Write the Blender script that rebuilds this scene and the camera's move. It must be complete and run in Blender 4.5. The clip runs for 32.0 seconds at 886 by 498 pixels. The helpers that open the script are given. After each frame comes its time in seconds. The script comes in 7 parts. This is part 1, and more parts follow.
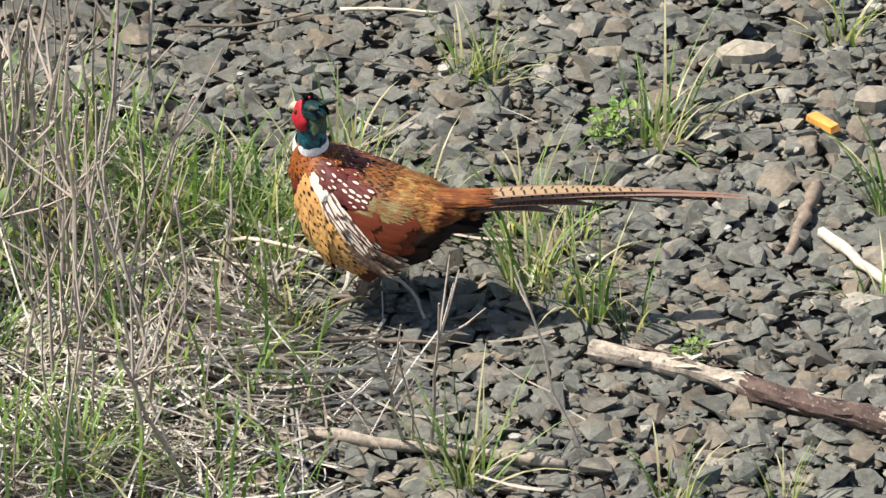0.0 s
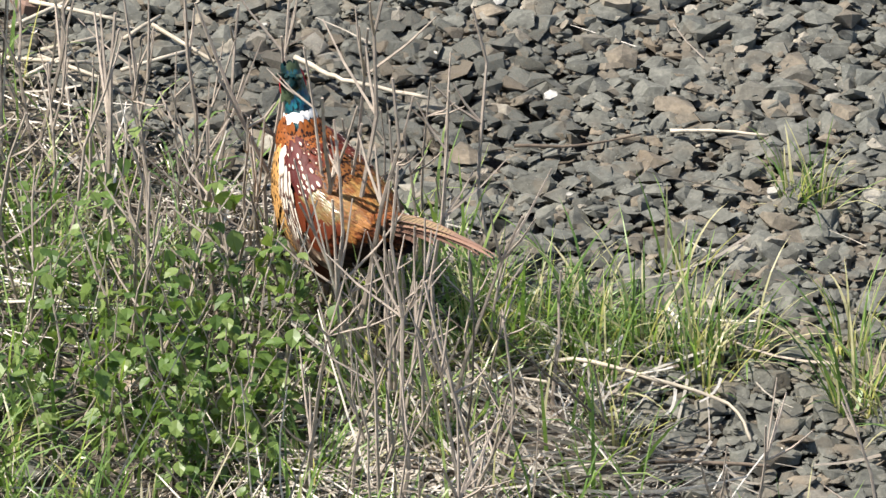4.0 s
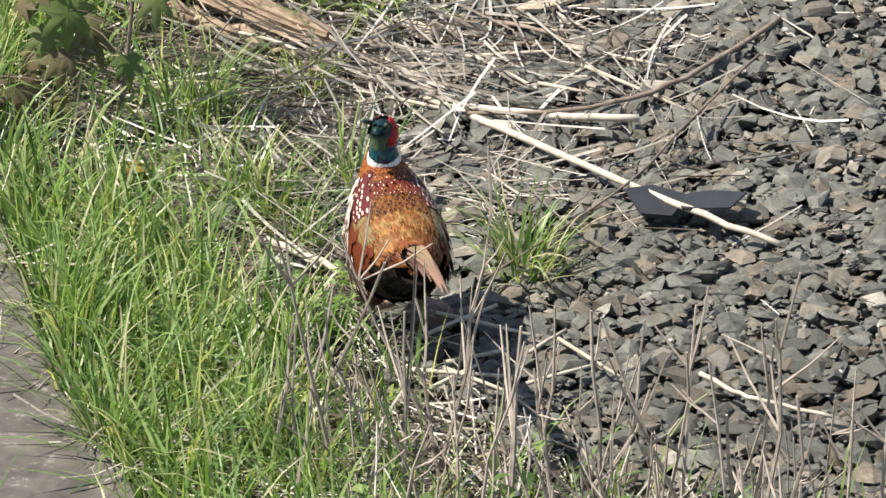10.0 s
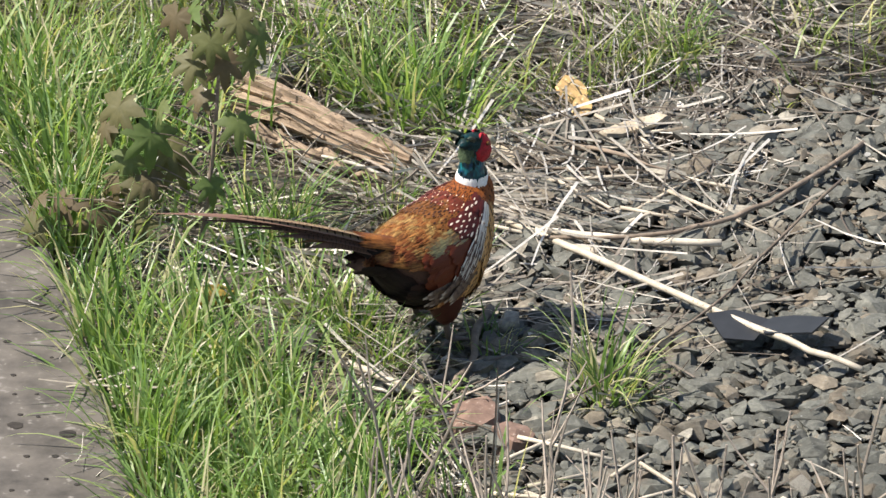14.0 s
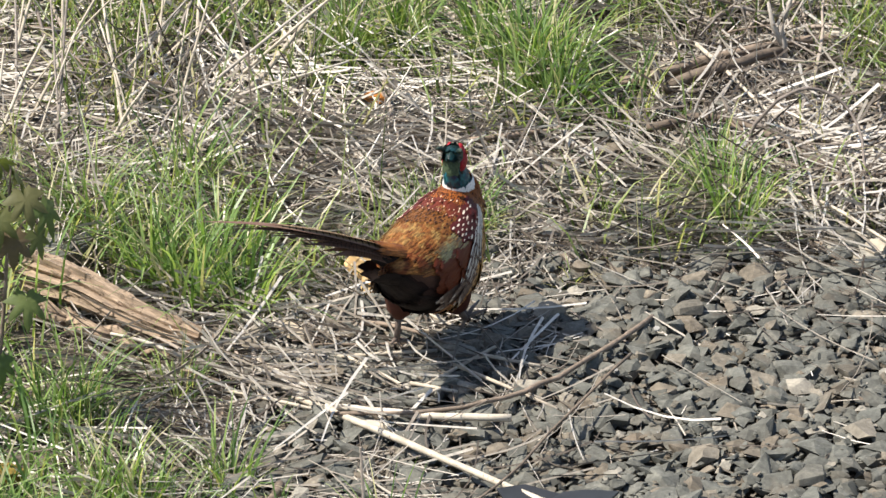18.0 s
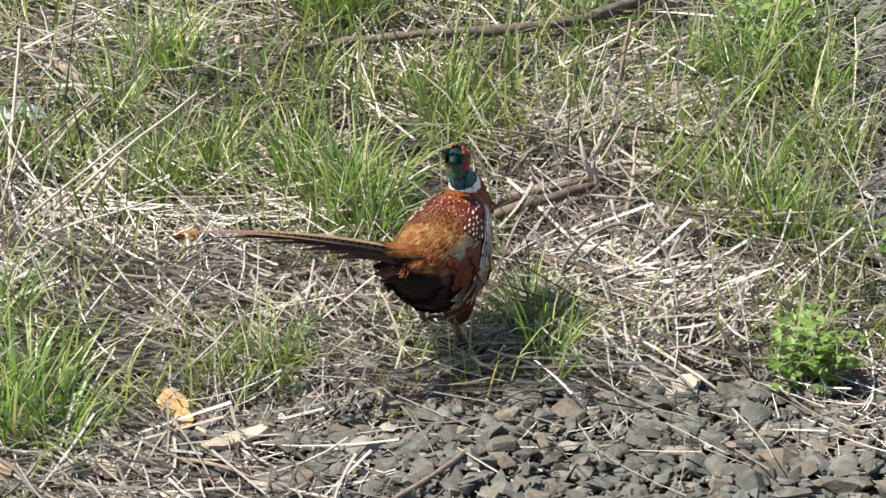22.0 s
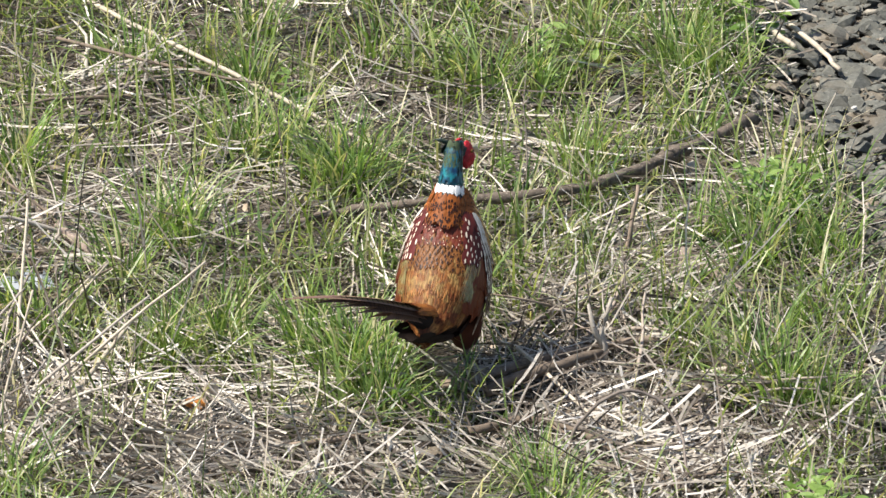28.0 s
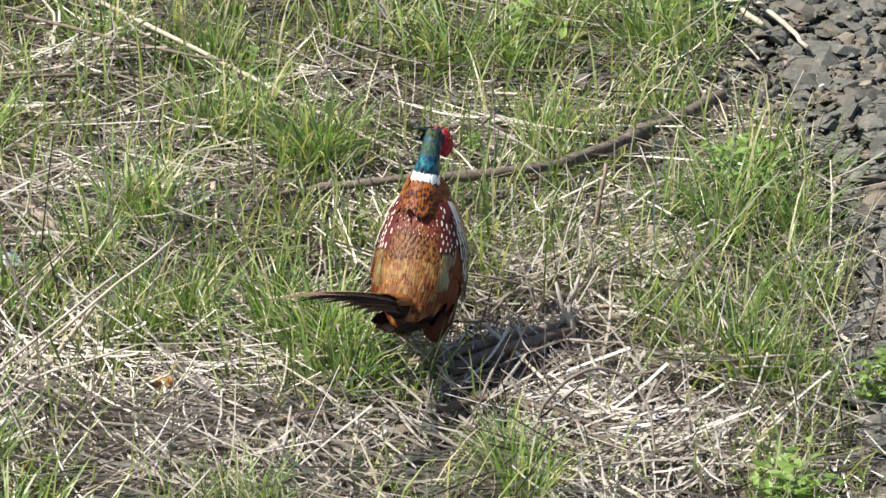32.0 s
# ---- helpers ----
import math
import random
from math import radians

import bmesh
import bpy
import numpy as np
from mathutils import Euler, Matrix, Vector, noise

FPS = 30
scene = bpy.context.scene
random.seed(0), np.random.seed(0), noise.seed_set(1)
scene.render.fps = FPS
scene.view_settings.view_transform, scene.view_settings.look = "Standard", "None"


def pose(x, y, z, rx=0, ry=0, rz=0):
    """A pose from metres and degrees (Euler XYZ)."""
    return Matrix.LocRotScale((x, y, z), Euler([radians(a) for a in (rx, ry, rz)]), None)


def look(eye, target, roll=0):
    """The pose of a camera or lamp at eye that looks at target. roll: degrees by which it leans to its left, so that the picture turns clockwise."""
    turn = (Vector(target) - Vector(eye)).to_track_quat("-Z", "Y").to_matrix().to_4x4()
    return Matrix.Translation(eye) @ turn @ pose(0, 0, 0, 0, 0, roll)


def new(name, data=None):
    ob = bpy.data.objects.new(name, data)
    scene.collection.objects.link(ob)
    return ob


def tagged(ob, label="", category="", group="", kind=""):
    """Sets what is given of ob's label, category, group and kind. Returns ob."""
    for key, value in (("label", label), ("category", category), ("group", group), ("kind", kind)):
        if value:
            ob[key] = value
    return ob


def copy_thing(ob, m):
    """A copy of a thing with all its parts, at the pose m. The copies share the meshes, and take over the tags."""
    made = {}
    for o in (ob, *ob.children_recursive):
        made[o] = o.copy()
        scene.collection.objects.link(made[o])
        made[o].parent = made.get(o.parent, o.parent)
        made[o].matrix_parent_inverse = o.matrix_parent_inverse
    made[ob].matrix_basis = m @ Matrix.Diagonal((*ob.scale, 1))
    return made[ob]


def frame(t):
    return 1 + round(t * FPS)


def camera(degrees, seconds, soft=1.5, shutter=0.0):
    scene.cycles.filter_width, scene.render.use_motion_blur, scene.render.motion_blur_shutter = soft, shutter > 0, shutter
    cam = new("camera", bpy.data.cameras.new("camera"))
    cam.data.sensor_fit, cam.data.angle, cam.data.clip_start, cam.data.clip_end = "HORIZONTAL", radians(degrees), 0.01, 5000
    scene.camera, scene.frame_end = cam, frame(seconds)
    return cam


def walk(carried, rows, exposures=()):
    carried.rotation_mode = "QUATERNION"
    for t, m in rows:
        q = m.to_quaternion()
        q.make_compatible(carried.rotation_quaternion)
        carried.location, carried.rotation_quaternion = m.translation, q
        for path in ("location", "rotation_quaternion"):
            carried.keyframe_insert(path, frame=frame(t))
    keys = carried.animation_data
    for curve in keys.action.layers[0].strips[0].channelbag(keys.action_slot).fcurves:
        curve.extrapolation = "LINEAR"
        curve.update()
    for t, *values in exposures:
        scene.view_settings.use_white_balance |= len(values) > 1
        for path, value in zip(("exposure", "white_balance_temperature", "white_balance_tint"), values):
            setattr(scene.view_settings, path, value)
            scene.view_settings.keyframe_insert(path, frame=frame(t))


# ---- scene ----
from itertools import product

# The camera stands high above the line side and only turns: seconds, pan to the left, tilt below the horizon, roll.
EYE = (0.0, -18.517, 10.691)
cam = camera(4.0, 32.0, soft=1.5)
PATH = [
    (0.0, 0.0000, 30.0000, 0.230),
    (0.5, 0.2579, 29.9182, 0.154),
    (1.0, 0.4836, 29.8138, 0.112),
    (1.5, 0.6934, 29.7097, -0.054),
    (2.0, 0.9270, 29.6047, -0.172),
    (2.5, 1.1109, 29.5377, -0.144),
    (3.0, 1.3065, 29.5049, -0.193),
    (3.5, 1.5210, 29.4892, -0.005),
    (5.5, 2.2739, 29.1437, -0.429),
    (6.0, 2.3397, 28.9443, -0.465),
    (6.5, 2.4218, 28.7217, -0.245),
    (7.0, 2.6343, 28.5484, -0.088),
    (7.5, 2.9259, 28.4466, 0.040),
    (8.0, 3.2622, 28.3996, -0.093),
    (8.5, 3.5312, 28.3386, -0.252),
    (9.0, 3.6977, 28.2583, -0.148),
    (9.5, 3.7589, 28.1247, -0.006),
    (10.0, 3.7900, 28.0322, -0.024),
    (10.5, 3.8576, 27.9728, 0.014),
    (11.0, 3.9724, 27.9157, -0.080),
    (11.5, 4.0525, 27.8333, -0.142),
    (12.0, 4.0789, 27.7186, -0.142),
    (12.5, 4.1128, 27.5818, -0.024),
    (13.0, 4.1726, 27.4921, -0.004),
    (13.5, 4.2124, 27.4578, -0.047),
    (14.0, 4.2093, 27.4716, -0.048),
    (14.5, 4.1306, 27.4359, 0.073),
    (15.0, 3.8914, 27.3358, 0.262),
    (15.5, 3.6406, 27.1778, 0.375),
    (17.5, 3.2168, 26.7822, 0.014),
    (18.0, 3.1403, 26.6766, 0.040),
    (18.5, 3.0314, 26.5495, 0.113),
    (19.0, 2.9687, 26.4315, 0.074),
    (19.5, 2.9081, 26.3200, 0.046),
    (20.0, 2.8257, 26.2636, 0.092),
    (20.5, 2.7055, 26.2365, 0.164),
    (21.0, 2.4875, 26.1978, 0.207),
    (21.5, 2.3068, 26.1186, 0.283),
    (22.0, 2.1958, 26.0581, 0.284),
    (22.5, 2.2001, 26.0060, 0.132),
    (23.0, 2.3141, 25.9590, 0.084),
    (23.5, 2.4430, 25.8811, -0.006),
    (24.0, 2.4974, 25.8243, 0.024),
    (24.5, 2.4844, 25.7623, 0.021),
    (25.0, 2.4323, 25.7016, 0.085),
    (25.5, 2.4132, 25.6544, 0.057),
    (26.0, 2.4060, 25.5490, 0.066),
    (26.5, 2.3368, 25.4527, 0.026),
    (28.5, 2.2272, 25.2916, -0.116),
    (29.0, 2.2214, 25.3144, -0.160),
    (29.5, 2.1792, 25.3014, -0.067),
    (30.0, 2.0977, 25.2707, -0.024),
    (30.5, 2.0426, 25.2559, 0.021),
    (31.0, 2.0272, 25.2752, 0.101),
    (31.5, 2.0336, 25.3401, 0.038),
    (32.0, 2.0799, 25.4014, -0.012),
]
walk(cam, [(t, pose(*EYE, 90 - tilt, 0, pan) @ pose(0, 0, 0, 0, 0, roll)) for t, pan, tilt, roll in PATH], [(0, 1.04), (3, 1.05), (6, 1.09), (9, 1.05), (13, 1.01), (20, 0.98), (32, 0.98)])

# ---- light: a clear spring noon, the sun high on the left behind the camera ----
SUN_FROM = Vector((-0.54, -0.06, 0.84)).normalized()
world = bpy.data.worlds.new("sky")
scene.world = world
world.use_nodes = True
sky = world.node_tree.nodes.new("ShaderNodeTexSky")
sky.sky_type, sky.sun_disc = "NISHITA", False
sky.sun_elevation = math.asin(SUN_FROM.z)
sky.sun_rotation = math.atan2(SUN_FROM.x, SUN_FROM.y)
world.node_tree.links.new(sky.outputs[0], world.node_tree.nodes["Background"].inputs[0])
world.node_tree.nodes["Background"].inputs[1].default_value = 0.09
sun = new("sun", bpy.data.lights.new("sun", "SUN"))
sun.data.energy, sun.data.angle, sun.data.color = 4.6, radians(0.55), (1.0, 0.95, 0.87)
sun.matrix_world = look(SUN_FROM * 30, (0, 0, 0))

# ---- materials ----
def nodes_of(name):
    m = bpy.data.materials.new(name)
    m.use_nodes = True
    return m, m.node_tree, m.node_tree.nodes["Principled BSDF"]


def ramp(nt, fac, stops, constant=False):
    r = nt.nodes.new("ShaderNodeValToRGB")
    r.color_ramp.interpolation = "CONSTANT" if constant else "LINEAR"
    e = r.color_ramp.elements
    while len(e) < len(stops):
        e.new(0.5)
    for k, (at, c) in enumerate(stops):
        e[k].position, e[k].color = at, (*c, 1)
    nt.links.new(fac, r.inputs[0])
    return r.outputs[0]


def noise_of(nt, scale, detail=4.0, rough=0.6, stretch=None):
    n = nt.nodes.new("ShaderNodeTexNoise")
    n.inputs["Scale"].default_value, n.inputs["Detail"].default_value, n.inputs["Roughness"].default_value = scale, detail, rough
    c = nt.nodes.new("ShaderNodeTexCoord")
    if stretch:
        mp = nt.nodes.new("ShaderNodeMapping")
        mp.inputs["Scale"].default_value = stretch
        nt.links.new(c.outputs["Object"], mp.inputs[0])
        nt.links.new(mp.outputs[0], n.inputs["Vector"])
    else:
        nt.links.new(c.outputs["Object"], n.inputs["Vector"])
    return n.outputs["Fac"]


def mixed(nt, fac, a, b, how="MIX"):
    n = nt.nodes.new("ShaderNodeMix")
    n.data_type, n.blend_type = "RGBA", how
    for socket, v in ((n.inputs[0], fac), (n.inputs[6], a), (n.inputs[7], b)):
        if isinstance(v, (int, float)):
            socket.default_value = v
        elif isinstance(v, tuple):
            socket.default_value = (*v, 1)
        else:
            nt.links.new(v, socket)
    return n.outputs[2]


def maths(nt, op, a, b=0.0):
    n = nt.nodes.new("ShaderNodeMath")
    n.operation = op
    for socket, v in ((n.inputs[0], a), (n.inputs[1], b)):
        if isinstance(v, (int, float)):
            socket.default_value = v
        else:
            nt.links.new(v, socket)
    return n.outputs[0]


def bumped(nt, bsdf, height, strength, distance=0.002):
    b = nt.nodes.new("ShaderNodeBump")
    b.inputs["Strength"].default_value, b.inputs["Distance"].default_value = strength, distance
    nt.links.new(height, b.inputs["Height"])
    nt.links.new(b.outputs[0], bsdf.inputs["Normal"])


def random_of(nt, island):
    if island:
        return nt.nodes.new("ShaderNodeNewGeometry").outputs["Random Per Island"]
    return nt.nodes.new("ShaderNodeObjectInfo").outputs["Random"]


def surface(name, stops, island=True, grain=60.0, grain_amount=0.5, rough=0.85, bump=0.4, speck=None, stretch=None, spec=0.3):
    """A dull natural surface: a colour for each piece from stops, a grain over it, and fine relief."""
    m, nt, bsdf = nodes_of(name)
    base = ramp(nt, random_of(nt, island), stops)
    g = noise_of(nt, grain, 5, 0.65, stretch)
    dark = ramp(nt, g, [(0.30, (0.45, 0.45, 0.45)), (0.68, (1.35, 1.33, 1.30))])
    col = mixed(nt, grain_amount, base, dark, "MULTIPLY")
    if speck:
        col = mixed(nt, ramp(nt, noise_of(nt, grain * 4, 2), [(0.62, (0, 0, 0)), (0.70, (1, 1, 1))]), col, speck)
    nt.links.new(col, bsdf.inputs["Base Color"])
    bsdf.inputs["Roughness"].default_value = rough
    bsdf.inputs["Specular IOR Level"].default_value = spec
    bumped(nt, bsdf, g, bump)
    return m


def leafy(name, stops, island=True, rough=0.45, through_light=0.35, grain=40.0):
    """Living blades and leaves: they also let light through."""
    m, nt, bsdf = nodes_of(name)
    base = ramp(nt, random_of(nt, island), stops)
    col = mixed(nt, 0.45, base, ramp(nt, noise_of(nt, grain, 3), [(0.3, (0.65, 0.7, 0.6)), (0.7, (1.3, 1.25, 1.2))]), "MULTIPLY")
    nt.links.new(col, bsdf.inputs["Base Color"])
    bsdf.inputs["Roughness"].default_value = rough
    bsdf.inputs["Specular IOR Level"].default_value = 0.4
    tr = nt.nodes.new("ShaderNodeBsdfTranslucent")
    nt.links.new(mixed(nt, 1.0, col, (1.25, 1.3, 0.6), "MULTIPLY"), tr.inputs[0])
    mx = nt.nodes.new("ShaderNodeMixShader")
    mx.inputs[0].default_value = through_light
    nt.links.new(bsdf.outputs[0], mx.inputs[1])
    nt.links.new(tr.outputs[0], mx.inputs[2])
    nt.links.new(mx.outputs[0], nt.nodes["Material Output"].inputs[0])
    return m


GREYS = [(0.0, (0.084, 0.082, 0.069)), (0.30, (0.110, 0.108, 0.092)), (0.55, (0.136, 0.133, 0.113)), (0.72, (0.108, 0.108, 0.093)),
         (0.84, (0.138, 0.119, 0.092)), (0.92, (0.158, 0.130, 0.096)), (0.965, (0.205, 0.178, 0.138)), (0.988, (0.265, 0.242, 0.200))]


def stone_mat(name, island):
    """Broken trap rock: a tone for each stone, weathered patches, brown staining, pale crystals and chipped relief."""
    m, nt, bsdf = nodes_of(name)
    base = ramp(nt, random_of(nt, island), GREYS)
    coarse, fine = noise_of(nt, 26, 6, 0.65), noise_of(nt, 120, 5, 0.7)
    col = mixed(nt, 0.85, base, ramp(nt, coarse, [(0.30, (0.55, 0.55, 0.54)), (0.52, (1.0, 1.0, 1.0)), (0.72, (1.45, 1.43, 1.38))]), "MULTIPLY")
    col = mixed(nt, 0.60, col, ramp(nt, fine, [(0.32, (0.55, 0.55, 0.55)), (0.68, (1.42, 1.41, 1.38))]), "MULTIPLY")
    col = mixed(nt, ramp(nt, noise_of(nt, 9, 4, 0.6), [(0.55, (0, 0, 0)), (0.70, (0.55, 0.55, 0.55))]), col, (0.135, 0.100, 0.066))
    col = mixed(nt, ramp(nt, noise_of(nt, 230, 2), [(0.66, (0, 0, 0)), (0.73, (0.8, 0.8, 0.8))]), col, (0.24, 0.235, 0.215))
    nt.links.new(col, bsdf.inputs["Base Color"])
    bsdf.inputs["Roughness"].default_value = 0.82
    bsdf.inputs["Specular IOR Level"].default_value = 0.25
    bumped(nt, bsdf, mixed(nt, 0.5, coarse, fine), 1.0, 0.004)
    return m


M_STONE = stone_mat("ballast stone", True)
M_STONE_ONE = stone_mat("ballast stone single", False)
M_WHITE = surface("pale pebble", [(0, (0.30, 0.285, 0.255)), (1, (0.44, 0.42, 0.385))], False, 70, 0.7, 0.8, 0.6)
M_TAN = surface("pale tan stone", [(0, (0.21, 0.18, 0.138)), (1, (0.29, 0.25, 0.195))], False, 60, 0.8, 0.85, 0.8)
M_DIRT = surface("dark gritty soil", [(0, (0.098, 0.082, 0.064)), (1, (0.098, 0.082, 0.064))], False, 70, 1.0, 0.95, 1.0, (0.22, 0.185, 0.14))
M_GRASS = leafy("fresh grass", [(0, (0.062, 0.118, 0.034)), (0.25, (0.128, 0.212, 0.064)), (0.60, (0.215, 0.318, 0.098)), (0.86, (0.34, 0.415, 0.165)), (0.92, (0.47, 0.435, 0.25)), (1.0, (0.60, 0.53, 0.39))], True, 0.38, 0.45)
M_DRYGRASS = leafy("olive spring grass", [(0, (0.072, 0.110, 0.032)), (0.25, (0.145, 0.200, 0.060)), (0.55, (0.235, 0.298, 0.095)), (0.78, (0.36, 0.395, 0.160)), (0.88, (0.47, 0.425, 0.25)), (1.0, (0.60, 0.53, 0.40))], True, 0.38, 0.42)
M_STRAW = surface("bleached straw", [(0, (0.070, 0.054, 0.042)), (0.34, (0.160, 0.131, 0.103)), (0.60, (0.34, 0.300, 0.245)), (0.95, (0.60, 0.55, 0.48))], True, 90, 0.5, 0.7, 0.2)
M_PALE = surface("white bleached straw", [(0, (0.28, 0.235, 0.188)), (0.4, (0.47, 0.42, 0.35)), (1, (0.68, 0.63, 0.56))], True, 90, 0.5, 0.6, 0.2)
M_STALK = surface("dead stalk", [(0, (0.100, 0.074, 0.058)), (0.45, (0.26, 0.21, 0.17)), (0.8, (0.46, 0.39, 0.32)), (1, (0.60, 0.535, 0.45))], True, 90, 0.6, 0.8, 0.3)
M_CANE = surface("pale dry cane", [(0, (0.40, 0.34, 0.26)), (1, (0.54, 0.47, 0.37))], False, 40, 0.6, 0.6, 0.3, (0.25, 0.2, 0.15), (1, 1, 1))
M_PALEWOOD = surface("pale bark inside", [(0, (0.40, 0.33, 0.24)), (1, (0.46, 0.39, 0.29))], False, 30, 0.9, 0.8, 0.8, (0.20, 0.15, 0.10))
M_TWIG = surface("grey brown twig", [(0, (0.13, 0.10, 0.075)), (1, (0.26, 0.20, 0.15))], False, 60, 0.8, 0.85, 0.6)
M_BRANCH = surface("dark weathered branch", [(0, (0.105, 0.083, 0.066)), (1, (0.135, 0.108, 0.086))], False, 60, 1.0, 0.9, 1.0, (0.30, 0.26, 0.21))
M_BARK = surface("weathered bark", [(0, (0.17, 0.135, 0.115)), (1, (0.24, 0.19, 0.155))], False, 48, 1.0, 0.9, 1.0, (0.52, 0.47, 0.39))
M_WOOD = surface("split weathered wood", [(0, (0.29, 0.215, 0.150)), (1, (0.29, 0.215, 0.150))], False, 20, 1.0, 0.85, 1.0, (0.06, 0.043, 0.03), (9.0, 0.7, 9.0))
M_STALK_ONE = surface("dead twig", [(0, (0.16, 0.13, 0.11)), (0.5, (0.30, 0.26, 0.22)), (1, (0.50, 0.45, 0.38))], False, 90, 0.6, 0.8, 0.3)
M_PIT = surface("dark colour of a hollow", [(0, (0.030, 0.026, 0.022)), (1, (0.036, 0.030, 0.025))], False, 90, 0.6, 0.95, 0.5)
M_SLATE = surface("black plastic sheet", [(0, (0.022, 0.023, 0.025)), (1, (0.026, 0.027, 0.030))], False, 30, 0.4, 0.55, 0.2)
M_SLAB = surface("stained concrete", [(0, (0.100, 0.088, 0.076)), (1, (0.100, 0.088, 0.076))], False, 11, 1.0, 0.9, 1.0, (0.19, 0.17, 0.15))
M_BRICK = surface("worn red brick", [(0, (0.200, 0.128, 0.098)), (1, (0.200, 0.128, 0.098))], False, 30, 0.8, 0.9, 0.8, (0.30, 0.24, 0.19))
M_ORANGE = surface("orange scrap", [(0, (0.70, 0.27, 0.06)), (1, (0.70, 0.27, 0.06))], False, 40, 0.5, 0.5, 0.3)
M_GREYWOOD = surface("bare grey tan wood", [(0, (0.27, 0.225, 0.175)), (1, (0.32, 0.27, 0.215))], False, 26, 1.0, 0.85, 1.0, (0.095, 0.075, 0.06), (3.0, 3.0, 3.0))
M_REDBARK = surface("dark red brown bark", [(0, (0.085, 0.055, 0.045)), (1, (0.100, 0.066, 0.053))], False, 40, 1.0, 0.85, 1.0, (0.24, 0.19, 0.16))
M_YELLOW = surface("yellowed dead leaf", [(0, (0.52, 0.34, 0.15)), (1, (0.52, 0.34, 0.15))], False, 30, 0.9, 0.6, 0.6, (0.62, 0.50, 0.30))
M_PALELEAF = surface("pale dead leaf", [(0, (0.12, 0.09, 0.065)), (0.4, (0.28, 0.22, 0.16)), (0.8, (0.50, 0.43, 0.34)), (1, (0.70, 0.65, 0.57))], True, 40, 0.6, 0.7, 0.3)
M_BAG = surface("crumpled white film", [(0, (0.30, 0.32, 0.34)), (1, (0.30, 0.32, 0.34))], False, 30, 0.3, 0.3, 0.5, None, None, 0.5)
M_MOSS = surface("golden moss", [(0, (0.20, 0.14, 0.03)), (1, (0.20, 0.14, 0.03))], False, 120, 0.9, 1.0, 1.0)
M_LEAF = leafy("young green leaf", [(0, (0.060, 0.108, 0.024)), (0.5, (0.112, 0.178, 0.042)), (1, (0.21, 0.27, 0.085))], False, 0.4, 0.35)
M_WEED = leafy("lush weed leaf", [(0, (0.105, 0.185, 0.036)), (0.5, (0.170, 0.265, 0.060)), (1, (0.26, 0.355, 0.105))], False, 0.4, 0.35)
M_MAPLE = leafy("bronze maple leaf", [(0, (0.098, 0.142, 0.038)), (0.55, (0.124, 0.132, 0.046)), (1, (0.125, 0.088, 0.050))], False, 0.62, 0.30, 60)

# ---- building helpers ----
def mesh_of(name, verts, faces, material, smooth=False, uvs=None):
    me = bpy.data.meshes.new(name)
    me.from_pydata([tuple(v) for v in verts], [], [tuple(f) for f in faces])
    if uvs is not None:
        layer = me.uv_layers.new(name="uv")
        loops = np.zeros(len(me.loops), dtype=np.int32)
        me.loops.foreach_get("vertex_index", loops)
        layer.data.foreach_set("uv", np.asarray(uvs, dtype=np.float32)[loops].ravel())
    me.materials.append(material)
    if smooth:
        me.polygons.foreach_set("use_smooth", [True] * len(me.polygons))
    me.update()
    return me


def part(name, data, parent, label="", at=None):
    ob = new(name, data)
    ob.parent = parent
    if at is not None:
        ob.matrix_basis = at
    return tagged(ob, label) if label else ob


def tube(points, radii, sides=6, wobble=0.0, rng=random):
    """A bent rod with closed ends: verts and faces."""
    pts = [Vector(p) for p in points]
    verts, faces = [], []
    for i, p in enumerate(pts):
        d = (pts[min(i + 1, len(pts) - 1)] - pts[max(i - 1, 0)]).normalized()
        a = d.orthogonal().normalized() if abs(d.z) > 0.95 else d.cross(Vector((0, 0, 1))).normalized()
        b = d.cross(a)
        for k in range(sides):
            w = 2 * math.pi * k / sides
            r = radii[i] * (1 + wobble * (rng.random() - 0.5))
            verts.append(p + a * (r * math.cos(w)) + b * (r * math.sin(w)))
    for i in range(len(pts) - 1):
        for k in range(sides):
            j = (k + 1) % sides
            faces.append((i * sides + k, i * sides + j, (i + 1) * sides + j, (i + 1) * sides + k))
    faces.append(tuple(range(sides))[::-1])
    faces.append(tuple(range((len(pts) - 1) * sides, len(pts) * sides)))
    return verts, faces


def gathered(pieces):
    verts, faces = [], []
    for v, f in pieces:
        k = len(verts)
        verts.extend(v)
        faces.extend(tuple(i + k for i in q) for q in f)
    return verts, faces


def smooth_line(points, steps):
    """Points along a soft curve through the given ones (Catmull-Rom)."""
    p = [Vector(q) for q in points]
    p = [p[0] * 2 - p[1]] + p + [p[-1] * 2 - p[-2]]
    out = []
    for i in range(1, len(p) - 2):
        for k in range(steps):
            t = k / steps
            out.append(0.5 * (2 * p[i] + (p[i + 1] - p[i - 1]) * t + (2 * p[i - 1] - 5 * p[i] + 4 * p[i + 1] - p[i + 2]) * t * t
                              + (3 * p[i] - p[i - 1] - 3 * p[i + 1] + p[i + 2]) * t ** 3))
    out.append(p[-2])
    return out


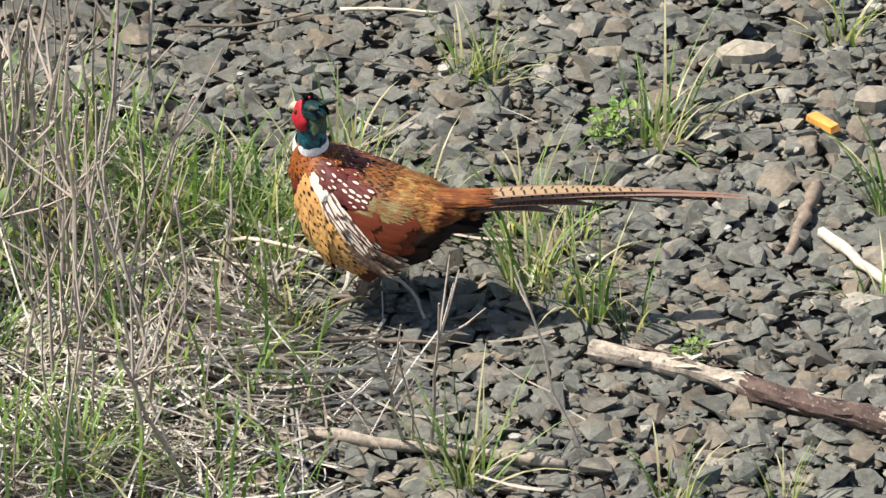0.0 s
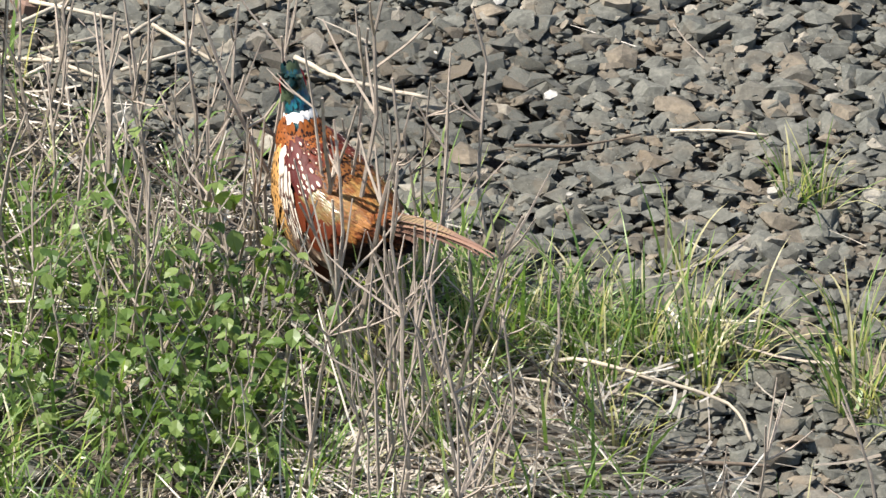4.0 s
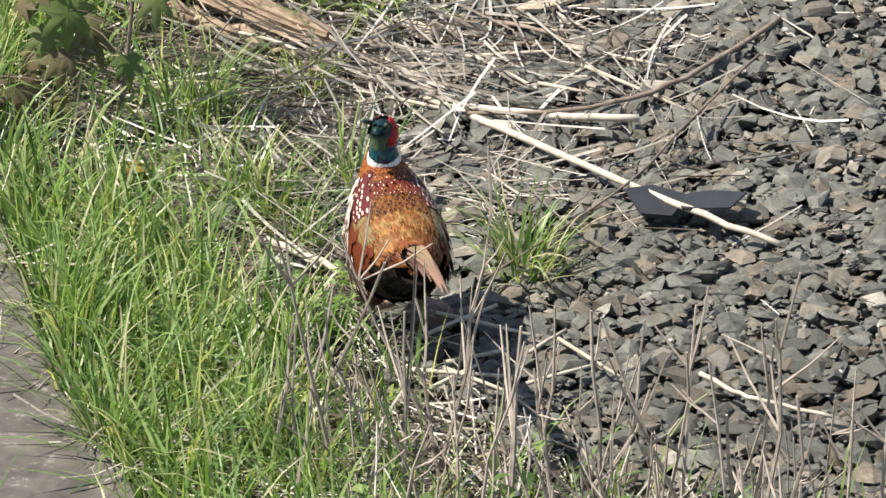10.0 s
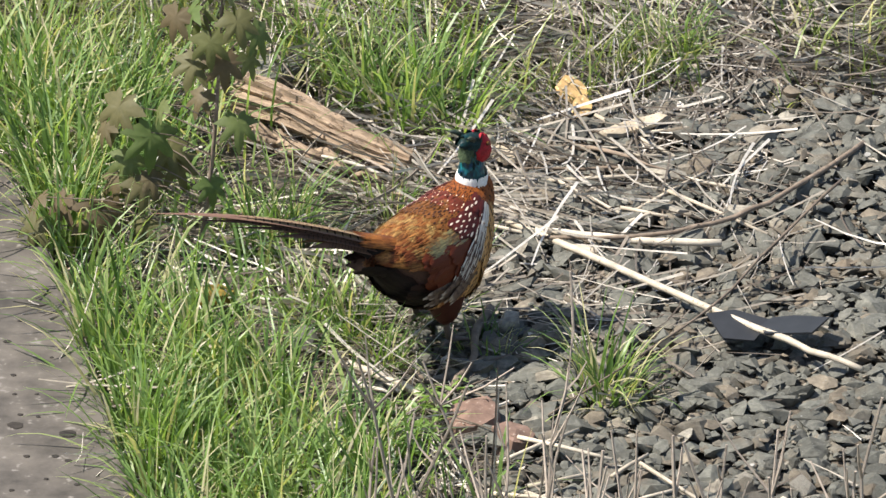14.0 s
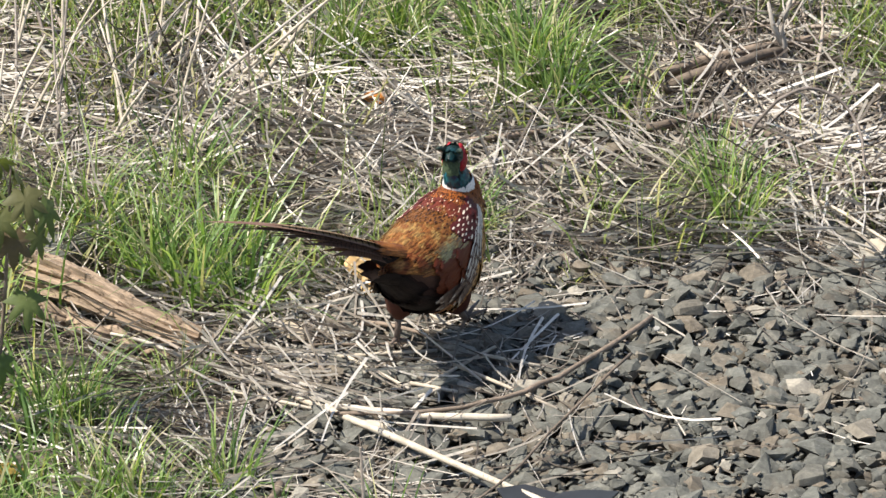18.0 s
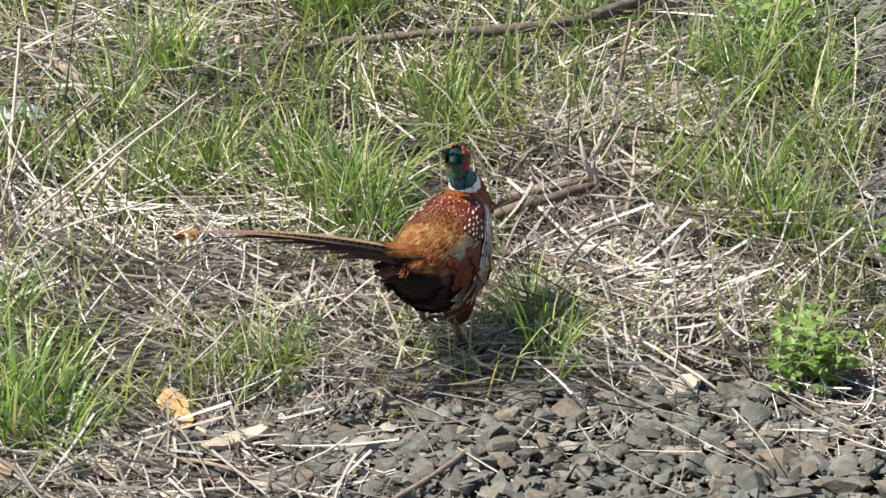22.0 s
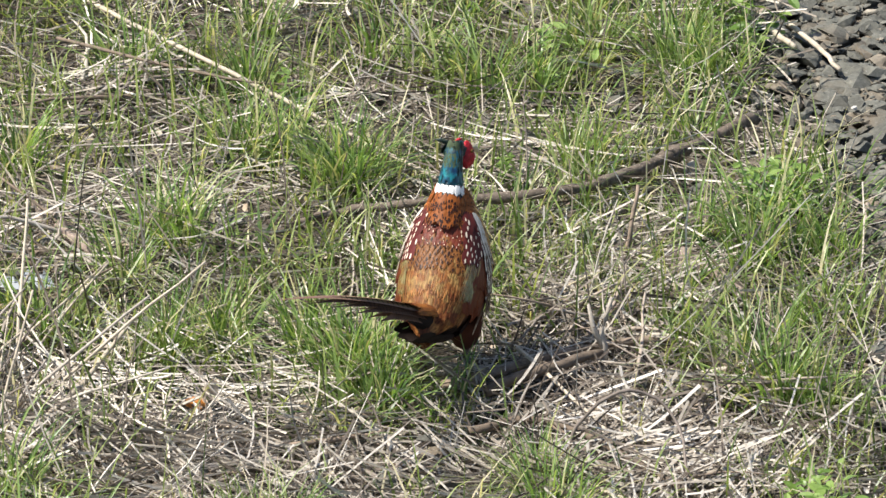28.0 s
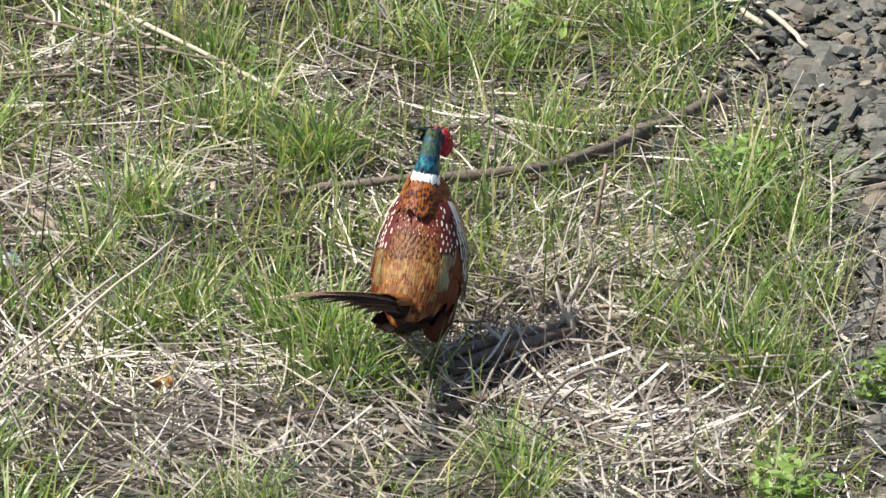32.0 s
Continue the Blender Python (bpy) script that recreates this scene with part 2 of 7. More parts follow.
# ---- plan: where the stone bed ends and the verge begins ----
EDGE_Y = [-3.0, -0.81, -0.48, -0.23, 0.0, 0.27, 0.41, 0.60, 0.66, 0.87, 1.16, 1.37, 1.62, 1.96, 2.23, 2.41, 2.54, 2.60, 2.69, 2.72]
EDGE_X = [-0.22, -0.20, -0.15, -0.23, -0.31, -0.46, -0.56, -0.88, -1.0, -1.22, -1.34, -1.45, -1.52, -1.45, -1.48, -1.41, -1.25, -1.10, -0.92, -0.80]


def on_ballast(x, y):
    """Signed depth into the stone bed, in metres: positive on stones."""
    near = x - np.interp(y, EDGE_Y, EDGE_X)
    back = np.interp(x, [-1.2, -0.68, -0.47, -0.37, -0.20, 0.1, 2.0], [2.68, 2.62, 2.72, 2.82, 2.76, 2.58, 2.4]) - y
    far = x - np.interp(y, [2.3, 2.8, 3.04, 3.23, 3.43, 3.68, 3.94, 4.25, 4.5, 4.75, 5.02, 6.5], [0.3, 0.06, 0.03, 0.0, -0.03, 0.0, 0.02, -0.04, -0.15, -0.23, -0.27, -0.35])
    return np.maximum(np.minimum(near, back), far)


def seat(y, z):
    """Where a thing lies whose sight line meets the bare ground at y, when it rests z above it."""
    return y - z * (18.517 + y) / 10.691


def height(x, y):
    return 0.012 * np.sin(3.1 * x + 1.3) * np.cos(2.3 * y) + 0.006 * np.sin(9 * x + 2 * y)


# the ground: one sheet to the horizon, finer where the camera looks
gx = np.concatenate([[-900, -200, -40, -10, -5], np.arange(-3.2, 2.4, 0.07), [4, 10, 40, 200, 900]])
gy = np.concatenate([[-900, -200, -40, -10, -4], np.arange(-2.2, 6.6, 0.07), [9, 20, 60, 200, 900]])
gv = [(x, y, float(height(x, y)) - 0.012) for y in gy for x in gx]
nx = len(gx)
gf = [(j * nx + i, j * nx + i + 1, (j + 1) * nx + i + 1, (j + 1) * nx + i) for j in range(len(gy) - 1) for i in range(nx - 1)]
ground = tagged(new("ground", mesh_of("ground", gv, gf, M_DIRT, True)), "dark gritty soil under stones, straw and grass", "ground", "", "structure")


# ---- ballast: broken angular stones ----
def stone_shapes(count, seed, flat):
    rng = random.Random(seed)
    shapes = []
    for _ in range(count):
        bm = bmesh.new()
        for _ in range(rng.randint(9, 13)):
            v = Vector((rng.gauss(0, 1), rng.gauss(0, 1), rng.gauss(0, 1))).normalized() * rng.uniform(0.85, 1.0)
            bm.verts.new((v.x * 0.58, v.y * 0.46, v.z * flat * rng.uniform(0.85, 1.1)))
        bmesh.ops.convex_hull(bm, input=bm.verts)
        bmesh.ops.delete(bm, geom=[v for v in bm.verts if not v.link_faces], context="VERTS")
        bm.verts.ensure_lookup_table()
        for k, v in enumerate(bm.verts):
            v.index = k
        shapes.append((np.array([v.co[:] for v in bm.verts]), [tuple(v.index for v in f.verts) for f in bm.faces]))
        bm.free()
    return shapes


SHAPES = stone_shapes(36, 5, 0.23)
rs = np.random.RandomState(11)


def turns(rx, ry, rz):
    return np.array(Euler((rx, ry, rz)).to_matrix())


stones = []
for layer, step in ((0, 0.036), (1, 0.030), (2, 0.028)):
    for y in np.arange(-1.9, 6.2, step):
        for x in np.arange(-1.75, 1.5, step):
            px, py = x + rs.uniform(-0.5, 0.5) * step * 1.5, y + rs.uniform(-0.5, 0.5) * step * 1.5
            d = float(on_ballast(px, py)) + rs.normal(0, 0.04)
            if d < 0 and rs.rand() > 0.13 * math.exp(d * 1.5):
                continue
            if px > 0.95 and py > 0.6 or px > 0.35 and 1.7 < py:
                continue
            size = float(np.clip(rs.lognormal(-3.10, 0.34), 0.020, 0.085))
            if layer == 2:
                size = rs.uniform(0.009, 0.022)
            z = (-0.002, 0.010, 0.017)[layer] + rs.uniform(-0.006, 0.008)
            stones.append((px, py, z + size * 0.10, size, rs.normal(0, 0.19), rs.normal(0, 0.19), rs.uniform(0, 6.283), rs.randint(36), layer))
# the stones of one stretch of the bed are objects of their own
single = [s for s in stones if s[8] == 1 and -0.95 < s[0] < -0.35 and 0.75 < s[1] < 1.35][:290]
chosen = {id(s) for s in single}
bv, bf = [], []
for s in stones:
    if id(s) in chosen:
        continue
    v, f = SHAPES[s[7]]
    k = len(bv)
    w = (v * s[3]) @ turns(s[4], s[5], s[6]).T + np.array(s[:3])
    bv.extend(map(tuple, w))
    bf.extend(tuple(i + k for i in q) for q in f)
ballast = tagged(new("ballast_bed"), "bed of angular grey and brown crushed stone ballast", "ballast", "", "structure")
tagged(part("crushed_stone", mesh_of("crushed_stone", bv, bf, M_STONE), ballast), "", "", "", "stuff")
STONE_MESH = [mesh_of("stone", v, f, M_STONE_ONE) for v, f in SHAPES]
for s in single:
    part("stone", STONE_MESH[s[7]], ballast, "", Matrix.LocRotScale(s[:3], Euler(s[4:7]), (s[3],) * 3))

# ---- grass, straw and stalks ----
def blades(base, azimuth, lean, length, width, droop, segs=4):
    """Many tapering, bending blades at once: verts and faces."""
    n = len(base)
    t = np.linspace(0, 1, segs + 1)
    out = np.stack([np.cos(azimuth), np.sin(azimuth), np.zeros(n)], 1)
    side = np.stack([-np.sin(azimuth), np.cos(azimuth), np.zeros(n)], 1)
    spin = np.sin(azimuth * 7.3)[:, None]
    side = side * np.sqrt(1 - 0.5 * spin ** 2) + out * spin * 0.7
    cols = []
    for k in range(segs):
        a = lean + droop * t[k] ** 1.3
        if k == 0:
            mid = base.copy()
        else:
            a0 = lean + droop * t[k - 1] ** 1.3
            mid = mid + ((out * np.sin(a0)[:, None] + np.array([0, 0, 1.0]) * np.cos(a0)[:, None]) * (length / segs)[:, None])
        w = width * (1 - 0.75 * t[k] ** 1.6) * 0.5
        cols.append(mid - side * w[:, None])
        cols.append(mid + side * w[:, None])
    a0 = lean + droop * t[segs - 1] ** 1.3
    cols.append(mid + ((out * np.sin(a0)[:, None] + np.array([0, 0, 1.0]) * np.cos(a0)[:, None]) * (length / segs)[:, None]))
    verts = np.stack(cols, 1)
    m = verts.shape[1]
    pat = [(2 * k, 2 * k + 1, 2 * k + 3, 2 * k + 2) for k in range(segs - 1)] + [(m - 3, m - 2, m - 1)]
    faces = [tuple(i * m + q for q in f) for i in range(n) for f in pat]
    return verts.reshape(-1, 3), faces


def straws(mid, azimuth, slope, length, radius, bend, sides=3, rings=5):
    """Many thin curved dry stems at once."""
    n = len(mid)
    d = np.stack([np.cos(azimuth) * np.cos(slope), np.sin(azimuth) * np.cos(slope), np.sin(slope)], 1)
    a = np.stack([-np.sin(azimuth), np.cos(azimuth), np.zeros(n)], 1)
    b = np.cross(d, a)
    cols = []
    for t in np.linspace(-0.5, 0.5, rings):
        c = mid + d * (length * t)[:, None] + (a * np.cos(bend * 9)[:, None] + b * np.sin(bend * 9)[:, None]) * (bend * length * (t * t * 4 - 0.5))[:, None]
        for k in range(sides):
            w = 2 * math.pi * k / sides
            cols.append(c + (a * math.cos(w) + b * math.sin(w)) * (radius * (0.8 - 0.45 * t))[:, None])
    verts = np.stack(cols, 1)
    m = verts.shape[1]
    pat = [(i * sides + k, i * sides + (k + 1) % sides, (i + 1) * sides + (k + 1) % sides, (i + 1) * sides + k) for i in range(rings - 1) for k in range(sides)]
    faces = [tuple(i * m + q for q in f) for i in range(n) for f in pat]
    return verts.reshape(-1, 3), faces


rv = np.random.RandomState(21)


def patches(x, y, scale, seed):
    """Soft clumps between 0 and 1 over the ground."""
    return np.clip(np.array([noise.noise(Vector((a * scale + seed, b * scale - seed, seed * 0.37))) for a, b in zip(x, y)]) * 0.9 + 0.5, 0, 1)


def scatter(count, keep, box=(-2.7, 0.5, -1.4, 6.0)):
    x, y = rv.uniform(box[0], box[1], count), rv.uniform(box[2], box[3], count)
    ok = rv.rand(count) < keep(x, y)
    return x[ok], y[ok]


def blob(x, y, cx, cy, rx, ry):
    return np.exp(-((x - cx) / rx) ** 2 - ((y - cy) / ry) ** 2)


SLAB_Y = [0.2, 0.40, 0.56, 0.88, 1.25, 1.62, 1.94, 2.21, 2.6]
SLAB_X = [-1.72, -1.76, -1.80, -1.95, -2.05, -2.14, -2.24, -2.33, -2.46]


def off_slab(x, y):
    return (x > np.interp(y, SLAB_Y, SLAB_X)) | (y > 2.42) | (y < 0.3)


def grass_density(x, y):
    d = on_ballast(x, y)
    verge = np.clip(-d / 0.06, 0, 1)
    band = (blob(x, y, -1.82, 0.88, 0.23, 0.42) * 1.2 + blob(x, y, -1.95, 1.45, 0.16, 0.35) * 1.2 + blob(x, y, -1.55, 0.55, 0.28, 0.35) * 0.5) * (0.05 + 1.0 * patches(x, y, 8.0, 12.0)) + blob(x, y, -2.25, 2.45, 0.20, 0.35) * 1.0
    back = np.where(y > 2.55, 0.41, 0.0) * patches(x, y, 4.2, 3.0) ** 2.2 * 1.9
    back *= 1 - 0.75 * blob(x, y, -1.05, 3.05, 0.65, 0.28) - 0.6 * blob(x, y, -0.55, 3.25, 0.4, 0.3)
    mid = np.where((y > 1.7) & (y <= 2.6), 0.10, 0.0) * patches(x, y, 3.0, 5.0)
    low = np.where(y < 0.6, 0.32, 0.0) * patches(x, y, 4.0, 7.0) * (1 - 0.80 * blob(x, y, -0.50, -0.45, 0.45, 0.35))
    gap = np.clip(1 - 0.95 * blob(x, y, -1.68, 1.78, 0.20, 0.24) - 0.95 * blob(x, y, -1.66, 2.12, 0.26, 0.24), 0, 1)
    return np.clip((band + back + mid + low) * verge * gap * off_slab(x, y), 0, 1)


def blade_mesh(x, y, lo, hi, wide, tilt=0.35):
    n = len(x)
    base = np.stack([x, y, height(x, y) - 0.012], 1)
    return blades(base, rv.uniform(0, 6.283, n), np.abs(rv.normal(0, tilt, n)), rv.uniform(lo, hi, n), rv.uniform(0.6, 1.2, n) * wide,
                  rv.uniform(0.1, 2.0, n))


gx_, gy_ = scatter(112000, grass_density)
far = gy_ > 2.5
v1 = blade_mesh(gx_[far], gy_[far], 0.07, 0.25, 0.0056, 0.50)
v2 = blade_mesh(gx_[~far], gy_[~far], 0.10, 0.30, 0.0078, 0.48)
tagged(new("verge_grass", mesh_of("verge_grass", *v2, M_GRASS)), "fresh green spring grass growing beside the slab", "grass", "", "stuff")
tagged(new("back_grass", mesh_of("back_grass", *v1, M_DRYGRASS)), "olive green spring grass growing through straw", "grass", "", "stuff")


def straw_density(x, y):
    d = on_ballast(x, y)
    verge = np.clip(0.5 - d / 0.10, 0.014, 1)
    heavy = 0.55 * blob(x, y, -1.25, 3.1, 0.55, 0.35) + 0.7 * blob(x, y, -0.65, 3.05, 0.5, 0.4) + 0.75 * blob(x, y, -1.35, 2.25, 0.25, 0.3)
    heavy = heavy + 1.2 * blob(x, y, -0.45, -0.35, 0.28, 0.32) + 0.6 * blob(x, y, -1.0, 0.45, 0.45, 0.25) + 0.45 * blob(x, y, -1.40, 1.35, 0.12, 0.25) * 1.4
    heavy = heavy + 0.8 * blob(x, y, -0.65, -0.65, 0.35, 0.3) + 0.5 * blob(x, y, -0.5, 3.75, 0.5, 0.35) + 0.25 * blob(x, y, -1.13, 1.10, 0.10, 0.18)
    rest = np.where(y > 2.5, 0.62, np.where(y > 1.7, 0.40, 0.36)) * (0.35 + 0.65 * patches(x, y, 2.2, 9.0))
    over = 0.55 * blob(x, y, -1.20, 2.38, 0.30, 0.26) + 0.5 * blob(x, y, -1.66, 1.75, 0.14, 0.2) + 0.40 * blob(x, y, -0.75, 2.62, 0.45, 0.16) + 0.45 * blob(x, y, -1.25, 1.74, 0.14, 0.20) + 0.18 * blob(x, y, -0.10, 2.55, 0.5, 0.12) + 0.05 * blob(x, y, -0.8, 2.0, 0.4, 0.4)
    rim = 0.28 * np.exp(-((np.interp(y, SLAB_Y, SLAB_X) - x) / 0.07) ** 2) * patches(x, y, 5.0, 4.0)
    return np.clip((heavy + rest) * verge * np.maximum(off_slab(x, y), rim) + over, 0, 1)


def straw_layer(count, lo, hi, thick, lift, steep, rings, curl):
    """Litter that lies combed in one direction from patch to patch."""
    x, y = scatter(count, straw_density)
    n = len(x)
    mid = np.stack([x, y, height(x, y) + rv.uniform(0.002, lift, n) * np.where(on_ballast(x, y) > 0, 0.5, 1.0) + 0.012 * (on_ballast(x, y) > 0) + 0.026 * ~off_slab(x, y)], 1)
    comb = 9.0 * patches(x, y, 1.7, 15.0) + rv.normal(0, 0.75, n)
    return straws(mid, comb, rv.normal(0, steep, n) * np.where(on_ballast(x, y) > 0, 0.3, 1.0), rv.uniform(lo, hi, n), rv.uniform(0.5, 1.3, n) * thick, rv.normal(0, curl, n), 3, rings)


tagged(new("straw_litter", mesh_of("straw_litter", *gathered([straw_layer(92000, 0.03, 0.14, 0.0016, 0.032, 0.15, 3, 0.05),
                                                             straw_layer(19000, 0.10, 0.34, 0.0021, 0.07, 0.20, 5, 0.06), straw_layer(4200, 0.10, 0.32, 0.0028, 0.08, 0.17, 5, 0.06)]), M_STRAW)),
       "bleached dry straw and stems lying in a tangle", "straw", "", "stuff")

# heaps of long bleached stems
def heap_density(x, y):
    d = 0.8 * blob(x, y, -1.38, 3.05, 0.20, 0.16) + 0.6 * blob(x, y, -1.00, 3.05, 0.25, 0.12) + 0.7 * blob(x, y, -0.50, 3.00, 0.25, 0.22) + 0.5 * blob(x, y, -1.60, 3.35, 0.22, 0.25)
    return d + 0.8 * blob(x, y, -1.38, 2.25, 0.20, 0.22) + 0.9 * blob(x, y, -0.46, -0.38, 0.30, 0.28) + 0.4 * blob(x, y, -0.35, 3.45, 0.2, 0.2) + 0.5 * blob(x, y, -1.68, 1.75, 0.12, 0.12) + 0.5 * blob(x, y, -1.36, 2.82, 0.16, 0.12) + 0.4 * blob(x, y, -0.78, 2.92, 0.16, 0.14)


x, y = scatter(36000, lambda x, y: np.clip(heap_density(x, y), 0, 1) * off_slab(x, y))
n = len(x)
mid = np.stack([x, y, height(x, y) + rv.uniform(0.015, 0.060, n)], 1)
tagged(new("pale_straw", mesh_of("pale_straw", *straws(mid, 9.0 * patches(x, y, 1.7, 15.0) + rv.normal(0, 0.6, n), rv.normal(0, 0.14, n), rv.uniform(0.07, 0.32, n), rv.uniform(0.0015, 0.0040, n), rv.normal(0, 0.08, n)), M_PALE)),
       "heaps of long bleached white straw stems on the verge", "straw", "", "stuff")

# a thicket of tall dry stems, leaning every way
def stem_density(x, y):
    d = 0.38 * blob(x, y, -0.95, 0.10, 0.34, 0.30) + 0.7 * blob(x, y, -0.62, -0.30, 0.25, 0.40) + 0.25 * blob(x, y, -1.3, 0.55, 0.22, 0.3) + 0.35 * blob(x, y, -0.35, 3.4, 0.35, 0.6) + 0.6 * blob(x, y, -1.65, 3.5, 0.3, 0.6) + 0.8 * blob(x, y, -1.85, 3.25, 0.28, 0.5) + 0.16 * (y > 2.9)
    return np.clip(d, 0, 1) * (on_ballast(x, y) < 0.05)


x, y = scatter(3900, stem_density)
n = len(x)
length, slope, azimuth = rv.uniform(0.12, 0.46, n) * np.where(y > 2, 0.85, 1.0), np.clip(np.where(y > 2, rv.normal(0.75, 0.35, n), rv.normal(1.15, 0.30, n)), 0.15, 1.5), rv.uniform(0, 6.283, n)
mid = np.stack([x, y, height(x, y) - 0.015 + 0.5 * length * np.sin(slope)], 1)
tagged(new("dry_stems", mesh_of("dry_stems", *straws(mid, azimuth, slope, length, rv.uniform(0.0013, 0.0032, n), rv.normal(0, 0.06, n)), M_STRAW)),
       "tangle of tall dry grey stems standing on the verge", "dry stems", "", "stuff")

# dead leaves in the litter
x, y = scatter(16000, lambda x, y: straw_density(x, y) * 0.9)
lv, lf = [], []
for a, b in zip(x, y):
    k, r, w = len(lv), 0.0035 + 0.018 * rv.rand() ** 3, rv.uniform(0, 6.283)
    t = turns(rv.normal(0, 0.35), rv.normal(0, 0.35), w)
    pts = np.array([(-1, 0, 0), (-0.3, -0.5, 0.15), (0.5, -0.45, 0.1), (1.1, 0, 0.05), (0.5, 0.45, 0.15), (-0.3, 0.5, 0.1), (0, 0, -0.05)]) * r
    lv.extend(map(tuple, pts @ t.T + np.array([a, b, float(height(a, b)) + rv.uniform(0.006, 0.026)])))
    lf.extend((k + i, k + (i + 1) % 6, k + 6) for i in range(6))
tagged(new("leaf_litter", mesh_of("leaf_litter", lv, lf, M_PALELEAF)), "small pale dead leaves and bark flakes in the litter", "leaf litter", "", "stuff")


def tuft_meshes(seed, count, lo, hi, wide, spread, tilt, droop):
    """A tuft in five sheaves of arching blades."""
    r = np.random.RandomState(seed)
    sheaves = []
    for k in range(5):
        n = max(count // 5, 3)
        ang = r.uniform(0, 6.283, n) * 0.45 + k * 1.2566
        rad = spread * np.sqrt(r.rand(n))
        base = np.stack([rad * np.cos(ang), rad * np.sin(ang), np.full(n, -0.012)], 1)
        sheaves.append(mesh_of("sheaf", *blades(base, ang + r.normal(0, 0.6, n), np.abs(r.normal(tilt * 0.3, tilt, n)), r.uniform(lo, hi, n),
                                                r.uniform(0.6, 1.25, n) * wide, r.uniform(0.2, droop, n), 6), M_GRASS))
    return sheaves


SPARSE = [tuft_meshes(s, 22, 0.09, 0.25, 0.0060, 0.035, 0.42, 1.9) for s in (1, 2, 3)]
FULL = [tuft_meshes(s, 80, 0.10, 0.28, 0.0060, 0.055, 0.52, 2.0) for s in (4, 5, 6)]
TALL = [tuft_meshes(s, 26, 0.15, 0.36, 0.0068, 0.040, 0.36, 1.8) for s in (7, 8)]
BOLD = [tuft_meshes(s, 75, 0.16, 0.36, 0.0082, 0.070, 0.42, 1.9) for s in (11, 12, 13)]
LOW = [tuft_meshes(s, 60, 0.06, 0.17, 0.0048, 0.055, 0.60, 1.9) for s in (9, 10)]
TUFTS_STONES = [
    (SPARSE, 0.04, 0.57, 0.8), (SPARSE, 0.08, 0.55, 0.8), (TALL, 0.37, 0.33, 0.9), (SPARSE, 0.34, 0.35, 0.8), (SPARSE, 0.13, 0.04, 1.0), (TALL, 0.25, -0.26, 0.85),
    (SPARSE, 0.20, -0.19, 0.9), (SPARSE, 0.31, -0.28, 0.8), (SPARSE, 0.69, 0.71, 0.9), (TALL, 0.76, 0.10, 0.8), (SPARSE, 0.73, -0.22, 0.8), (TALL, 0.05, -0.79, 0.8),
    (SPARSE, 0.37, -0.84, 0.9), (SPARSE, 0.22, -0.02, 0.8), (SPARSE, 0.17, -0.10, 0.9), (SPARSE, 0.02, -0.80, 1.0), (SPARSE, 0.55, -0.86, 0.8), (SPARSE, -0.11, -0.09, 0.9),
    (TALL, 0.14, -0.16, 0.9), (SPARSE, 0.03, 0.56, 0.7), (SPARSE, -0.08, 0.01, 0.9), (TALL, -0.13, -0.02, 0.8), (TALL, -0.04, 0.02, 0.7), (LOW, -0.10, 0.10, 0.9),
]
TUFTS_EDGE = [
    (SPARSE, -0.16, 0.30, 0.9), (TALL, -0.38, 0.10, 0.7), (FULL, -0.34, 0.02, 0.65), (SPARSE, -0.47, 0.22, 0.9), (SPARSE, -0.28, -0.12, 1.0), (TALL, -0.25, -0.30, 0.7),
    (LOW, -0.33, 0.16, 0.9), (FULL, -0.50, -0.02, 0.75), (FULL, -0.28, 0.06, 0.6), (LOW, -0.20, 0.02, 1.0), (SPARSE, -0.46, 0.00, 1.0), (SPARSE, -0.17, 0.03, 1.0),
    (TALL, -0.30, 0.08, 0.8), (TALL, -0.22, 0.04, 0.75), (TALL, -0.41, 0.04, 0.7), (SPARSE, -0.35, -0.05, 1.0), (SPARSE, -0.52, 0.10, 0.9), (TALL, -0.52, -0.35, 0.8),
    (FULL, -0.48, 0.12, 0.8),
]
TUFTS_VERGE = [
    (FULL, -0.60, -0.75, 0.8), (SPARSE, -0.62, 0.06, 0.9), (FULL, -0.72, 0.20, 0.7), (FULL, -1.25, 0.30, 0.9), (FULL, -1.40, 0.35, 0.9), (TALL, -1.32, 0.50, 0.8),
    (FULL, -1.05, 0.30, 0.7), (FULL, -0.62, -0.20, 0.8), (FULL, -0.75, -0.40, 0.8), (TALL, -1.85, 0.72, 0.9), (FULL, -1.72, 0.62, 1.0), (TALL, -1.60, 0.75, 0.9),
    (FULL, -1.50, 0.62, 0.9), (FULL, -1.66, 0.85, 0.9), (TALL, -1.55, 0.95, 0.7),
]
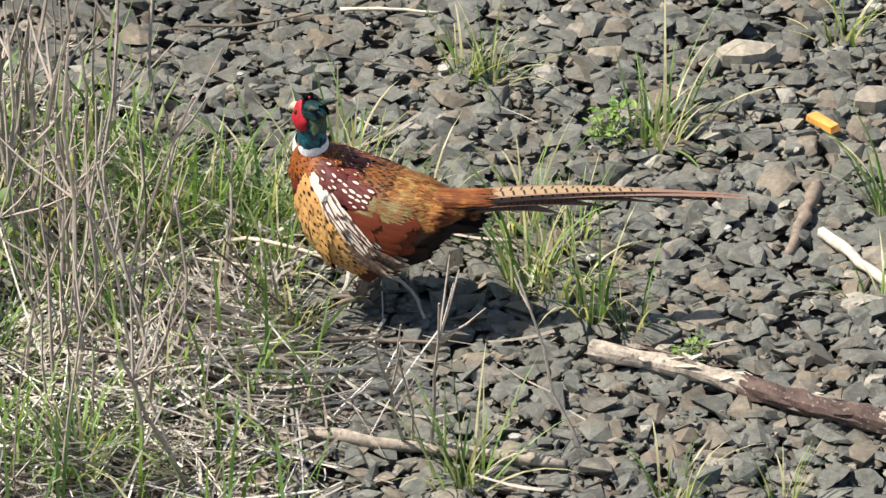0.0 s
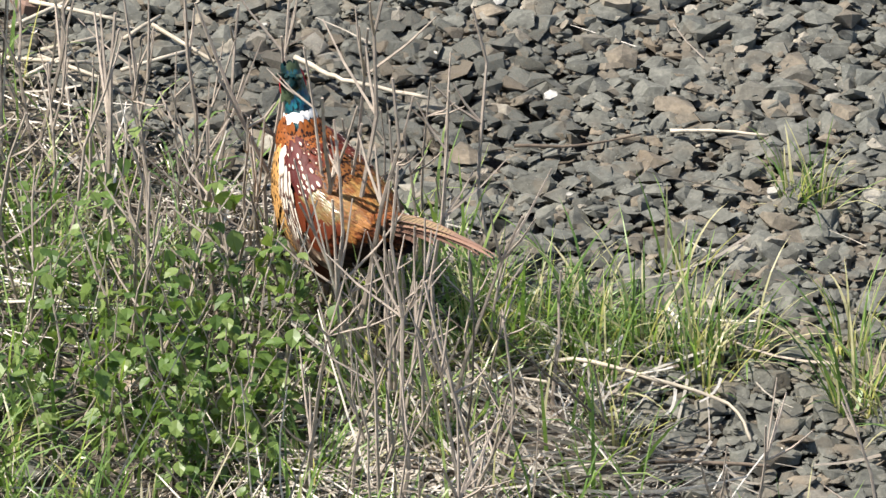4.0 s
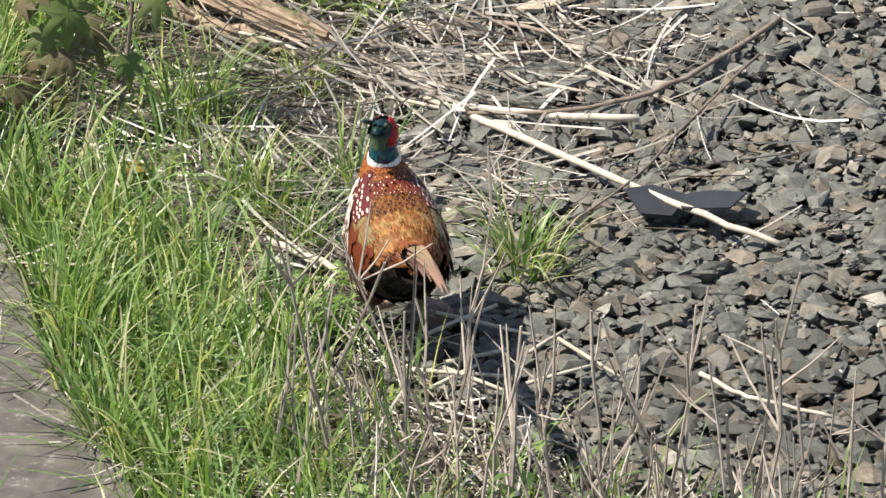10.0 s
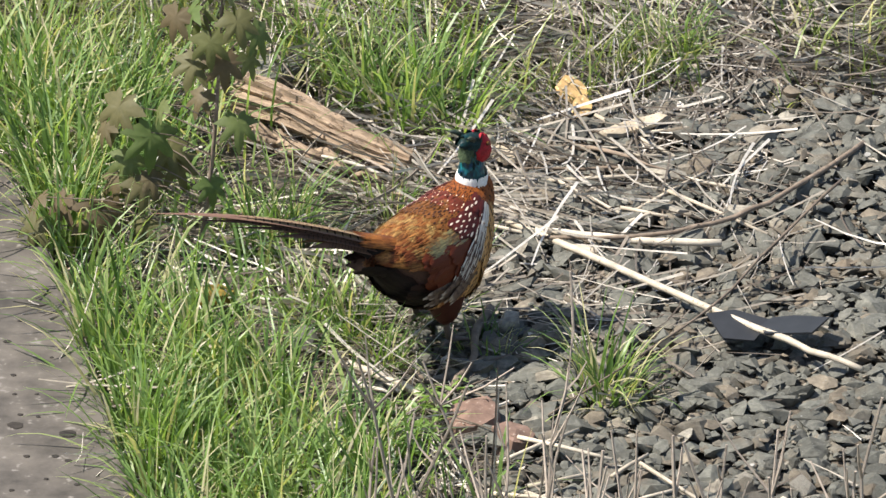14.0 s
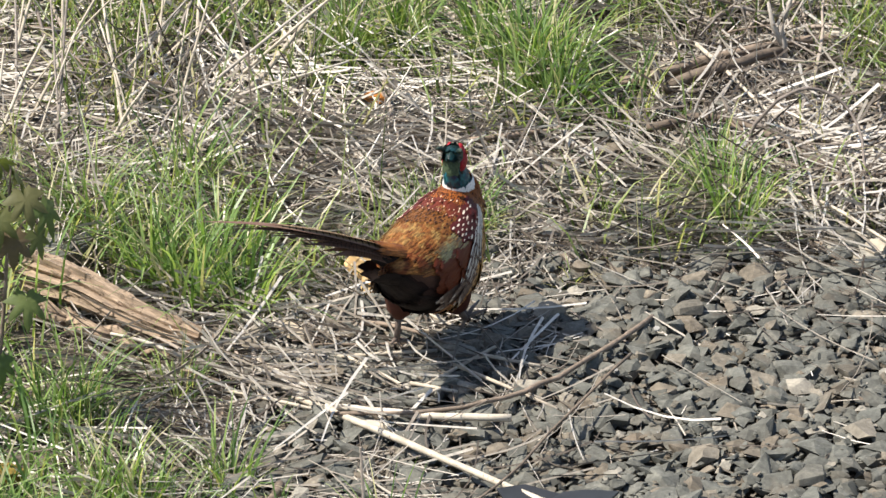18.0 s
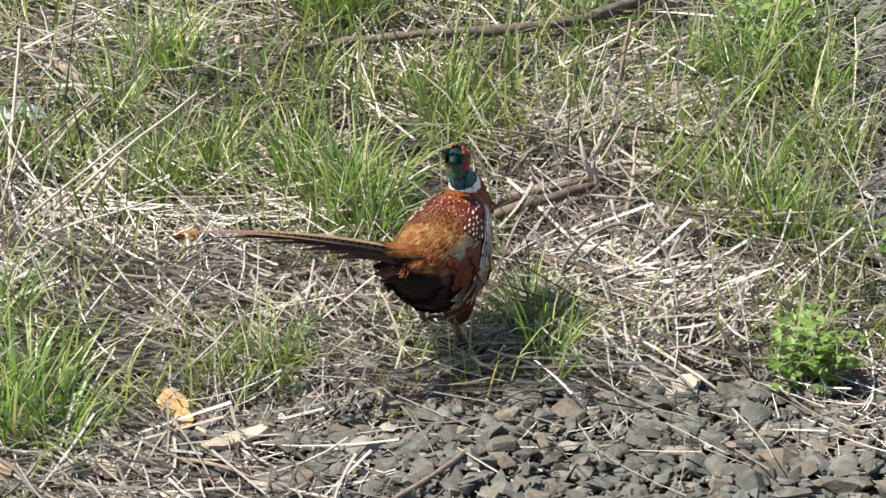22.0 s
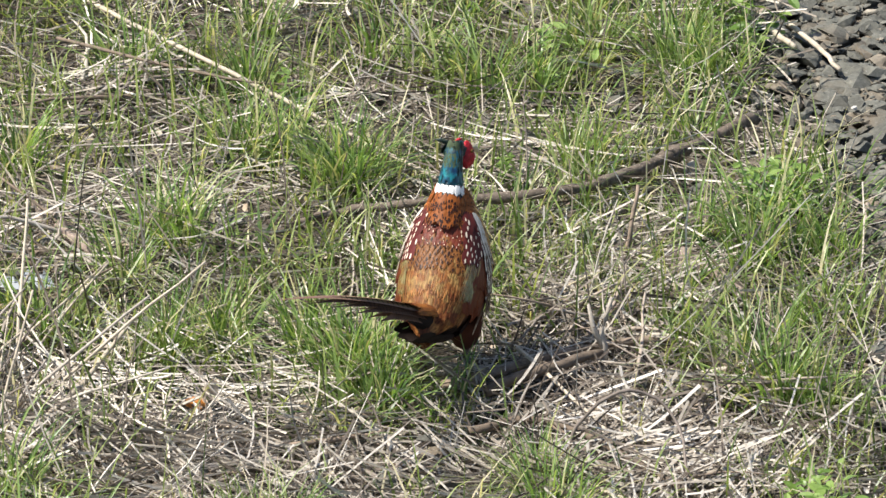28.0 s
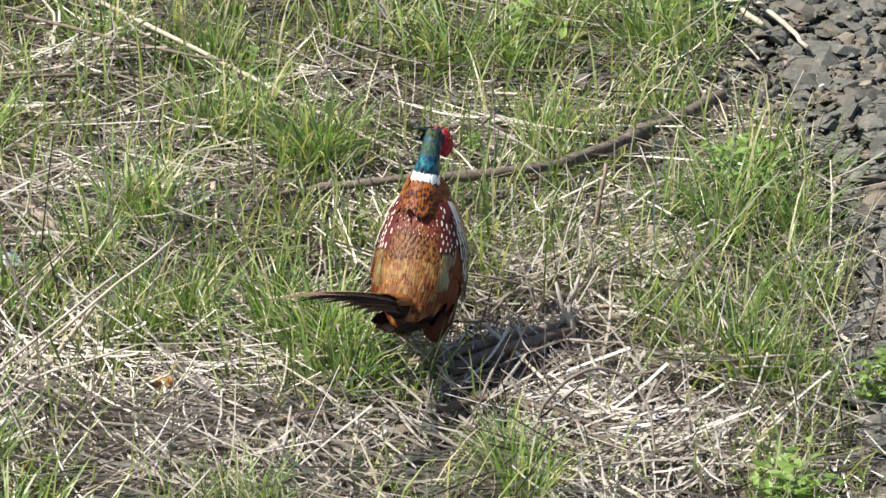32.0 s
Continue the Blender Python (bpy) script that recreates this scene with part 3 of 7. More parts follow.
TUFTS_BAND = [
    (FULL, -1.18, 1.42, 0.85), (SPARSE, -1.16, 1.40, 1.0), (FULL, -1.64, 1.63, 0.8), (LOW, -1.40, 1.58, 0.8), (FULL, -1.58, 1.52, 0.6), (SPARSE, -1.20, 1.45, 1.0),
    (FULL, -1.72, 1.68, 0.9), (FULL, -1.90, 1.15, 1.05), (FULL, -1.92, 1.55, 0.9), (FULL, -1.80, 1.40, 1.0), (TALL, -1.72, 1.20, 0.9), (FULL, -1.78, 1.00, 1.0),
    (TALL, -1.93, 1.38, 0.8), (TALL, -2.00, 1.60, 0.8), (FULL, -1.60, 1.10, 0.9), (FULL, -1.86, 0.72, 0.85), (FULL, -1.92, 0.92, 0.9), (BOLD, -1.97, 1.12, 0.75), (FULL, -2.02, 1.30, 0.9),
    (BOLD, -2.08, 1.52, 0.75), (FULL, -2.14, 1.74, 0.9), (BOLD, -2.20, 1.95, 0.8), (BOLD, -2.22, 2.12, 0.8), (FULL, -2.12, 2.20, 0.9),
]
TUFTS_LOG = [
    (FULL, -1.50, 1.72, 0.75), (BOLD, -1.62, 2.47, 0.8), (FULL, -1.52, 2.44, 1.0), (BOLD, -1.70, 2.55, 0.7), (FULL, -1.84, 1.97, 0.85),
    (LOW, -1.76, 1.90, 1.0), (TALL, -2.23, 2.26, 0.9), (FULL, -2.28, 2.42, 1.0), (FULL, -2.15, 2.50, 0.9), (FULL, -2.33, 2.62, 1.0), (SPARSE, -0.92, 2.59, 0.5),
    (LOW, -1.62, 2.10, 0.9), (FULL, -1.79, 2.04, 0.8),
]
TUFTS_STRAW = [
    (LOW, -1.16, 2.78, 0.9), (FULL, -1.12, 2.80, 0.6), (FULL, -0.65, 2.94, 0.65), (LOW, -0.62, 2.78, 0.8), (FULL, -1.05, 3.46, 0.95), (FULL, -0.98, 3.52, 0.9),
    (BOLD, -1.13, 3.60, 0.62), (FULL, -0.62, 2.87, 0.75), (FULL, -1.58, 2.60, 1.0), (FULL, -1.83, 2.75, 0.9), (BOLD, -0.97, 3.34, 0.50), (FULL, -1.00, 3.40, 0.7), (LOW, -1.02, 3.28, 1.3), (BOLD, -1.05, 3.50, 0.55),
    (LOW, -0.86, 3.30, 1.0), (LOW, -0.66, 3.02, 0.9), (FULL, -1.67, 2.92, 0.9), (LOW, -0.30, 3.55, 1.0), (FULL, -0.22, 3.40, 0.8),
]
TUFTS_BACK = [
    (FULL, -0.85, 3.80, 0.8), (FULL, -1.11, 4.34, 0.7), (FULL, -0.26, 4.14, 0.9), (LOW, -0.20, 4.00, 1.0), (FULL, -1.31, 4.47, 0.8), (FULL, -1.66, 3.65, 0.8),
    (LOW, -1.38, 3.66, 1.0), (LOW, -0.43, 3.90, 1.0), (FULL, -0.81, 4.79, 0.8), (FULL, -0.40, 4.60, 0.7), (FULL, -1.45, 4.10, 0.8), (FULL, -0.45, 4.95, 0.8),
    (LOW, -1.05, 4.95, 1.1), (FULL, -1.55, 4.85, 0.8), (FULL, -0.14, 3.75, 0.7), (FULL, -1.50, 3.90, 0.7), (LOW, -1.25, 3.95, 1.1), (FULL, -0.62, 4.45, 0.6),
    (LOW, -0.75, 4.15, 1.0), (FULL, -1.75, 4.45, 0.8), (LOW, -0.08, 4.30, 0.9),
    (BOLD, -1.08, 4.34, 0.55), (FULL, -1.06, 4.30, 0.8), (FULL, -1.39, 4.06, 0.75), (BOLD, -1.40, 3.55, 0.5), (FULL, -1.30, 3.58, 0.7), (FULL, -0.61, 5.01, 0.75), (BOLD, -0.72, 4.79, 0.45),
    (BOLD, -0.43, 4.91, 0.5), (FULL, -0.35, 4.86, 0.7), (BOLD, -0.39, 4.13, 0.5), (BOLD, -0.28, 4.00, 0.6), (FULL, -0.19, 4.11, 0.75), (BOLD, -0.11, 4.04, 0.5), (FULL, -0.24, 3.62, 0.7),
    (BOLD, -0.20, 3.42, 0.5), (FULL, -0.15, 3.36, 0.6), (BOLD, -0.67, 3.04, 0.40), (LOW, -0.61, 4.28, 1.0), (FULL, -1.23, 4.52, 0.7), (LOW, -0.95, 4.94, 1.0),
    (BOLD, -1.30, 4.80, 0.45), (FULL, -1.30, 5.10, 0.7), (FULL, -0.88, 5.20, 0.7),
]
TUFTS = TUFTS_STONES + TUFTS_EDGE + TUFTS_VERGE + TUFTS_BAND + TUFTS_LOG + TUFTS_STRAW + TUFTS_BACK
rt = random.Random(4)
for kind, tx, ty, size in TUFTS:
    ob = new("grass_tuft")
    for sheaf in rt.choice(kind):
        part("sheaf", sheaf, ob)
    s = size * rt.uniform(0.92, 1.08) * (1.12 if ty > 2.7 else 1.0)
    ob.matrix_basis = Matrix.LocRotScale((tx, ty, float(height(tx, ty)) + 0.004), Euler((0, 0, rt.uniform(0, 6.28))), (s, s, s))
    where = "between the ballast stones" if on_ballast(tx, ty) > 0 else "on the strawy verge"
    tagged(ob, ("sparse" if kind in (SPARSE, TALL) else "dense") + " tuft of fresh green grass " + where, "grass tuft", "grass tufts")


# upright dead stalks with side twigs
def stalk_meshes(seed):
    r = random.Random(seed)
    h = r.uniform(0.24, 0.52)
    lean = Vector((r.gauss(0, 0.16), r.gauss(0, 0.12), 1))
    pts = [Vector((0, 0, -0.02))]
    for k in range(5):
        pts.append(pts[-1] + (lean + Vector((r.gauss(0, 0.10), r.gauss(0, 0.10), 0))).normalized() * h / 5)
    stem, twigs = mesh_of("stem", *tube(pts, [0.0037 - 0.0004 * k for k in range(6)], 5), M_STALK), []
    for _ in range(r.randint(2, 4)):
        b = pts[r.randint(2, 4)]
        d = Vector((r.gauss(0, 0.6), r.gauss(0, 0.6), 0.8)).normalized()
        l = r.uniform(0.04, 0.13)
        twigs.append(mesh_of("side_twig", *tube([b, b + d * l * 0.6, b + d * l + Vector((0, 0, 0.01))], [0.0022, 0.0017, 0.0010], 4), M_STALK))
    return stem, twigs


STALKS = [stalk_meshes(s) for s in range(14)]
STANDS = [(-0.62, -0.45, 0.16, 0.30, 15), (-0.55, -0.05, 0.14, 0.22, 13), (-0.80, 0.10, 0.22, 0.22, 11), (-1.10, 0.18, 0.22, 0.22, 9), (-1.02, 0.42, 0.16, 0.16, 6), (-0.95, 0.02, 0.25, 0.16, 6), (-1.36, 0.45, 0.14, 0.25, 8), (-0.66, 0.30, 0.12, 0.15, 8), (-1.25, 0.75, 0.10, 0.16, 5), (-0.05, -0.62, 0.20, 0.10, 5)]
STANDS += [(-1.2, 0.0, 0.2, 0.2, 8), (-0.45, -0.45, 0.2, 0.25, 12), (-0.7, -0.2, 0.2, 0.25, 14), (-1.15, 0.55, 0.2, 0.2, 6), (-1.5, 0.6, 0.12, 0.25, 8), (-1.45, 3.5, 0.25, 0.4, 8), (-0.3, 3.6, 0.25, 0.4, 8), (-0.9, 4.6, 0.6, 0.4, 8), (-0.93, 0.20, 0.10, 0.14, 9), (-0.78, 0.12, 0.12, 0.16, 8), (-1.05, 0.30, 0.10, 0.12, 6)]
for cx, cy, sx, sy, count in STANDS:
    for _ in range(round(count * 0.7)):
        tx, ty = rt.gauss(cx, sx * 0.6), rt.gauss(cy, sy * 0.6)
        s = rt.uniform(0.75, 1.35) * (0.5 if cy > 2 else 1.35 if (cx, cy) in ((-0.93, 0.20), (-0.78, 0.12), (-1.05, 0.30)) else 1)
        ob = new("dead_stalk")
        stem, twigs = rt.choice(STALKS)
        part("stem", stem, ob)
        for twig in twigs:
            part("side_twig", twig, ob)
        ob.matrix_basis = Matrix.LocRotScale((tx, ty, float(height(tx, ty))), Euler((rt.gauss(0, 0.1), rt.gauss(0, 0.1), rt.uniform(0, 6.28))), (s, s, s))
        tagged(ob, "thin dry brown dead weed stalk standing upright", "stalk", "dead stalks")


# leafy shoots: thin stems with many small pointed leaves
def leaf_shape(length, width, fold=0.18):
    p = [(0, 0), (0.18, 0.36), (0.42, 0.50), (0.72, 0.32), (1, 0)]
    v = [(0, 0, 0), (length * 0.42, 0, -0.02 * length), (length, 0, -0.12 * length)]
    l = [(a * length, b * width, fold * b * width) for a, b in p[1:4]]
    r = [(a, -b, c) for a, b, c in l]
    verts = [v[0], *l, v[2], *r[::-1], v[1]]
    return np.array(verts), [(0, 1, 8), (1, 2, 8), (2, 3, 8), (3, 4, 8), (4, 5, 8), (5, 6, 8), (6, 7, 8), (7, 0, 8)]


def shoot(name, seed, h, stems, leaves, size, material, label, category, group, narrow=0.85):
    r = random.Random(seed)
    base = new(name)
    shapes = [mesh_of("leaf", *leaf_shape(size * k, size * k * narrow), material) for k in (0.65, 0.85, 1.1)]
    for _ in range(stems):
        d = Vector((r.gauss(0, 0.30), r.gauss(0, 0.30), 1)).normalized()
        hh = h * r.uniform(0.6, 1.05)
        foot = Vector((r.gauss(0, 0.03), r.gauss(0, 0.03), -0.01))
        pts = [foot + d * hh * k / 4 + Vector((r.gauss(0, 0.008), r.gauss(0, 0.008), 0)) * (k > 0) for k in range(5)]
        part("stem", mesh_of("stem", *tube(pts, [0.0022, 0.0020, 0.0017, 0.0013, 0.0008], 5), M_STALK), base)
        for _ in range(leaves):
            t = r.uniform(0.12, 1.0) * 4
            i = min(int(t), 3)
            at = pts[i].lerp(pts[i + 1], t - i) + Vector((r.gauss(0, 0.012), r.gauss(0, 0.012), 0))
            part("leaf", r.choice(shapes), base, "", Matrix.LocRotScale(at, Euler((r.gauss(0, 0.35), r.uniform(-0.2, 1.1) * (1 if h > 0.2 else -0.6), r.uniform(0, 6.283))), None))
    return tagged(base, label, category, group)


SHOOTS = [shoot("leafy_shoot", s, 0.34, 5, 16, 0.028, M_LEAF, "leafy shoot with many small bright green toothed leaves", "shrub", "leafy shoots", 0.80) for s in (31, 32, 33)]
SHOOT_AT = [(-0.86, -0.36, 1.15), (-0.90, -0.22, 1.25), (-0.84, -0.10, 1.1), (-0.98, -0.18, 1.1), (-1.10, -0.10, 1.15), (-1.05, -0.32, 1.0), (-0.92, -0.35, 1.0), (-1.00, 0.00, 1.0), (-1.14, 0.10, 1.0), (-1.22, -0.2, 1.1), (-0.86, -0.25, 0.8),
            (-1.28, 0.00, 0.8), (-1.05, 0.08, 0.8), (-0.76, 0.10, 0.6), (-1.38, 0.05, 0.8), (-0.95, -0.45, 0.8)]
for k, (tx, ty, s) in enumerate(SHOOT_AT):
    m = Matrix.LocRotScale((tx, ty, float(height(tx, ty))), Euler((0, 0, rt.uniform(0, 6.28))), (s, s, s))
    if k < 3:
        SHOOTS[k].matrix_basis = m
    else:
        copy_thing(SHOOTS[k % 3], m)
WEEDS = [shoot("leafy_weed", s, 0.15, 8, 10, 0.038, M_WEED, "lush bright green low weed with lance shaped leaves", "weed", "weeds", 0.42) for s in (41, 42)]
WEED_AT = [(-0.16, 2.78, 1.05), (-0.11, 2.76, 1.1), (-0.14, 2.86, 0.9), (-0.34, 5.03, 1.1), (-0.30, 5.10, 1.0), (-0.71, 4.90, 0.9), (-0.20, 4.24, 1.0), (-0.26, 4.30, 0.9), (-0.08, 2.78, 0.9), (0.28, 0.35, 0.55),
           (-1.50, 1.16, 0.6), (-1.52, 1.24, 0.7), (-1.57, 1.10, 0.6), (-1.46, 1.33, 0.55), (0.41, -0.40, 0.4), (-1.22, 4.75, 0.6), (-0.78, 4.35, 0.5), (0.04, 3.3, 0.8)]
for k, (tx, ty, s) in enumerate(WEED_AT):
    m = Matrix.LocRotScale((tx, ty, float(height(tx, ty)) + (0.015 if on_ballast(tx, ty) > 0 else 0)), Euler((0, 0, rt.uniform(0, 6.28))), (s, s, s))
    if k < 2:
        WEEDS[k].matrix_basis = m
    else:
        copy_thing(WEEDS[k % 2], m)

# ---- loose things on the ground ----
def rod(name, points, radius, material, label, category, tip=0.6, group="", z=0.02, steps=4, wobble=0.25, sides=7, knots=0):
    """A stick through ground points (x, y) or (x, y, z), tapering to tip."""
    pts = smooth_line([(p[0], p[1] if len(p) > 2 and z == 0.0 else seat(p[1], p[2] if len(p) > 2 else z), (p[2] if len(p) > 2 else z) + float(height(p[0], p[1]))) for p in points], steps)
    n = len(pts)
    rng = random.Random(name + str(points[0]))
    pts = [p + Vector((rng.gauss(0, radius * 0.25), rng.gauss(0, radius * 0.25), rng.gauss(0, radius * 0.15))) for p in pts]
    radii = [radius * (1 - (1 - tip) * k / (n - 1)) for k in range(n)]
    for _ in range(knots):
        radii[rng.randrange(1, n - 1)] *= 1.35
    ob = new(name, mesh_of(name, *tube(pts, radii, sides, wobble, rng), material, True))
    return tagged(ob, label, category, group)


fallen = tagged(new("fallen_log"), "weathered fallen branch log, half stripped of its dark bark, on ballast", "log")
trunk_line = smooth_line([(0.245, seat(-0.33, 0.040), 0.040), (0.41, seat(-0.40, 0.040), 0.042), (0.56, seat(-0.485, 0.040), 0.040), (0.75, seat(-0.575, 0.040), 0.040), (0.96, seat(-0.655, 0.040), 0.040)], 7)
rl = random.Random(15)
part("bare_wood", mesh_of("bare_wood", *tube(trunk_line, [0.0160 + 0.0022 * math.sin(k * 1.3) for k in range(len(trunk_line))], 14, 0.22, rl), M_GREYWOOD), fallen, "grey tan wood bared of bark")
part("bark", mesh_of("bark", *tube(trunk_line[11:], [0.0190 + 0.0020 * math.sin(k * 1.7) for k in range(len(trunk_line) - 11)], 12, 0.30, rl), M_REDBARK), fallen, "dark red brown bark")
for k in range(26):
    at = trunk_line[rl.randrange(3, len(trunk_line) - 1)]
    a = rl.uniform(-1.3, 1.0)
    d = Vector((0.40 * math.sin(a), 0.90 * math.sin(a), math.cos(a)))
    q = tube([(-0.5, 0, 0), (0, 0.05, 0.08), (0.5, 0, 0)], [0.14, 0.30, 0.08], 5, 0.8, rl)
    part("bark_flake", mesh_of("bark_flake", *q, rl.choice((M_GREYWOOD, M_CANE, M_REDBARK))), fallen, "", Matrix.LocRotScale(at + d * 0.019, Euler((rl.gauss(0, 0.3), rl.gauss(0, 0.3), -0.42 + rl.gauss(0, 0.25))), (rl.uniform(0.016, 0.045), rl.uniform(0.012, 0.022), 0.010)))
rod("dry_stick", [(-0.24, -0.60), (0.02, -0.655), (0.20, -0.70)], 0.0105, M_GREYWOOD, "pale grey split stick lying in straw", "stick", 0.9, "sticks", z=0.036, wobble=0.6, knots=3)
rod("dry_twig", [(-0.19, -0.30), (-0.08, -0.31), (0.0, -0.32)], 0.0045, M_TWIG, "thin grey dry twig on stones", "twig", 0.6, "twigs", z=0.034)
rod("root_stick", [(0.63, 0.22), (0.61, 0.12), (0.58, 0.0)], 0.012, M_TWIG, "gnarled grey root piece on stones", "stick", 0.7, "sticks", z=0.036, wobble=0.5, knots=2)
rod("white_stick", [(0.64, 0.07), (0.70, -0.03), (0.78, -0.16)], 0.0105, M_CANE, "pale barkless stick on stones", "stick", 0.8, "sticks", z=0.038, wobble=0.4)
rod("bent_stick", [(-0.84, 1.06), (-0.78, 1.00), (-0.72, 0.965), (-0.60, 0.93)], 0.0050, M_CANE, "thin white bent dry stick on ballast", "stick", 0.7, "sticks", z=0.042)
rod("dry_twig", [(-0.45, 0.78), (-0.34, 0.79), (-0.23, 0.83)], 0.0034, M_TWIG, "thin brown twig on ballast", "twig", 0.5, "twigs", z=0.042)
rod("dry_twig", [(-0.18, 0.84), (-0.09, 0.835), (-0.01, 0.82)], 0.0038, M_CANE, "thin pale twig on ballast", "twig", 0.6, "twigs", z=0.042)
rod("pale_cane", [(-1.40, 2.13, 0.03), (-1.13, 1.89, 0.045), (-0.86, 1.65, 0.045), (-0.72, 1.555, 0.04)], 0.0078, M_CANE, "long straight pale dry cane on ballast", "cane", 0.75, "canes", wobble=0.12)
rod("pale_cane", [(-1.34, 2.09), (-1.17, 2.055), (-1.00, 2.04)], 0.0075, M_CANE, "pale dry cane piece on ballast", "cane", 0.95, "canes", z=0.04, wobble=0.15)
rod("pale_cane", [(-1.30, 2.03), (-1.22, 2.00)], 0.008, M_CANE, "short pale dry cane piece", "cane", 0.9, "canes", z=0.03, wobble=0.15)
rod("pale_cane", [(-1.64, 1.54), (-1.56, 1.47), (-1.46, 1.385)], 0.0068, M_CANE, "pale dry cane piece in grass", "cane", 0.85, "canes", z=0.035)
rod("pale_cane", [(-1.67, 5.24, 0.05), (-1.44, 5.02, 0.08), (-1.23, 4.795, 0.07), (-1.06, 4.58, 0.06), (-0.904, 4.386, 0.05)], 0.0052, M_CANE, "long pale curved dry cane in grass", "cane", 0.8, "canes", wobble=0.2)
rod("thin_twig", [(-1.70, 5.04, 0.07), (-1.35, 4.89, 0.09), (-1.17, 4.85, 0.06)], 0.0038, M_TWIG, "thin brown twig caught in grass", "twig", 0.6, "twigs")
rod("dark_twig", [(-0.76, 2.50), (-0.87, 2.30), (-0.98, 2.15), (-1.13, 2.07), (-1.33, 2.06)], 0.0055, M_TWIG, "long dark bent twig on ballast", "twig", 0.7, "twigs", z=0.045)
rod("thin_twig", [(-0.79, 2.34, 0.09), (-0.90, 2.05, 0.06), (-1.00, 1.78, 0.05), (-1.14, 1.56, 0.06), (-1.27, 1.36, 0.04)], 0.0030, M_TWIG, "long thin curved grey twig over ballast", "twig", 0.6, "twigs")
rod("root_stick", [(-1.40, 1.76), (-1.425, 1.66), (-1.42, 1.56), (-1.45, 1.45)], 0.009, M_TWIG, "curved grey bare root between stones", "stick", 0.6, "sticks", z=0.035, wobble=0.4)
rod("fallen_branch", [(-1.22, 4.13, 0.03), (-1.11, 4.23, 0.05), (-0.92, 4.27, 0.07), (-0.67, 4.33, 0.07), (-0.50, 4.48, 0.06), (-0.27, 4.73, 0.04)], 0.0065, M_BRANCH, "long grey brown fallen branch lying in grass", "branch", 1.9, z=0.04, steps=7, wobble=0.5, sides=8, knots=4)
rod("fallen_branch", [(-0.86, 3.46), (-0.69, 3.56), (-0.54, 3.65), (-0.40, 3.70)], 0.011, M_TWIG, "dark dead branch in straw", "branch", 0.7, z=0.04, wobble=0.4)
rod("fallen_branch", [(-0.80, 3.28), (-0.68, 3.32), (-0.55, 3.22), (-0.35, 2.98)], 0.0095, M_TWIG, "grey dead branch lying in straw", "branch", 0.6, z=0.045, wobble=0.4)
stump_twig = rod("upright_twig", [(-0.553, 3.495, 0.0), (-0.550, 3.50, 0.05), (-0.556, 3.505, 0.10), (-0.535, 3.51, 0.165)], 0.0088, M_STALK_ONE, "forked grey dead twig standing in straw", "twig", 0.45, "twigs", z=0.0, steps=3, wobble=0.3)
part("fork", mesh_of("fork", *tube([(-0.553, 3.503, 0.07), (-0.572, 3.505, 0.11), (-0.582, 3.512, 0.155)], [0.0068, 0.0052, 0.0030], 6), M_STALK_ONE, True), stump_twig)
rod("fallen_branch", [(-0.78, 3.437, 0.04), (-0.66, 3.53, 0.06), (-0.556, 3.607, 0.05)], 0.013, M_TWIG, "thick dark dead branch in straw", "branch", 0.75, wobble=0.4)
rod("upright_twig", [(-0.53, 4.00, 0.0), (-0.51, 4.02, 0.09), (-0.50, 4.05, 0.16)], 0.006, M_TWIG, "short dark twig standing up", "twig", 0.6, "twigs", z=0.0, steps=3)
rod("arched_reed", [(-0.61, 3.172, 0.03), (-0.592, 3.29, 0.08), (-0.53, 3.42, 0.15), (-0.46, 3.44, 0.15), (-0.398, 3.30, 0.10), (-0.374, 2.986, 0.03)], 0.0040, M_STALK_ONE, "arched grey dead stem over straw", "stem", 0.7)
rod("dry_stick", [(-1.14, 3.19), (-1.04, 3.24), (-0.96, 3.28)], 0.0062, M_TWIG, "grey dry stick in straw", "stick", 0.7, "sticks", z=0.04)
rod("long_straw", [(-1.72, 3.13, 0.02), (-1.58, 3.38, 0.05), (-1.46, 3.74, 0.09)], 0.0058, M_CANE, "long pale broken reed stem in grass", "reed", 0.7, "reeds")
rod("long_straw", [(-1.50, 3.66, 0.03), (-1.40, 3.70, 0.06), (-1.28, 3.80, 0.08)], 0.0034, M_CANE, "thin pale reed stem in grass", "reed", 0.7, "reeds")
rod("long_straw", [(-0.72, 3.62, 0.06), (-0.60, 3.40, 0.05), (-0.50, 3.18, 0.03)], 0.0045, M_CANE, "pale broken reed stem in straw", "reed", 0.7, "reeds")
rod("long_straw", [(-0.60, 3.05, 0.03), (-0.45, 2.95, 0.05), (-0.30, 2.75, 0.03)], 0.0042, M_CANE, "pale broken reed stem in straw", "reed", 0.7, "reeds")
rr = random.Random(77)
for k in range(34):
    a, b, w, l = rr.uniform(-2.05, -1.62), rr.uniform(3.0, 3.5), rr.gauss(0.9, 0.5), rr.uniform(0.18, 0.42)
    up = rr.uniform(0.3, 1.1)
    p = Vector((a, b, 0.0))
    q = p + Vector((math.cos(w) * math.cos(up), math.sin(w) * math.cos(up), math.sin(up))) * l
    rod("dry_reed", [tuple(p), tuple(p.lerp(q, 0.5) + Vector((0, 0, 0.01))), tuple(q)], rr.uniform(0.0022, 0.0046), M_CANE if k % 3 else M_STALK_ONE, "pale dry reed stem leaning out of the grass", "reed", 0.6, "reeds", z=0.0, steps=3)
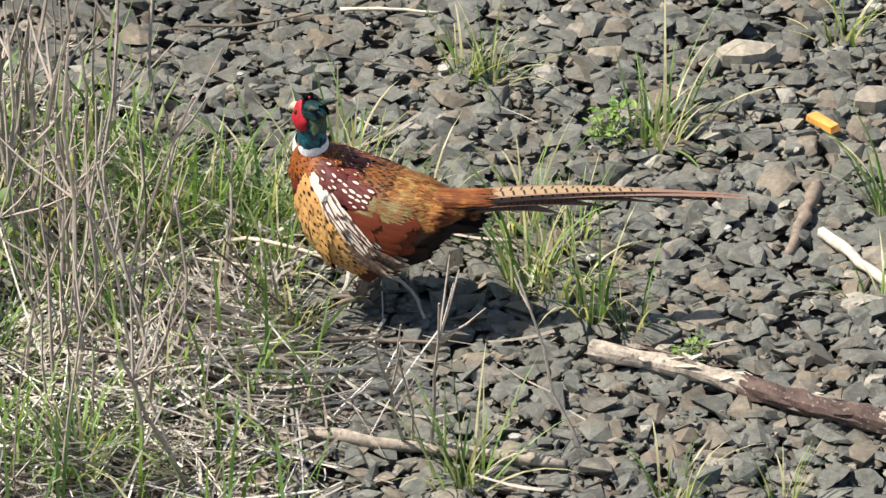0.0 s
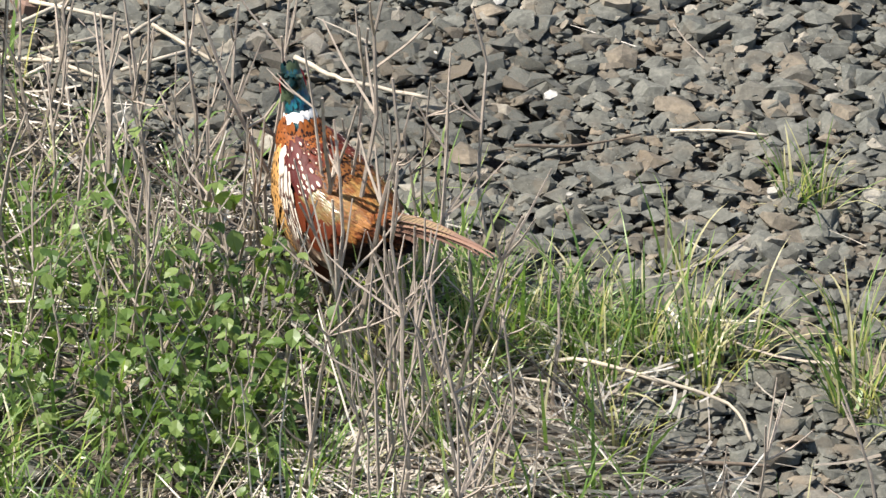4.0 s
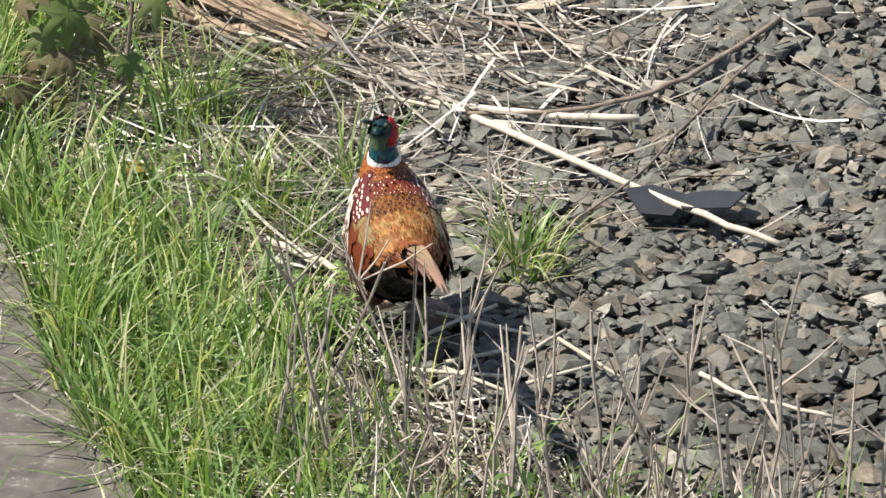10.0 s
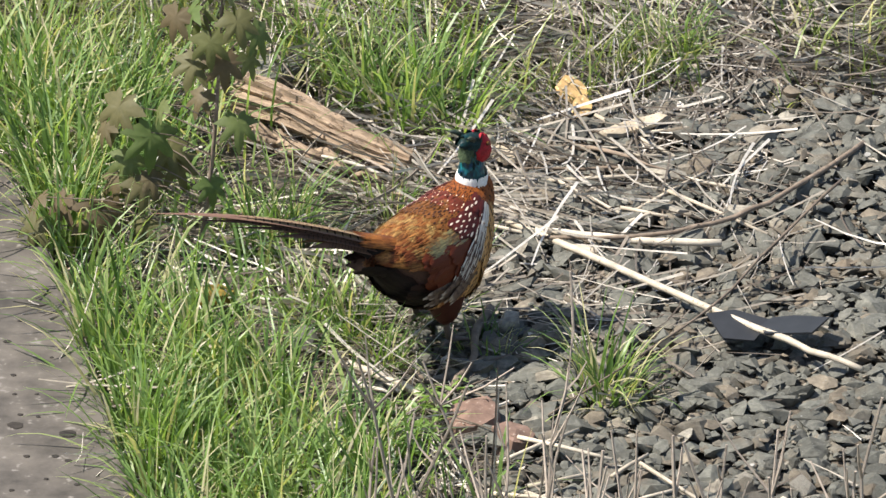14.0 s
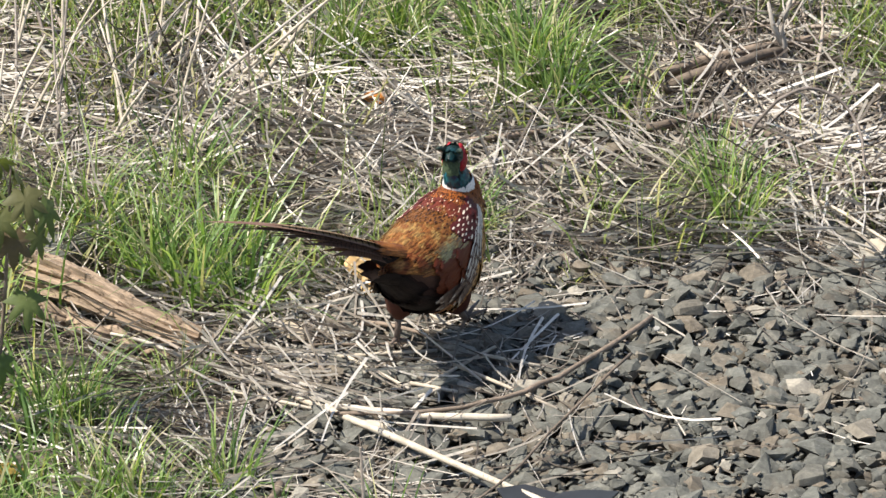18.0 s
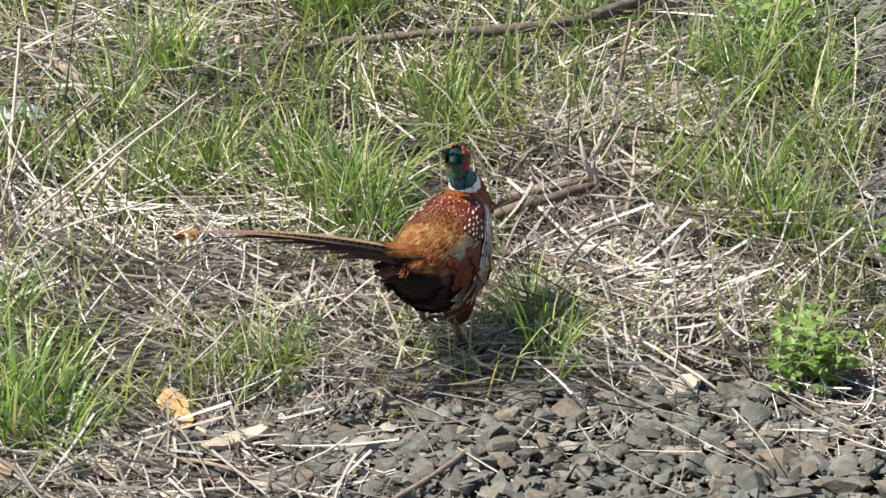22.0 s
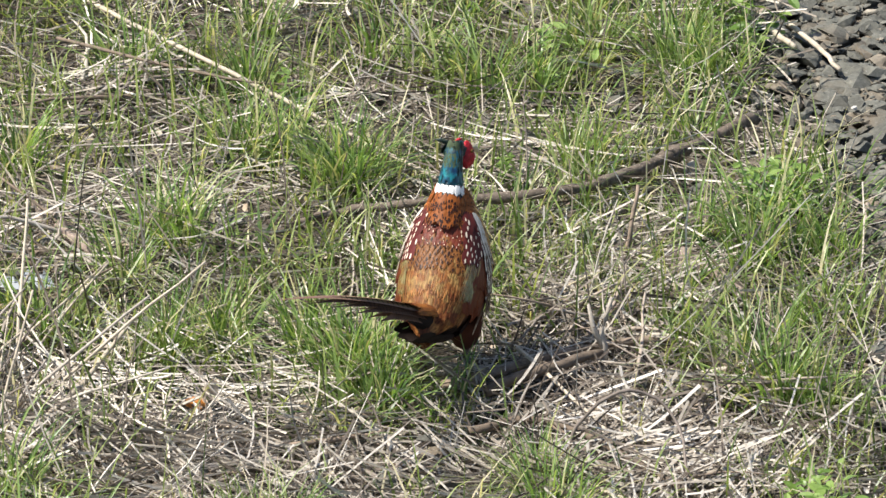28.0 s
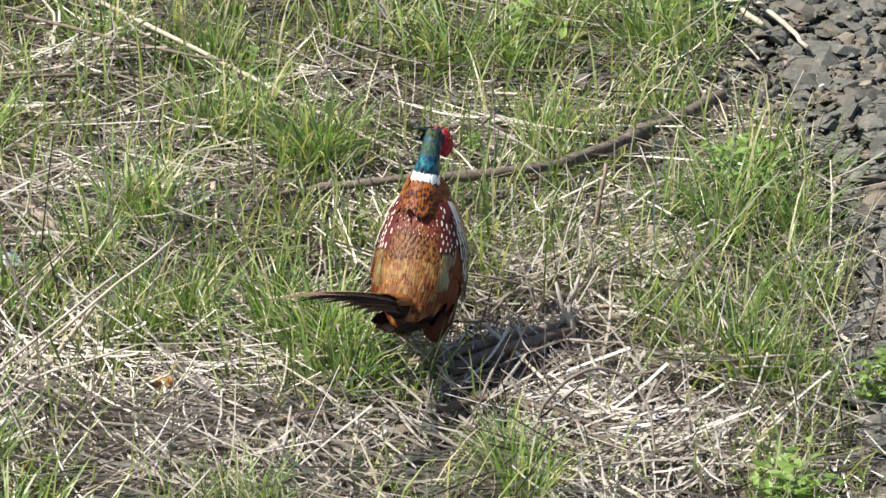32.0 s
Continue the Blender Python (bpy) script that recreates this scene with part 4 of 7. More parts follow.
rod("brown_branch", [(-1.70, 4.28), (-1.63, 4.15), (-1.57, 4.04)], 0.014, M_BARK, "short brown rotten branch piece in grass", "branch", 0.7, z=0.03, wobble=0.5)
rod("brown_branch", [(-0.41, 4.08), (-0.34, 4.00), (-0.28, 3.90)], 0.015, M_BARK, "short brown rotten branch piece in grass", "branch", 0.7, z=0.03, wobble=0.5)
rod("white_stick", [(-0.22, 5.17), (-0.16, 5.06), (-0.11, 4.95)], 0.006, M_CANE, "pale dry stick on stones", "stick", 0.8, "sticks", z=0.045)
rod("white_stick", [(-0.26, 5.14), (-0.20, 5.05)], 0.007, M_CANE, "short pale dry stick on stones", "stick", 0.8, "sticks", z=0.045)
rod("pale_reed", [(-0.42, -0.02, 0.02), (-0.33, 0.03, 0.07), (-0.20, -0.03, 0.08), (-0.07, -0.12, 0.05), (-0.03, -0.24, 0.02)], 0.0042, M_CANE, "pale bent reed stem lying on straw", "reed", 0.6, "reeds")
rod("pale_reed", [(-0.66, -0.12, 0.03), (-0.45, -0.04, 0.06), (-0.22, -0.10, 0.04)], 0.0042, M_CANE, "pale bent reed stem lying on straw", "reed", 0.6, "reeds")
for k in range(9):
    a, b = rt.uniform(-1.32, -1.0), rt.uniform(1.0, 1.30)
    w, l = rt.uniform(-1.2, 1.2), rt.uniform(0.05, 0.10)
    rod("reed_piece", [(a - l * math.cos(w), b - l * math.sin(w)), (a + l * math.cos(w), b + l * math.sin(w))], 0.0042, M_CANE, "short pale broken reed piece on stones", "reed", 0.8, "reed pieces", z=0.04, steps=2)
for k in range(16):
    a, b = rt.uniform(-1.55, -1.0), rt.uniform(2.05, 2.6)
    w, l = rt.uniform(-1.1, 1.1), rt.uniform(0.04, 0.13)
    rod("reed_piece", [(a - l * math.cos(w), b - l * math.sin(w)), (a + l * math.cos(w), b + l * math.sin(w))], 0.0040, M_CANE, "short pale broken reed piece on stones", "reed", 0.8, "reed pieces", z=0.03, steps=2)


def block(name, outline, thick, material, label, category, at, tilt=(0, 0, 0), group="", seed=1, rough=0.08):
    """A flat broken piece with the given outline, uneven on top."""
    r = random.Random(seed)
    n = len(outline)
    bm = bmesh.new()
    lo = [bm.verts.new((x, y, 0)) for x, y in outline]
    hi = [bm.verts.new((x * (0.90 + rough * r.random()), y * (0.90 + rough * r.random()), thick * (1 - 0.25 * r.random()))) for x, y in outline]
    top = bm.verts.new((0, 0, thick * 1.05))
    for k in range(n):
        j = (k + 1) % n
        bm.faces.new((lo[k], lo[j], hi[j], hi[k]))
        bm.faces.new((hi[k], hi[j], top))
    bm.faces.new(lo[::-1])
    me = bpy.data.meshes.new(name)
    bm.to_mesh(me)
    bm.free()
    me.materials.append(material)
    ob = new(name, me)
    ob.matrix_basis = pose(at[0], seat(at[1], at[2]), at[2], *tilt)
    return tagged(ob, label, category, group)


def rough_outline(rx, ry, n, seed):
    r = random.Random(seed)
    return [(rx * math.cos(2 * math.pi * k / n) * r.uniform(0.75, 1.1), ry * math.sin(2 * math.pi * k / n) * r.uniform(0.75, 1.1)) for k in range(n)]


sheet = tagged(new("plastic_sheet"), "torn flat black plastic sheet piece lying on ballast", "plastic sheet")
sheet.location = (-0.90, 1.62, 0.05)
for name, out, tilt in (("left_flap", [(-0.11, 0.03), (-0.075, -0.045), (-0.02, -0.045), (0.01, 0.025), (-0.06, 0.05)], (6, 3, 0)), ("right_flap", [(-0.01, 0.0), (0.0, -0.04), (0.085, -0.045), (0.112, 0.02), (0.05, 0.035), (0.01, 0.03)], (-4, -5, 0))):
    bm = bmesh.new()
    lo = [bm.verts.new((x, y, 0)) for x, y in out]
    hi = [bm.verts.new((x, y, 0.004)) for x, y in out]
    bm.faces.new(hi), bm.faces.new(lo[::-1])
    for k in range(len(out)):
        bm.faces.new((lo[k], lo[(k + 1) % len(out)], hi[(k + 1) % len(out)], hi[k]))
    me = bpy.data.meshes.new("flap")
    bm.to_mesh(me)
    bm.free()
    me.materials.append(M_SLATE)
    part("flap", me, sheet, "", pose(0, 0, 0.002 if name == "left_flap" else 0.008, *tilt))

block("orange_scrap", [(-0.038, -0.010), (-0.030, -0.013), (0.036, -0.011), (0.038, 0.008), (-0.034, 0.011)], 0.013, M_ORANGE, "short flat orange scrap of plastic on ballast", "scrap", (0.650, 0.432, 0.036), (6, -4, -54), "", 21, 0.04)
block("brick_piece", rough_outline(0.060, 0.050, 8, 3), 0.05, M_BRICK, "broken worn red brick piece among stones", "brick", (-1.40, 1.29, 0.0), (4, -6, 20), "", 3)
block("brick_piece", rough_outline(0.040, 0.045, 7, 5), 0.045, M_BRICK, "small broken red brick piece among stones", "brick", (-1.33, 1.22, 0.0), (8, 5, 60), "", 4)
block("dark_stone", rough_outline(0.075, 0.055, 8, 8), 0.06, M_STONE_ONE, "large dark grey stone beside the log", "stone", (-1.86, 2.62, 0.0), (4, -6, 0), "", 5)
block("moss_clump", rough_outline(0.045, 0.030, 9, 9), 0.022, M_MOSS, "golden brown moss clump on soil", "moss", (-1.91, 1.76, 0.0), (0, 0, 0), "", 6)
PEBBLES = [(-0.06, 1.13, 20), (-0.39, 0.95, 22), (-0.49, 1.30, 24), (-0.42, 1.45, 17), (-0.64, 0.95, 10), (-0.72, 1.74, 11), (-1.35, 1.96, 17), (0.25, -0.03, 18), (0.48, 0.07, 17), (-0.13, 0.78, 9),
           (0.0, 0.62, 20), (-0.31, 2.52, 16), (-0.35, 3.85, 15), (-0.29, 3.80, 18), (-0.03, 3.57, 20), (-0.86, 5.0, 11), (-0.26, 5.10, 16), (-0.08, 4.77, 16), (0.01, 4.78, 24), (0.12, -0.62, 18),
           (-0.95, 2.02, 9), (-1.15, 1.80, 8), (-0.82, 2.25, 10), (-0.60, 1.55, 10), (-0.20, 1.05, 9), (0.30, 0.55, 10), (0.55, 0.30, 9), (-0.55, 2.20, 10), (-0.90, 1.20, 9), (-0.35, 0.60, 9), (0.62, -0.45, 12), (-0.75, 2.42, 12)]
for k, (a, b, mm) in enumerate(PEBBLES):
    r = 0.62 * mm / 1000
    block("pale_pebble", rough_outline(r * 1.1, r * 0.75, 6, 40 + k), r * 0.55, M_WHITE if k % 3 else M_TAN, "small pale chip of stone on the ballast", "pebble", (a, b, 0.026 if on_ballast(a, b) > 0 else 0.012), (14, -12, 37 * k), "pale pebbles", k, 0.30)
block("tan_stone", rough_outline(0.027, 0.021, 7, 71), 0.016, M_PALEWOOD, "angular pale tan stone in straw", "stone", (-0.355, 2.765, 0.026), (12, -8, 10), "", 7)
block("tan_stone", rough_outline(0.034, 0.030, 7, 72), 0.04, M_TAN, "pale tan angular stone on ballast", "stone", (-0.28, 1.28, 0.02), (20, 0, 10), "", 8)
block("red_stone", rough_outline(0.034, 0.024, 7, 73), 0.028, M_BRICK, "flat reddish brown stone on ballast", "stone", (-0.28, 1.42, 0.024), (5, 0, 10), "", 9)
block("tan_stone", rough_outline(0.055, 0.030, 7, 74), 0.03, M_TAN, "flat pale tan stone on ballast", "stone", (0.52, 0.66, 0.02), (8, 0, 14), "", 10)
block("tan_stone", rough_outline(0.042, 0.028, 7, 75), 0.03, M_TAN, "flat pale tan stone on ballast", "stone", (0.74, 0.50, 0.02), (8, 0, 14), "", 10)
block("dead_leaf", rough_outline(0.034, 0.036, 11, 76), 0.006, M_YELLOW, "curled yellow orange dead leaf on straw", "leaf", (-1.31, 2.65, 0.035), (24, 10, 30), "dead leaves", 11)
block("dead_leaf", rough_outline(0.036, 0.020, 10, 77), 0.006, M_YELLOW, "curled yellow orange dead leaf on straw", "leaf", (-1.29, 2.58, 0.035), (18, -12, 80), "dead leaves", 12)
block("bark_flake", rough_outline(0.080, 0.020, 9, 78), 0.010, M_PALEWOOD, "pale flat flake of bark on straw", "bark", (-1.19, 2.50, 0.032), (10, 0, 35), "", 13)
block("bark_flake", rough_outline(0.046, 0.020, 9, 79), 0.010, M_PALEWOOD, "pale flat flake of bark on straw", "bark", (-1.42, 2.37, 0.032), (10, 0, -50), "", 14)
wrapper = tagged(new("candy_wrapper"), "crumpled orange and grey wrapper scrap in straw", "wrapper")
wrapper.matrix_basis = pose(-1.32, 3.31, 0.03, 20, 0, 30)
for name, mat, at in (("orange_side", M_ORANGE, pose(-0.012, 0, 0, 10, 20, 0)), ("grey_side", M_PALELEAF, pose(0.028, 0.018, 0.006, 30, -20, 40))):
    o = rough_outline(0.030, 0.016, 8, len(name))
    b = block("side", o, 0.006, mat, "", "", (0, 0, 0), (0, 0, 0), "", 3)
    b.parent, b.matrix_basis = wrapper, at
    b.name = "orange_flap" if mat is M_ORANGE else "grey_flap"
film_v, film_f = [], []
rf = random.Random(2)
for i in range(9):
    for j in range(6):
        film_v.append(((i - 4) * 0.015 + rf.gauss(0, 0.004), (j - 2.5) * 0.013 + rf.gauss(0, 0.004), 0.012 + rf.gauss(0, 0.008) + 0.008 * math.sin(i * 1.7 + j)))
        if i and j:
            film_f.append(((i - 1) * 6 + j - 1, i * 6 + j - 1, i * 6 + j, (i - 1) * 6 + j))
film = tagged(new("plastic_film", mesh_of("plastic_film", film_v, film_f, M_BAG)), "crumpled white plastic film caught in grass", "plastic film")
film.matrix_basis = pose(-1.70, seat(3.89, 0.03), 0.02, 0, 0, 15)

# weathered log beside the sapling
log = tagged(new("weathered_log"), "weathered split brown log with loose bark", "log")
log.matrix_basis = pose(-1.755, 2.36, 0.0, 0, 0, 57)
r_ = random.Random(9)
line = smooth_line([(0.01, 0.20, 0.062), (0.0, 0.07, 0.066), (-0.012, -0.07, 0.052), (0.0, -0.20, 0.036)], 10)
groove = [1 + 0.10 * math.sin(0.9 * k) + r_.uniform(-0.26, 0.12) for k in range(44)]
tv, tf = tube(line, [1.0] * len(line), 44)
tv = [line[i // 44] + (p - line[i // 44]) * (0.042 - 0.0005 * (i // 44)) * (groove[(i % 44 + (i // 44) // 9) % 44] + 0.05 * math.sin(0.45 * (i // 44) + 2.1 * (i % 44)) + r_.uniform(-0.04, 0.04)) for i, p in enumerate(tv)]
part("trunk", mesh_of("trunk", tv, tf, M_WOOD), log)
for k in range(14):
    a, b, c = r_.uniform(-0.18, 0.10), r_.uniform(-0.075, -0.030), r_.uniform(0.008, 0.03)
    l = r_.uniform(0.05, 0.14)
    part("bark_strip", mesh_of("bark_strip", *tube([(b, a, c), (b + r_.gauss(0, 0.012), a + l * 0.5, c + 0.012), (b + r_.gauss(0, 0.02), a + l, c)], [0.006, r_.uniform(0.008, 0.014), 0.004], 6, 0.6, r_), M_WOOD, True), log)

# concrete slab at the foot of the verge
slab = tagged(new("concrete_slab"), "stained grey concrete slab edge beside the grass", "slab")
bm = bmesh.new()
inner = [(x, y) for x, y in zip(SLAB_X, SLAB_Y)][1:-1]
ring = inner + [(-3.0, 2.4), (-3.0, 0.25)]
ring = [(-1.75, 0.25)] + ring
top = [bm.verts.new((x, y, 0.035)) for x, y in ring]
low = [bm.verts.new((x, y, -0.06)) for x, y in ring]
bm.faces.new(top)
for k in range(len(ring)):
    j = (k + 1) % len(ring)
    bm.faces.new((low[k], low[j], top[j], top[k]))
bmesh.ops.recalc_face_normals(bm, faces=bm.faces)
bmesh.ops.bevel(bm, geom=[e for e in bm.edges if all(v.co.z > 0 for v in e.verts)], offset=0.006, segments=2, affect="EDGES")
me = bpy.data.meshes.new("slab")
bm.to_mesh(me)
bm.free()
me.materials.append(M_SLAB)
part("slab_body", me, slab)
# thin near-black discs stand for pits; the hollows' darkness is in their colour
for k, (a, b, w) in enumerate([(-2.211, 1.256, 0.017), (-2.114, 1.231, 0.018), (-2.258, 1.572, 0.008), (-2.156, 1.551, 0.01), (-2.234, 1.445, 0.006), (-2.207, 1.297, 0.006), (-2.174, 1.291, 0.005), (-2.179, 1.142, 0.007), (-2.129, 1.146, 0.008), (-2.104, 1.131, 0.008), (-2.137, 1.061, 0.006), (-2.173, 1.517, 0.004), (-2.244, 1.654, 0.005), (-2.185, 1.376, 0.004), (-2.225, 1.373, 0.005), (-2.081, 1.044, 0.006), (-2.193, 1.015, 0.006)]):
    o = rough_outline(w, w * 0.8, 9, 90 + k)
    q = block("pit", o, 0.002, M_PIT, "", "", (a, b, 0.0), (0, 0, 0), "", k)
    q.parent, q.location = slab, (a, seat(b, 0.035), 0.0345)


# maple sapling
def maple_leaf(size, seed):
    """A shallow five-lobed toothed leaf lying along +x, drooping and folded along its veins."""
    r = random.Random(seed)
    lobes = [(180, 0.08), (166, 0.30), (144, 0.56), (128, 0.44), (108, 0.62), (92, 0.88), (80, 0.64), (66, 0.46), (54, 0.80), (44, 1.02), (34, 0.78), (23, 0.50), (11, 0.86), (0, 1.14)]
    rim = [(a, q * r.uniform(0.94, 1.05)) for a, q in lobes] + [(-a, q * r.uniform(0.94, 1.05)) for a, q in lobes[-2:0:-1]]
    verts = [(0.10 * size, 0, 0)]
    for ring in (0.38, 0.72, 1.0):
        for a, q in rim:
            x, y = size * q * ring * math.cos(radians(a)), size * q * ring * math.sin(radians(a))
            vein = max(math.cos(radians(a * 8.2)), -0.3) * 0.035 * size * ring
            verts.append((x + 0.10 * size * (1 - ring), y, vein + 0.10 * abs(y) - 0.42 * (max(x, 0) ** 2 + 1.1 * y * y) / size + r.gauss(0, 0.010) * size))
    n = len(rim)
    faces = [(0, 1 + k, 1 + (k + 1) % n) for k in range(n)]
    faces += [(1 + i * n + k, 1 + (i + 1) * n + k, 1 + (i + 1) * n + (k + 1) % n, 1 + i * n + (k + 1) % n) for i in range(2) for k in range(n)]
    return verts, faces


sapling = tagged(new("maple_sapling"), "young maple sapling with drooping bronze green lobed leaves", "sapling")
sapling.location = (-1.955, 1.93, 0.0)
stem = [(-0.004, 0, -0.03)] + [(-0.001, 0.0, -0.008), (0.017, 0.0, 0.088), (0.034, 0.0, 0.244), (0.041, 0.0, 0.342), (0.046, 0.0, 0.445), (0.052, 0.0, 0.548)]
part("stem", mesh_of("stem", *tube(smooth_line(stem, 3), [0.0056 - 0.00020 * k for k in range(3 * len(stem) - 2)], 7), M_TWIG, True), sapling, "thin dark reddish stem")
LEAVES = [[mesh_of("leaf", *maple_leaf(s, 7 * k + int(s * 999)), M_MAPLE, True) for k in range(3)] for s in (0.066, 0.050, 0.041)]
# leaf bases from the stem's foot: x, y, z, direction, droop, size
LEAVES_LOW = [(-0.173, -0.029, 0.103, 270, 53, 0), (-0.291, -0.038, 0.075, 235, 55, 1), (-0.242, -0.008, 0.107, 225, 54, 1), (-0.279, -0.044, 0.134, 190, 36, 2), (-0.147, 0.032, 0.139, 250, 51, 1), (-0.095, -0.027, 0.16, 285, 43, 1), (-0.081, -0.015, 0.166, 300, 36, 2), (0.029, -0.03, 0.164, 300, 57, 2), (-0.098, -0.011, 0.068, 260, 56, 2)]
LEAVES_MIDDLE = [(-0.078, -0.033, 0.267, 280, 58, 0), (-0.136, -0.007, 0.309, 225, 53, 0), (-0.163, -0.007, 0.266, 215, 56, 2), (-0.053, 0.028, 0.206, 300, 43, 1), (-0.124, 0.007, 0.191, 240, 52, 1), (0.078, -0.01, 0.284, 285, 40, 1), (0.01, 0.029, 0.315, 235, 39, 2), (-0.055, -0.047, 0.332, 200, 51, 2), (-0.038, 0.027, 0.178, 310, 49, 1)]
LEAVES_TOP = [(-0.003, 0.011, 0.392, 250, 38, 1), (0.057, -0.035, 0.418, 280, 54, 1), (0.033, -0.047, 0.465, 270, 60, 1), (0.08, -0.047, 0.509, 300, 44, 1), (-0.031, -0.008, 0.494, 225, 59, 1), (0.006, 0.033, 0.473, 250, 48, 2), (0.11, 0.014, 0.456, 330, 49, 1), (0.097, -0.014, 0.416, 330, 54, 2), (-0.001, -0.004, 0.505, 180, 48, 1), (0.06, 0.002, 0.533, 20, 53, 1), (0.03, 0.002, 0.554, 100, 54, 2)]
for k, (x, y, z, a, drop, kind) in enumerate(LEAVES_LOW + LEAVES_MIDDLE + LEAVES_TOP):
    part("leaf", LEAVES[kind][k % 3], sapling, "", pose(x, y, z, (k * 37) % 30 - 15, drop, a))
    foot = Vector((float(np.interp(z - 0.06, [p[2] for p in stem], [p[0] for p in stem])), 0, max(z - 0.06, 0.01)))
    at = Vector((x, y, z))
    part("leaf_stalk", mesh_of("leaf_stalk", *tube([foot, foot.lerp(at, 0.6) + Vector((0, 0, 0.012)), at], [0.0015, 0.0012, 0.0010], 4), M_TWIG), sapling)


# heaps of crooked grey brushwood in the straw
def brushwood(cx, cy, count, reach, seed, steep=0.6):
    r = random.Random(seed)
    pile = tagged(new("brushwood"), "heap of crooked grey dead twigs lying in straw", "brushwood", "brushwood heaps")
    pile.location = (cx, cy, float(height(cx, cy)))
    for k in range(count):
        w, l, up = r.uniform(0, 6.283), r.uniform(0.5, 1.2) * reach, r.uniform(0.05, steep)
        p = Vector((r.gauss(0, reach * 0.35), r.gauss(0, reach * 0.35), r.uniform(0.005, 0.03)))
        pts = [p]
        for _ in range(5):
            w += r.gauss(0, 0.17)
            up = up * 0.85 + r.gauss(0, 0.07)
            q = pts[-1] + Vector((math.cos(w), math.sin(w), up)) * (l / 5)
            pts.append(Vector((q.x, q.y, max(q.z, 0.008))))
        t = r.uniform(0.0022, 0.0058)
        part("twig", mesh_of("twig", *tube(pts, [t * (1 - 0.12 * i) for i in range(6)], 6, 0.4, r), r.choice((M_TWIG, M_STALK, M_STALK_ONE, M_STALK_ONE)), True), pile)


for spot in [(-0.58, 3.66, 26, 0.20, 1, 0.9), (-0.38, 3.42, 22, 0.22, 2, 0.5), (-0.50, 3.05, 20, 0.20, 3, 0.3), (-1.60, 4.05, 26, 0.24, 4, 0.7), (-1.78, 3.55, 20, 0.26, 5, 0.7), (-1.30, 3.05, 18, 0.20, 6, 0.25),
             (-0.95, 2.98, 18, 0.20, 7, 0.2), (-0.25, 4.35, 14, 0.18, 8, 0.5), (-1.62, 4.70, 16, 0.24, 9, 0.5), (-1.25, 2.33, 12, 0.20, 10, 0.15), (-1.55, 2.20, 10, 0.16, 11, 0.3), (-1.60, 1.80, 10, 0.12, 12, 0.3), (-0.45, -0.38, 18, 0.20, 13, 0.7), (-1.52, 1.38, 8, 0.12, 14, 0.4)]:
    brushwood(*spot)

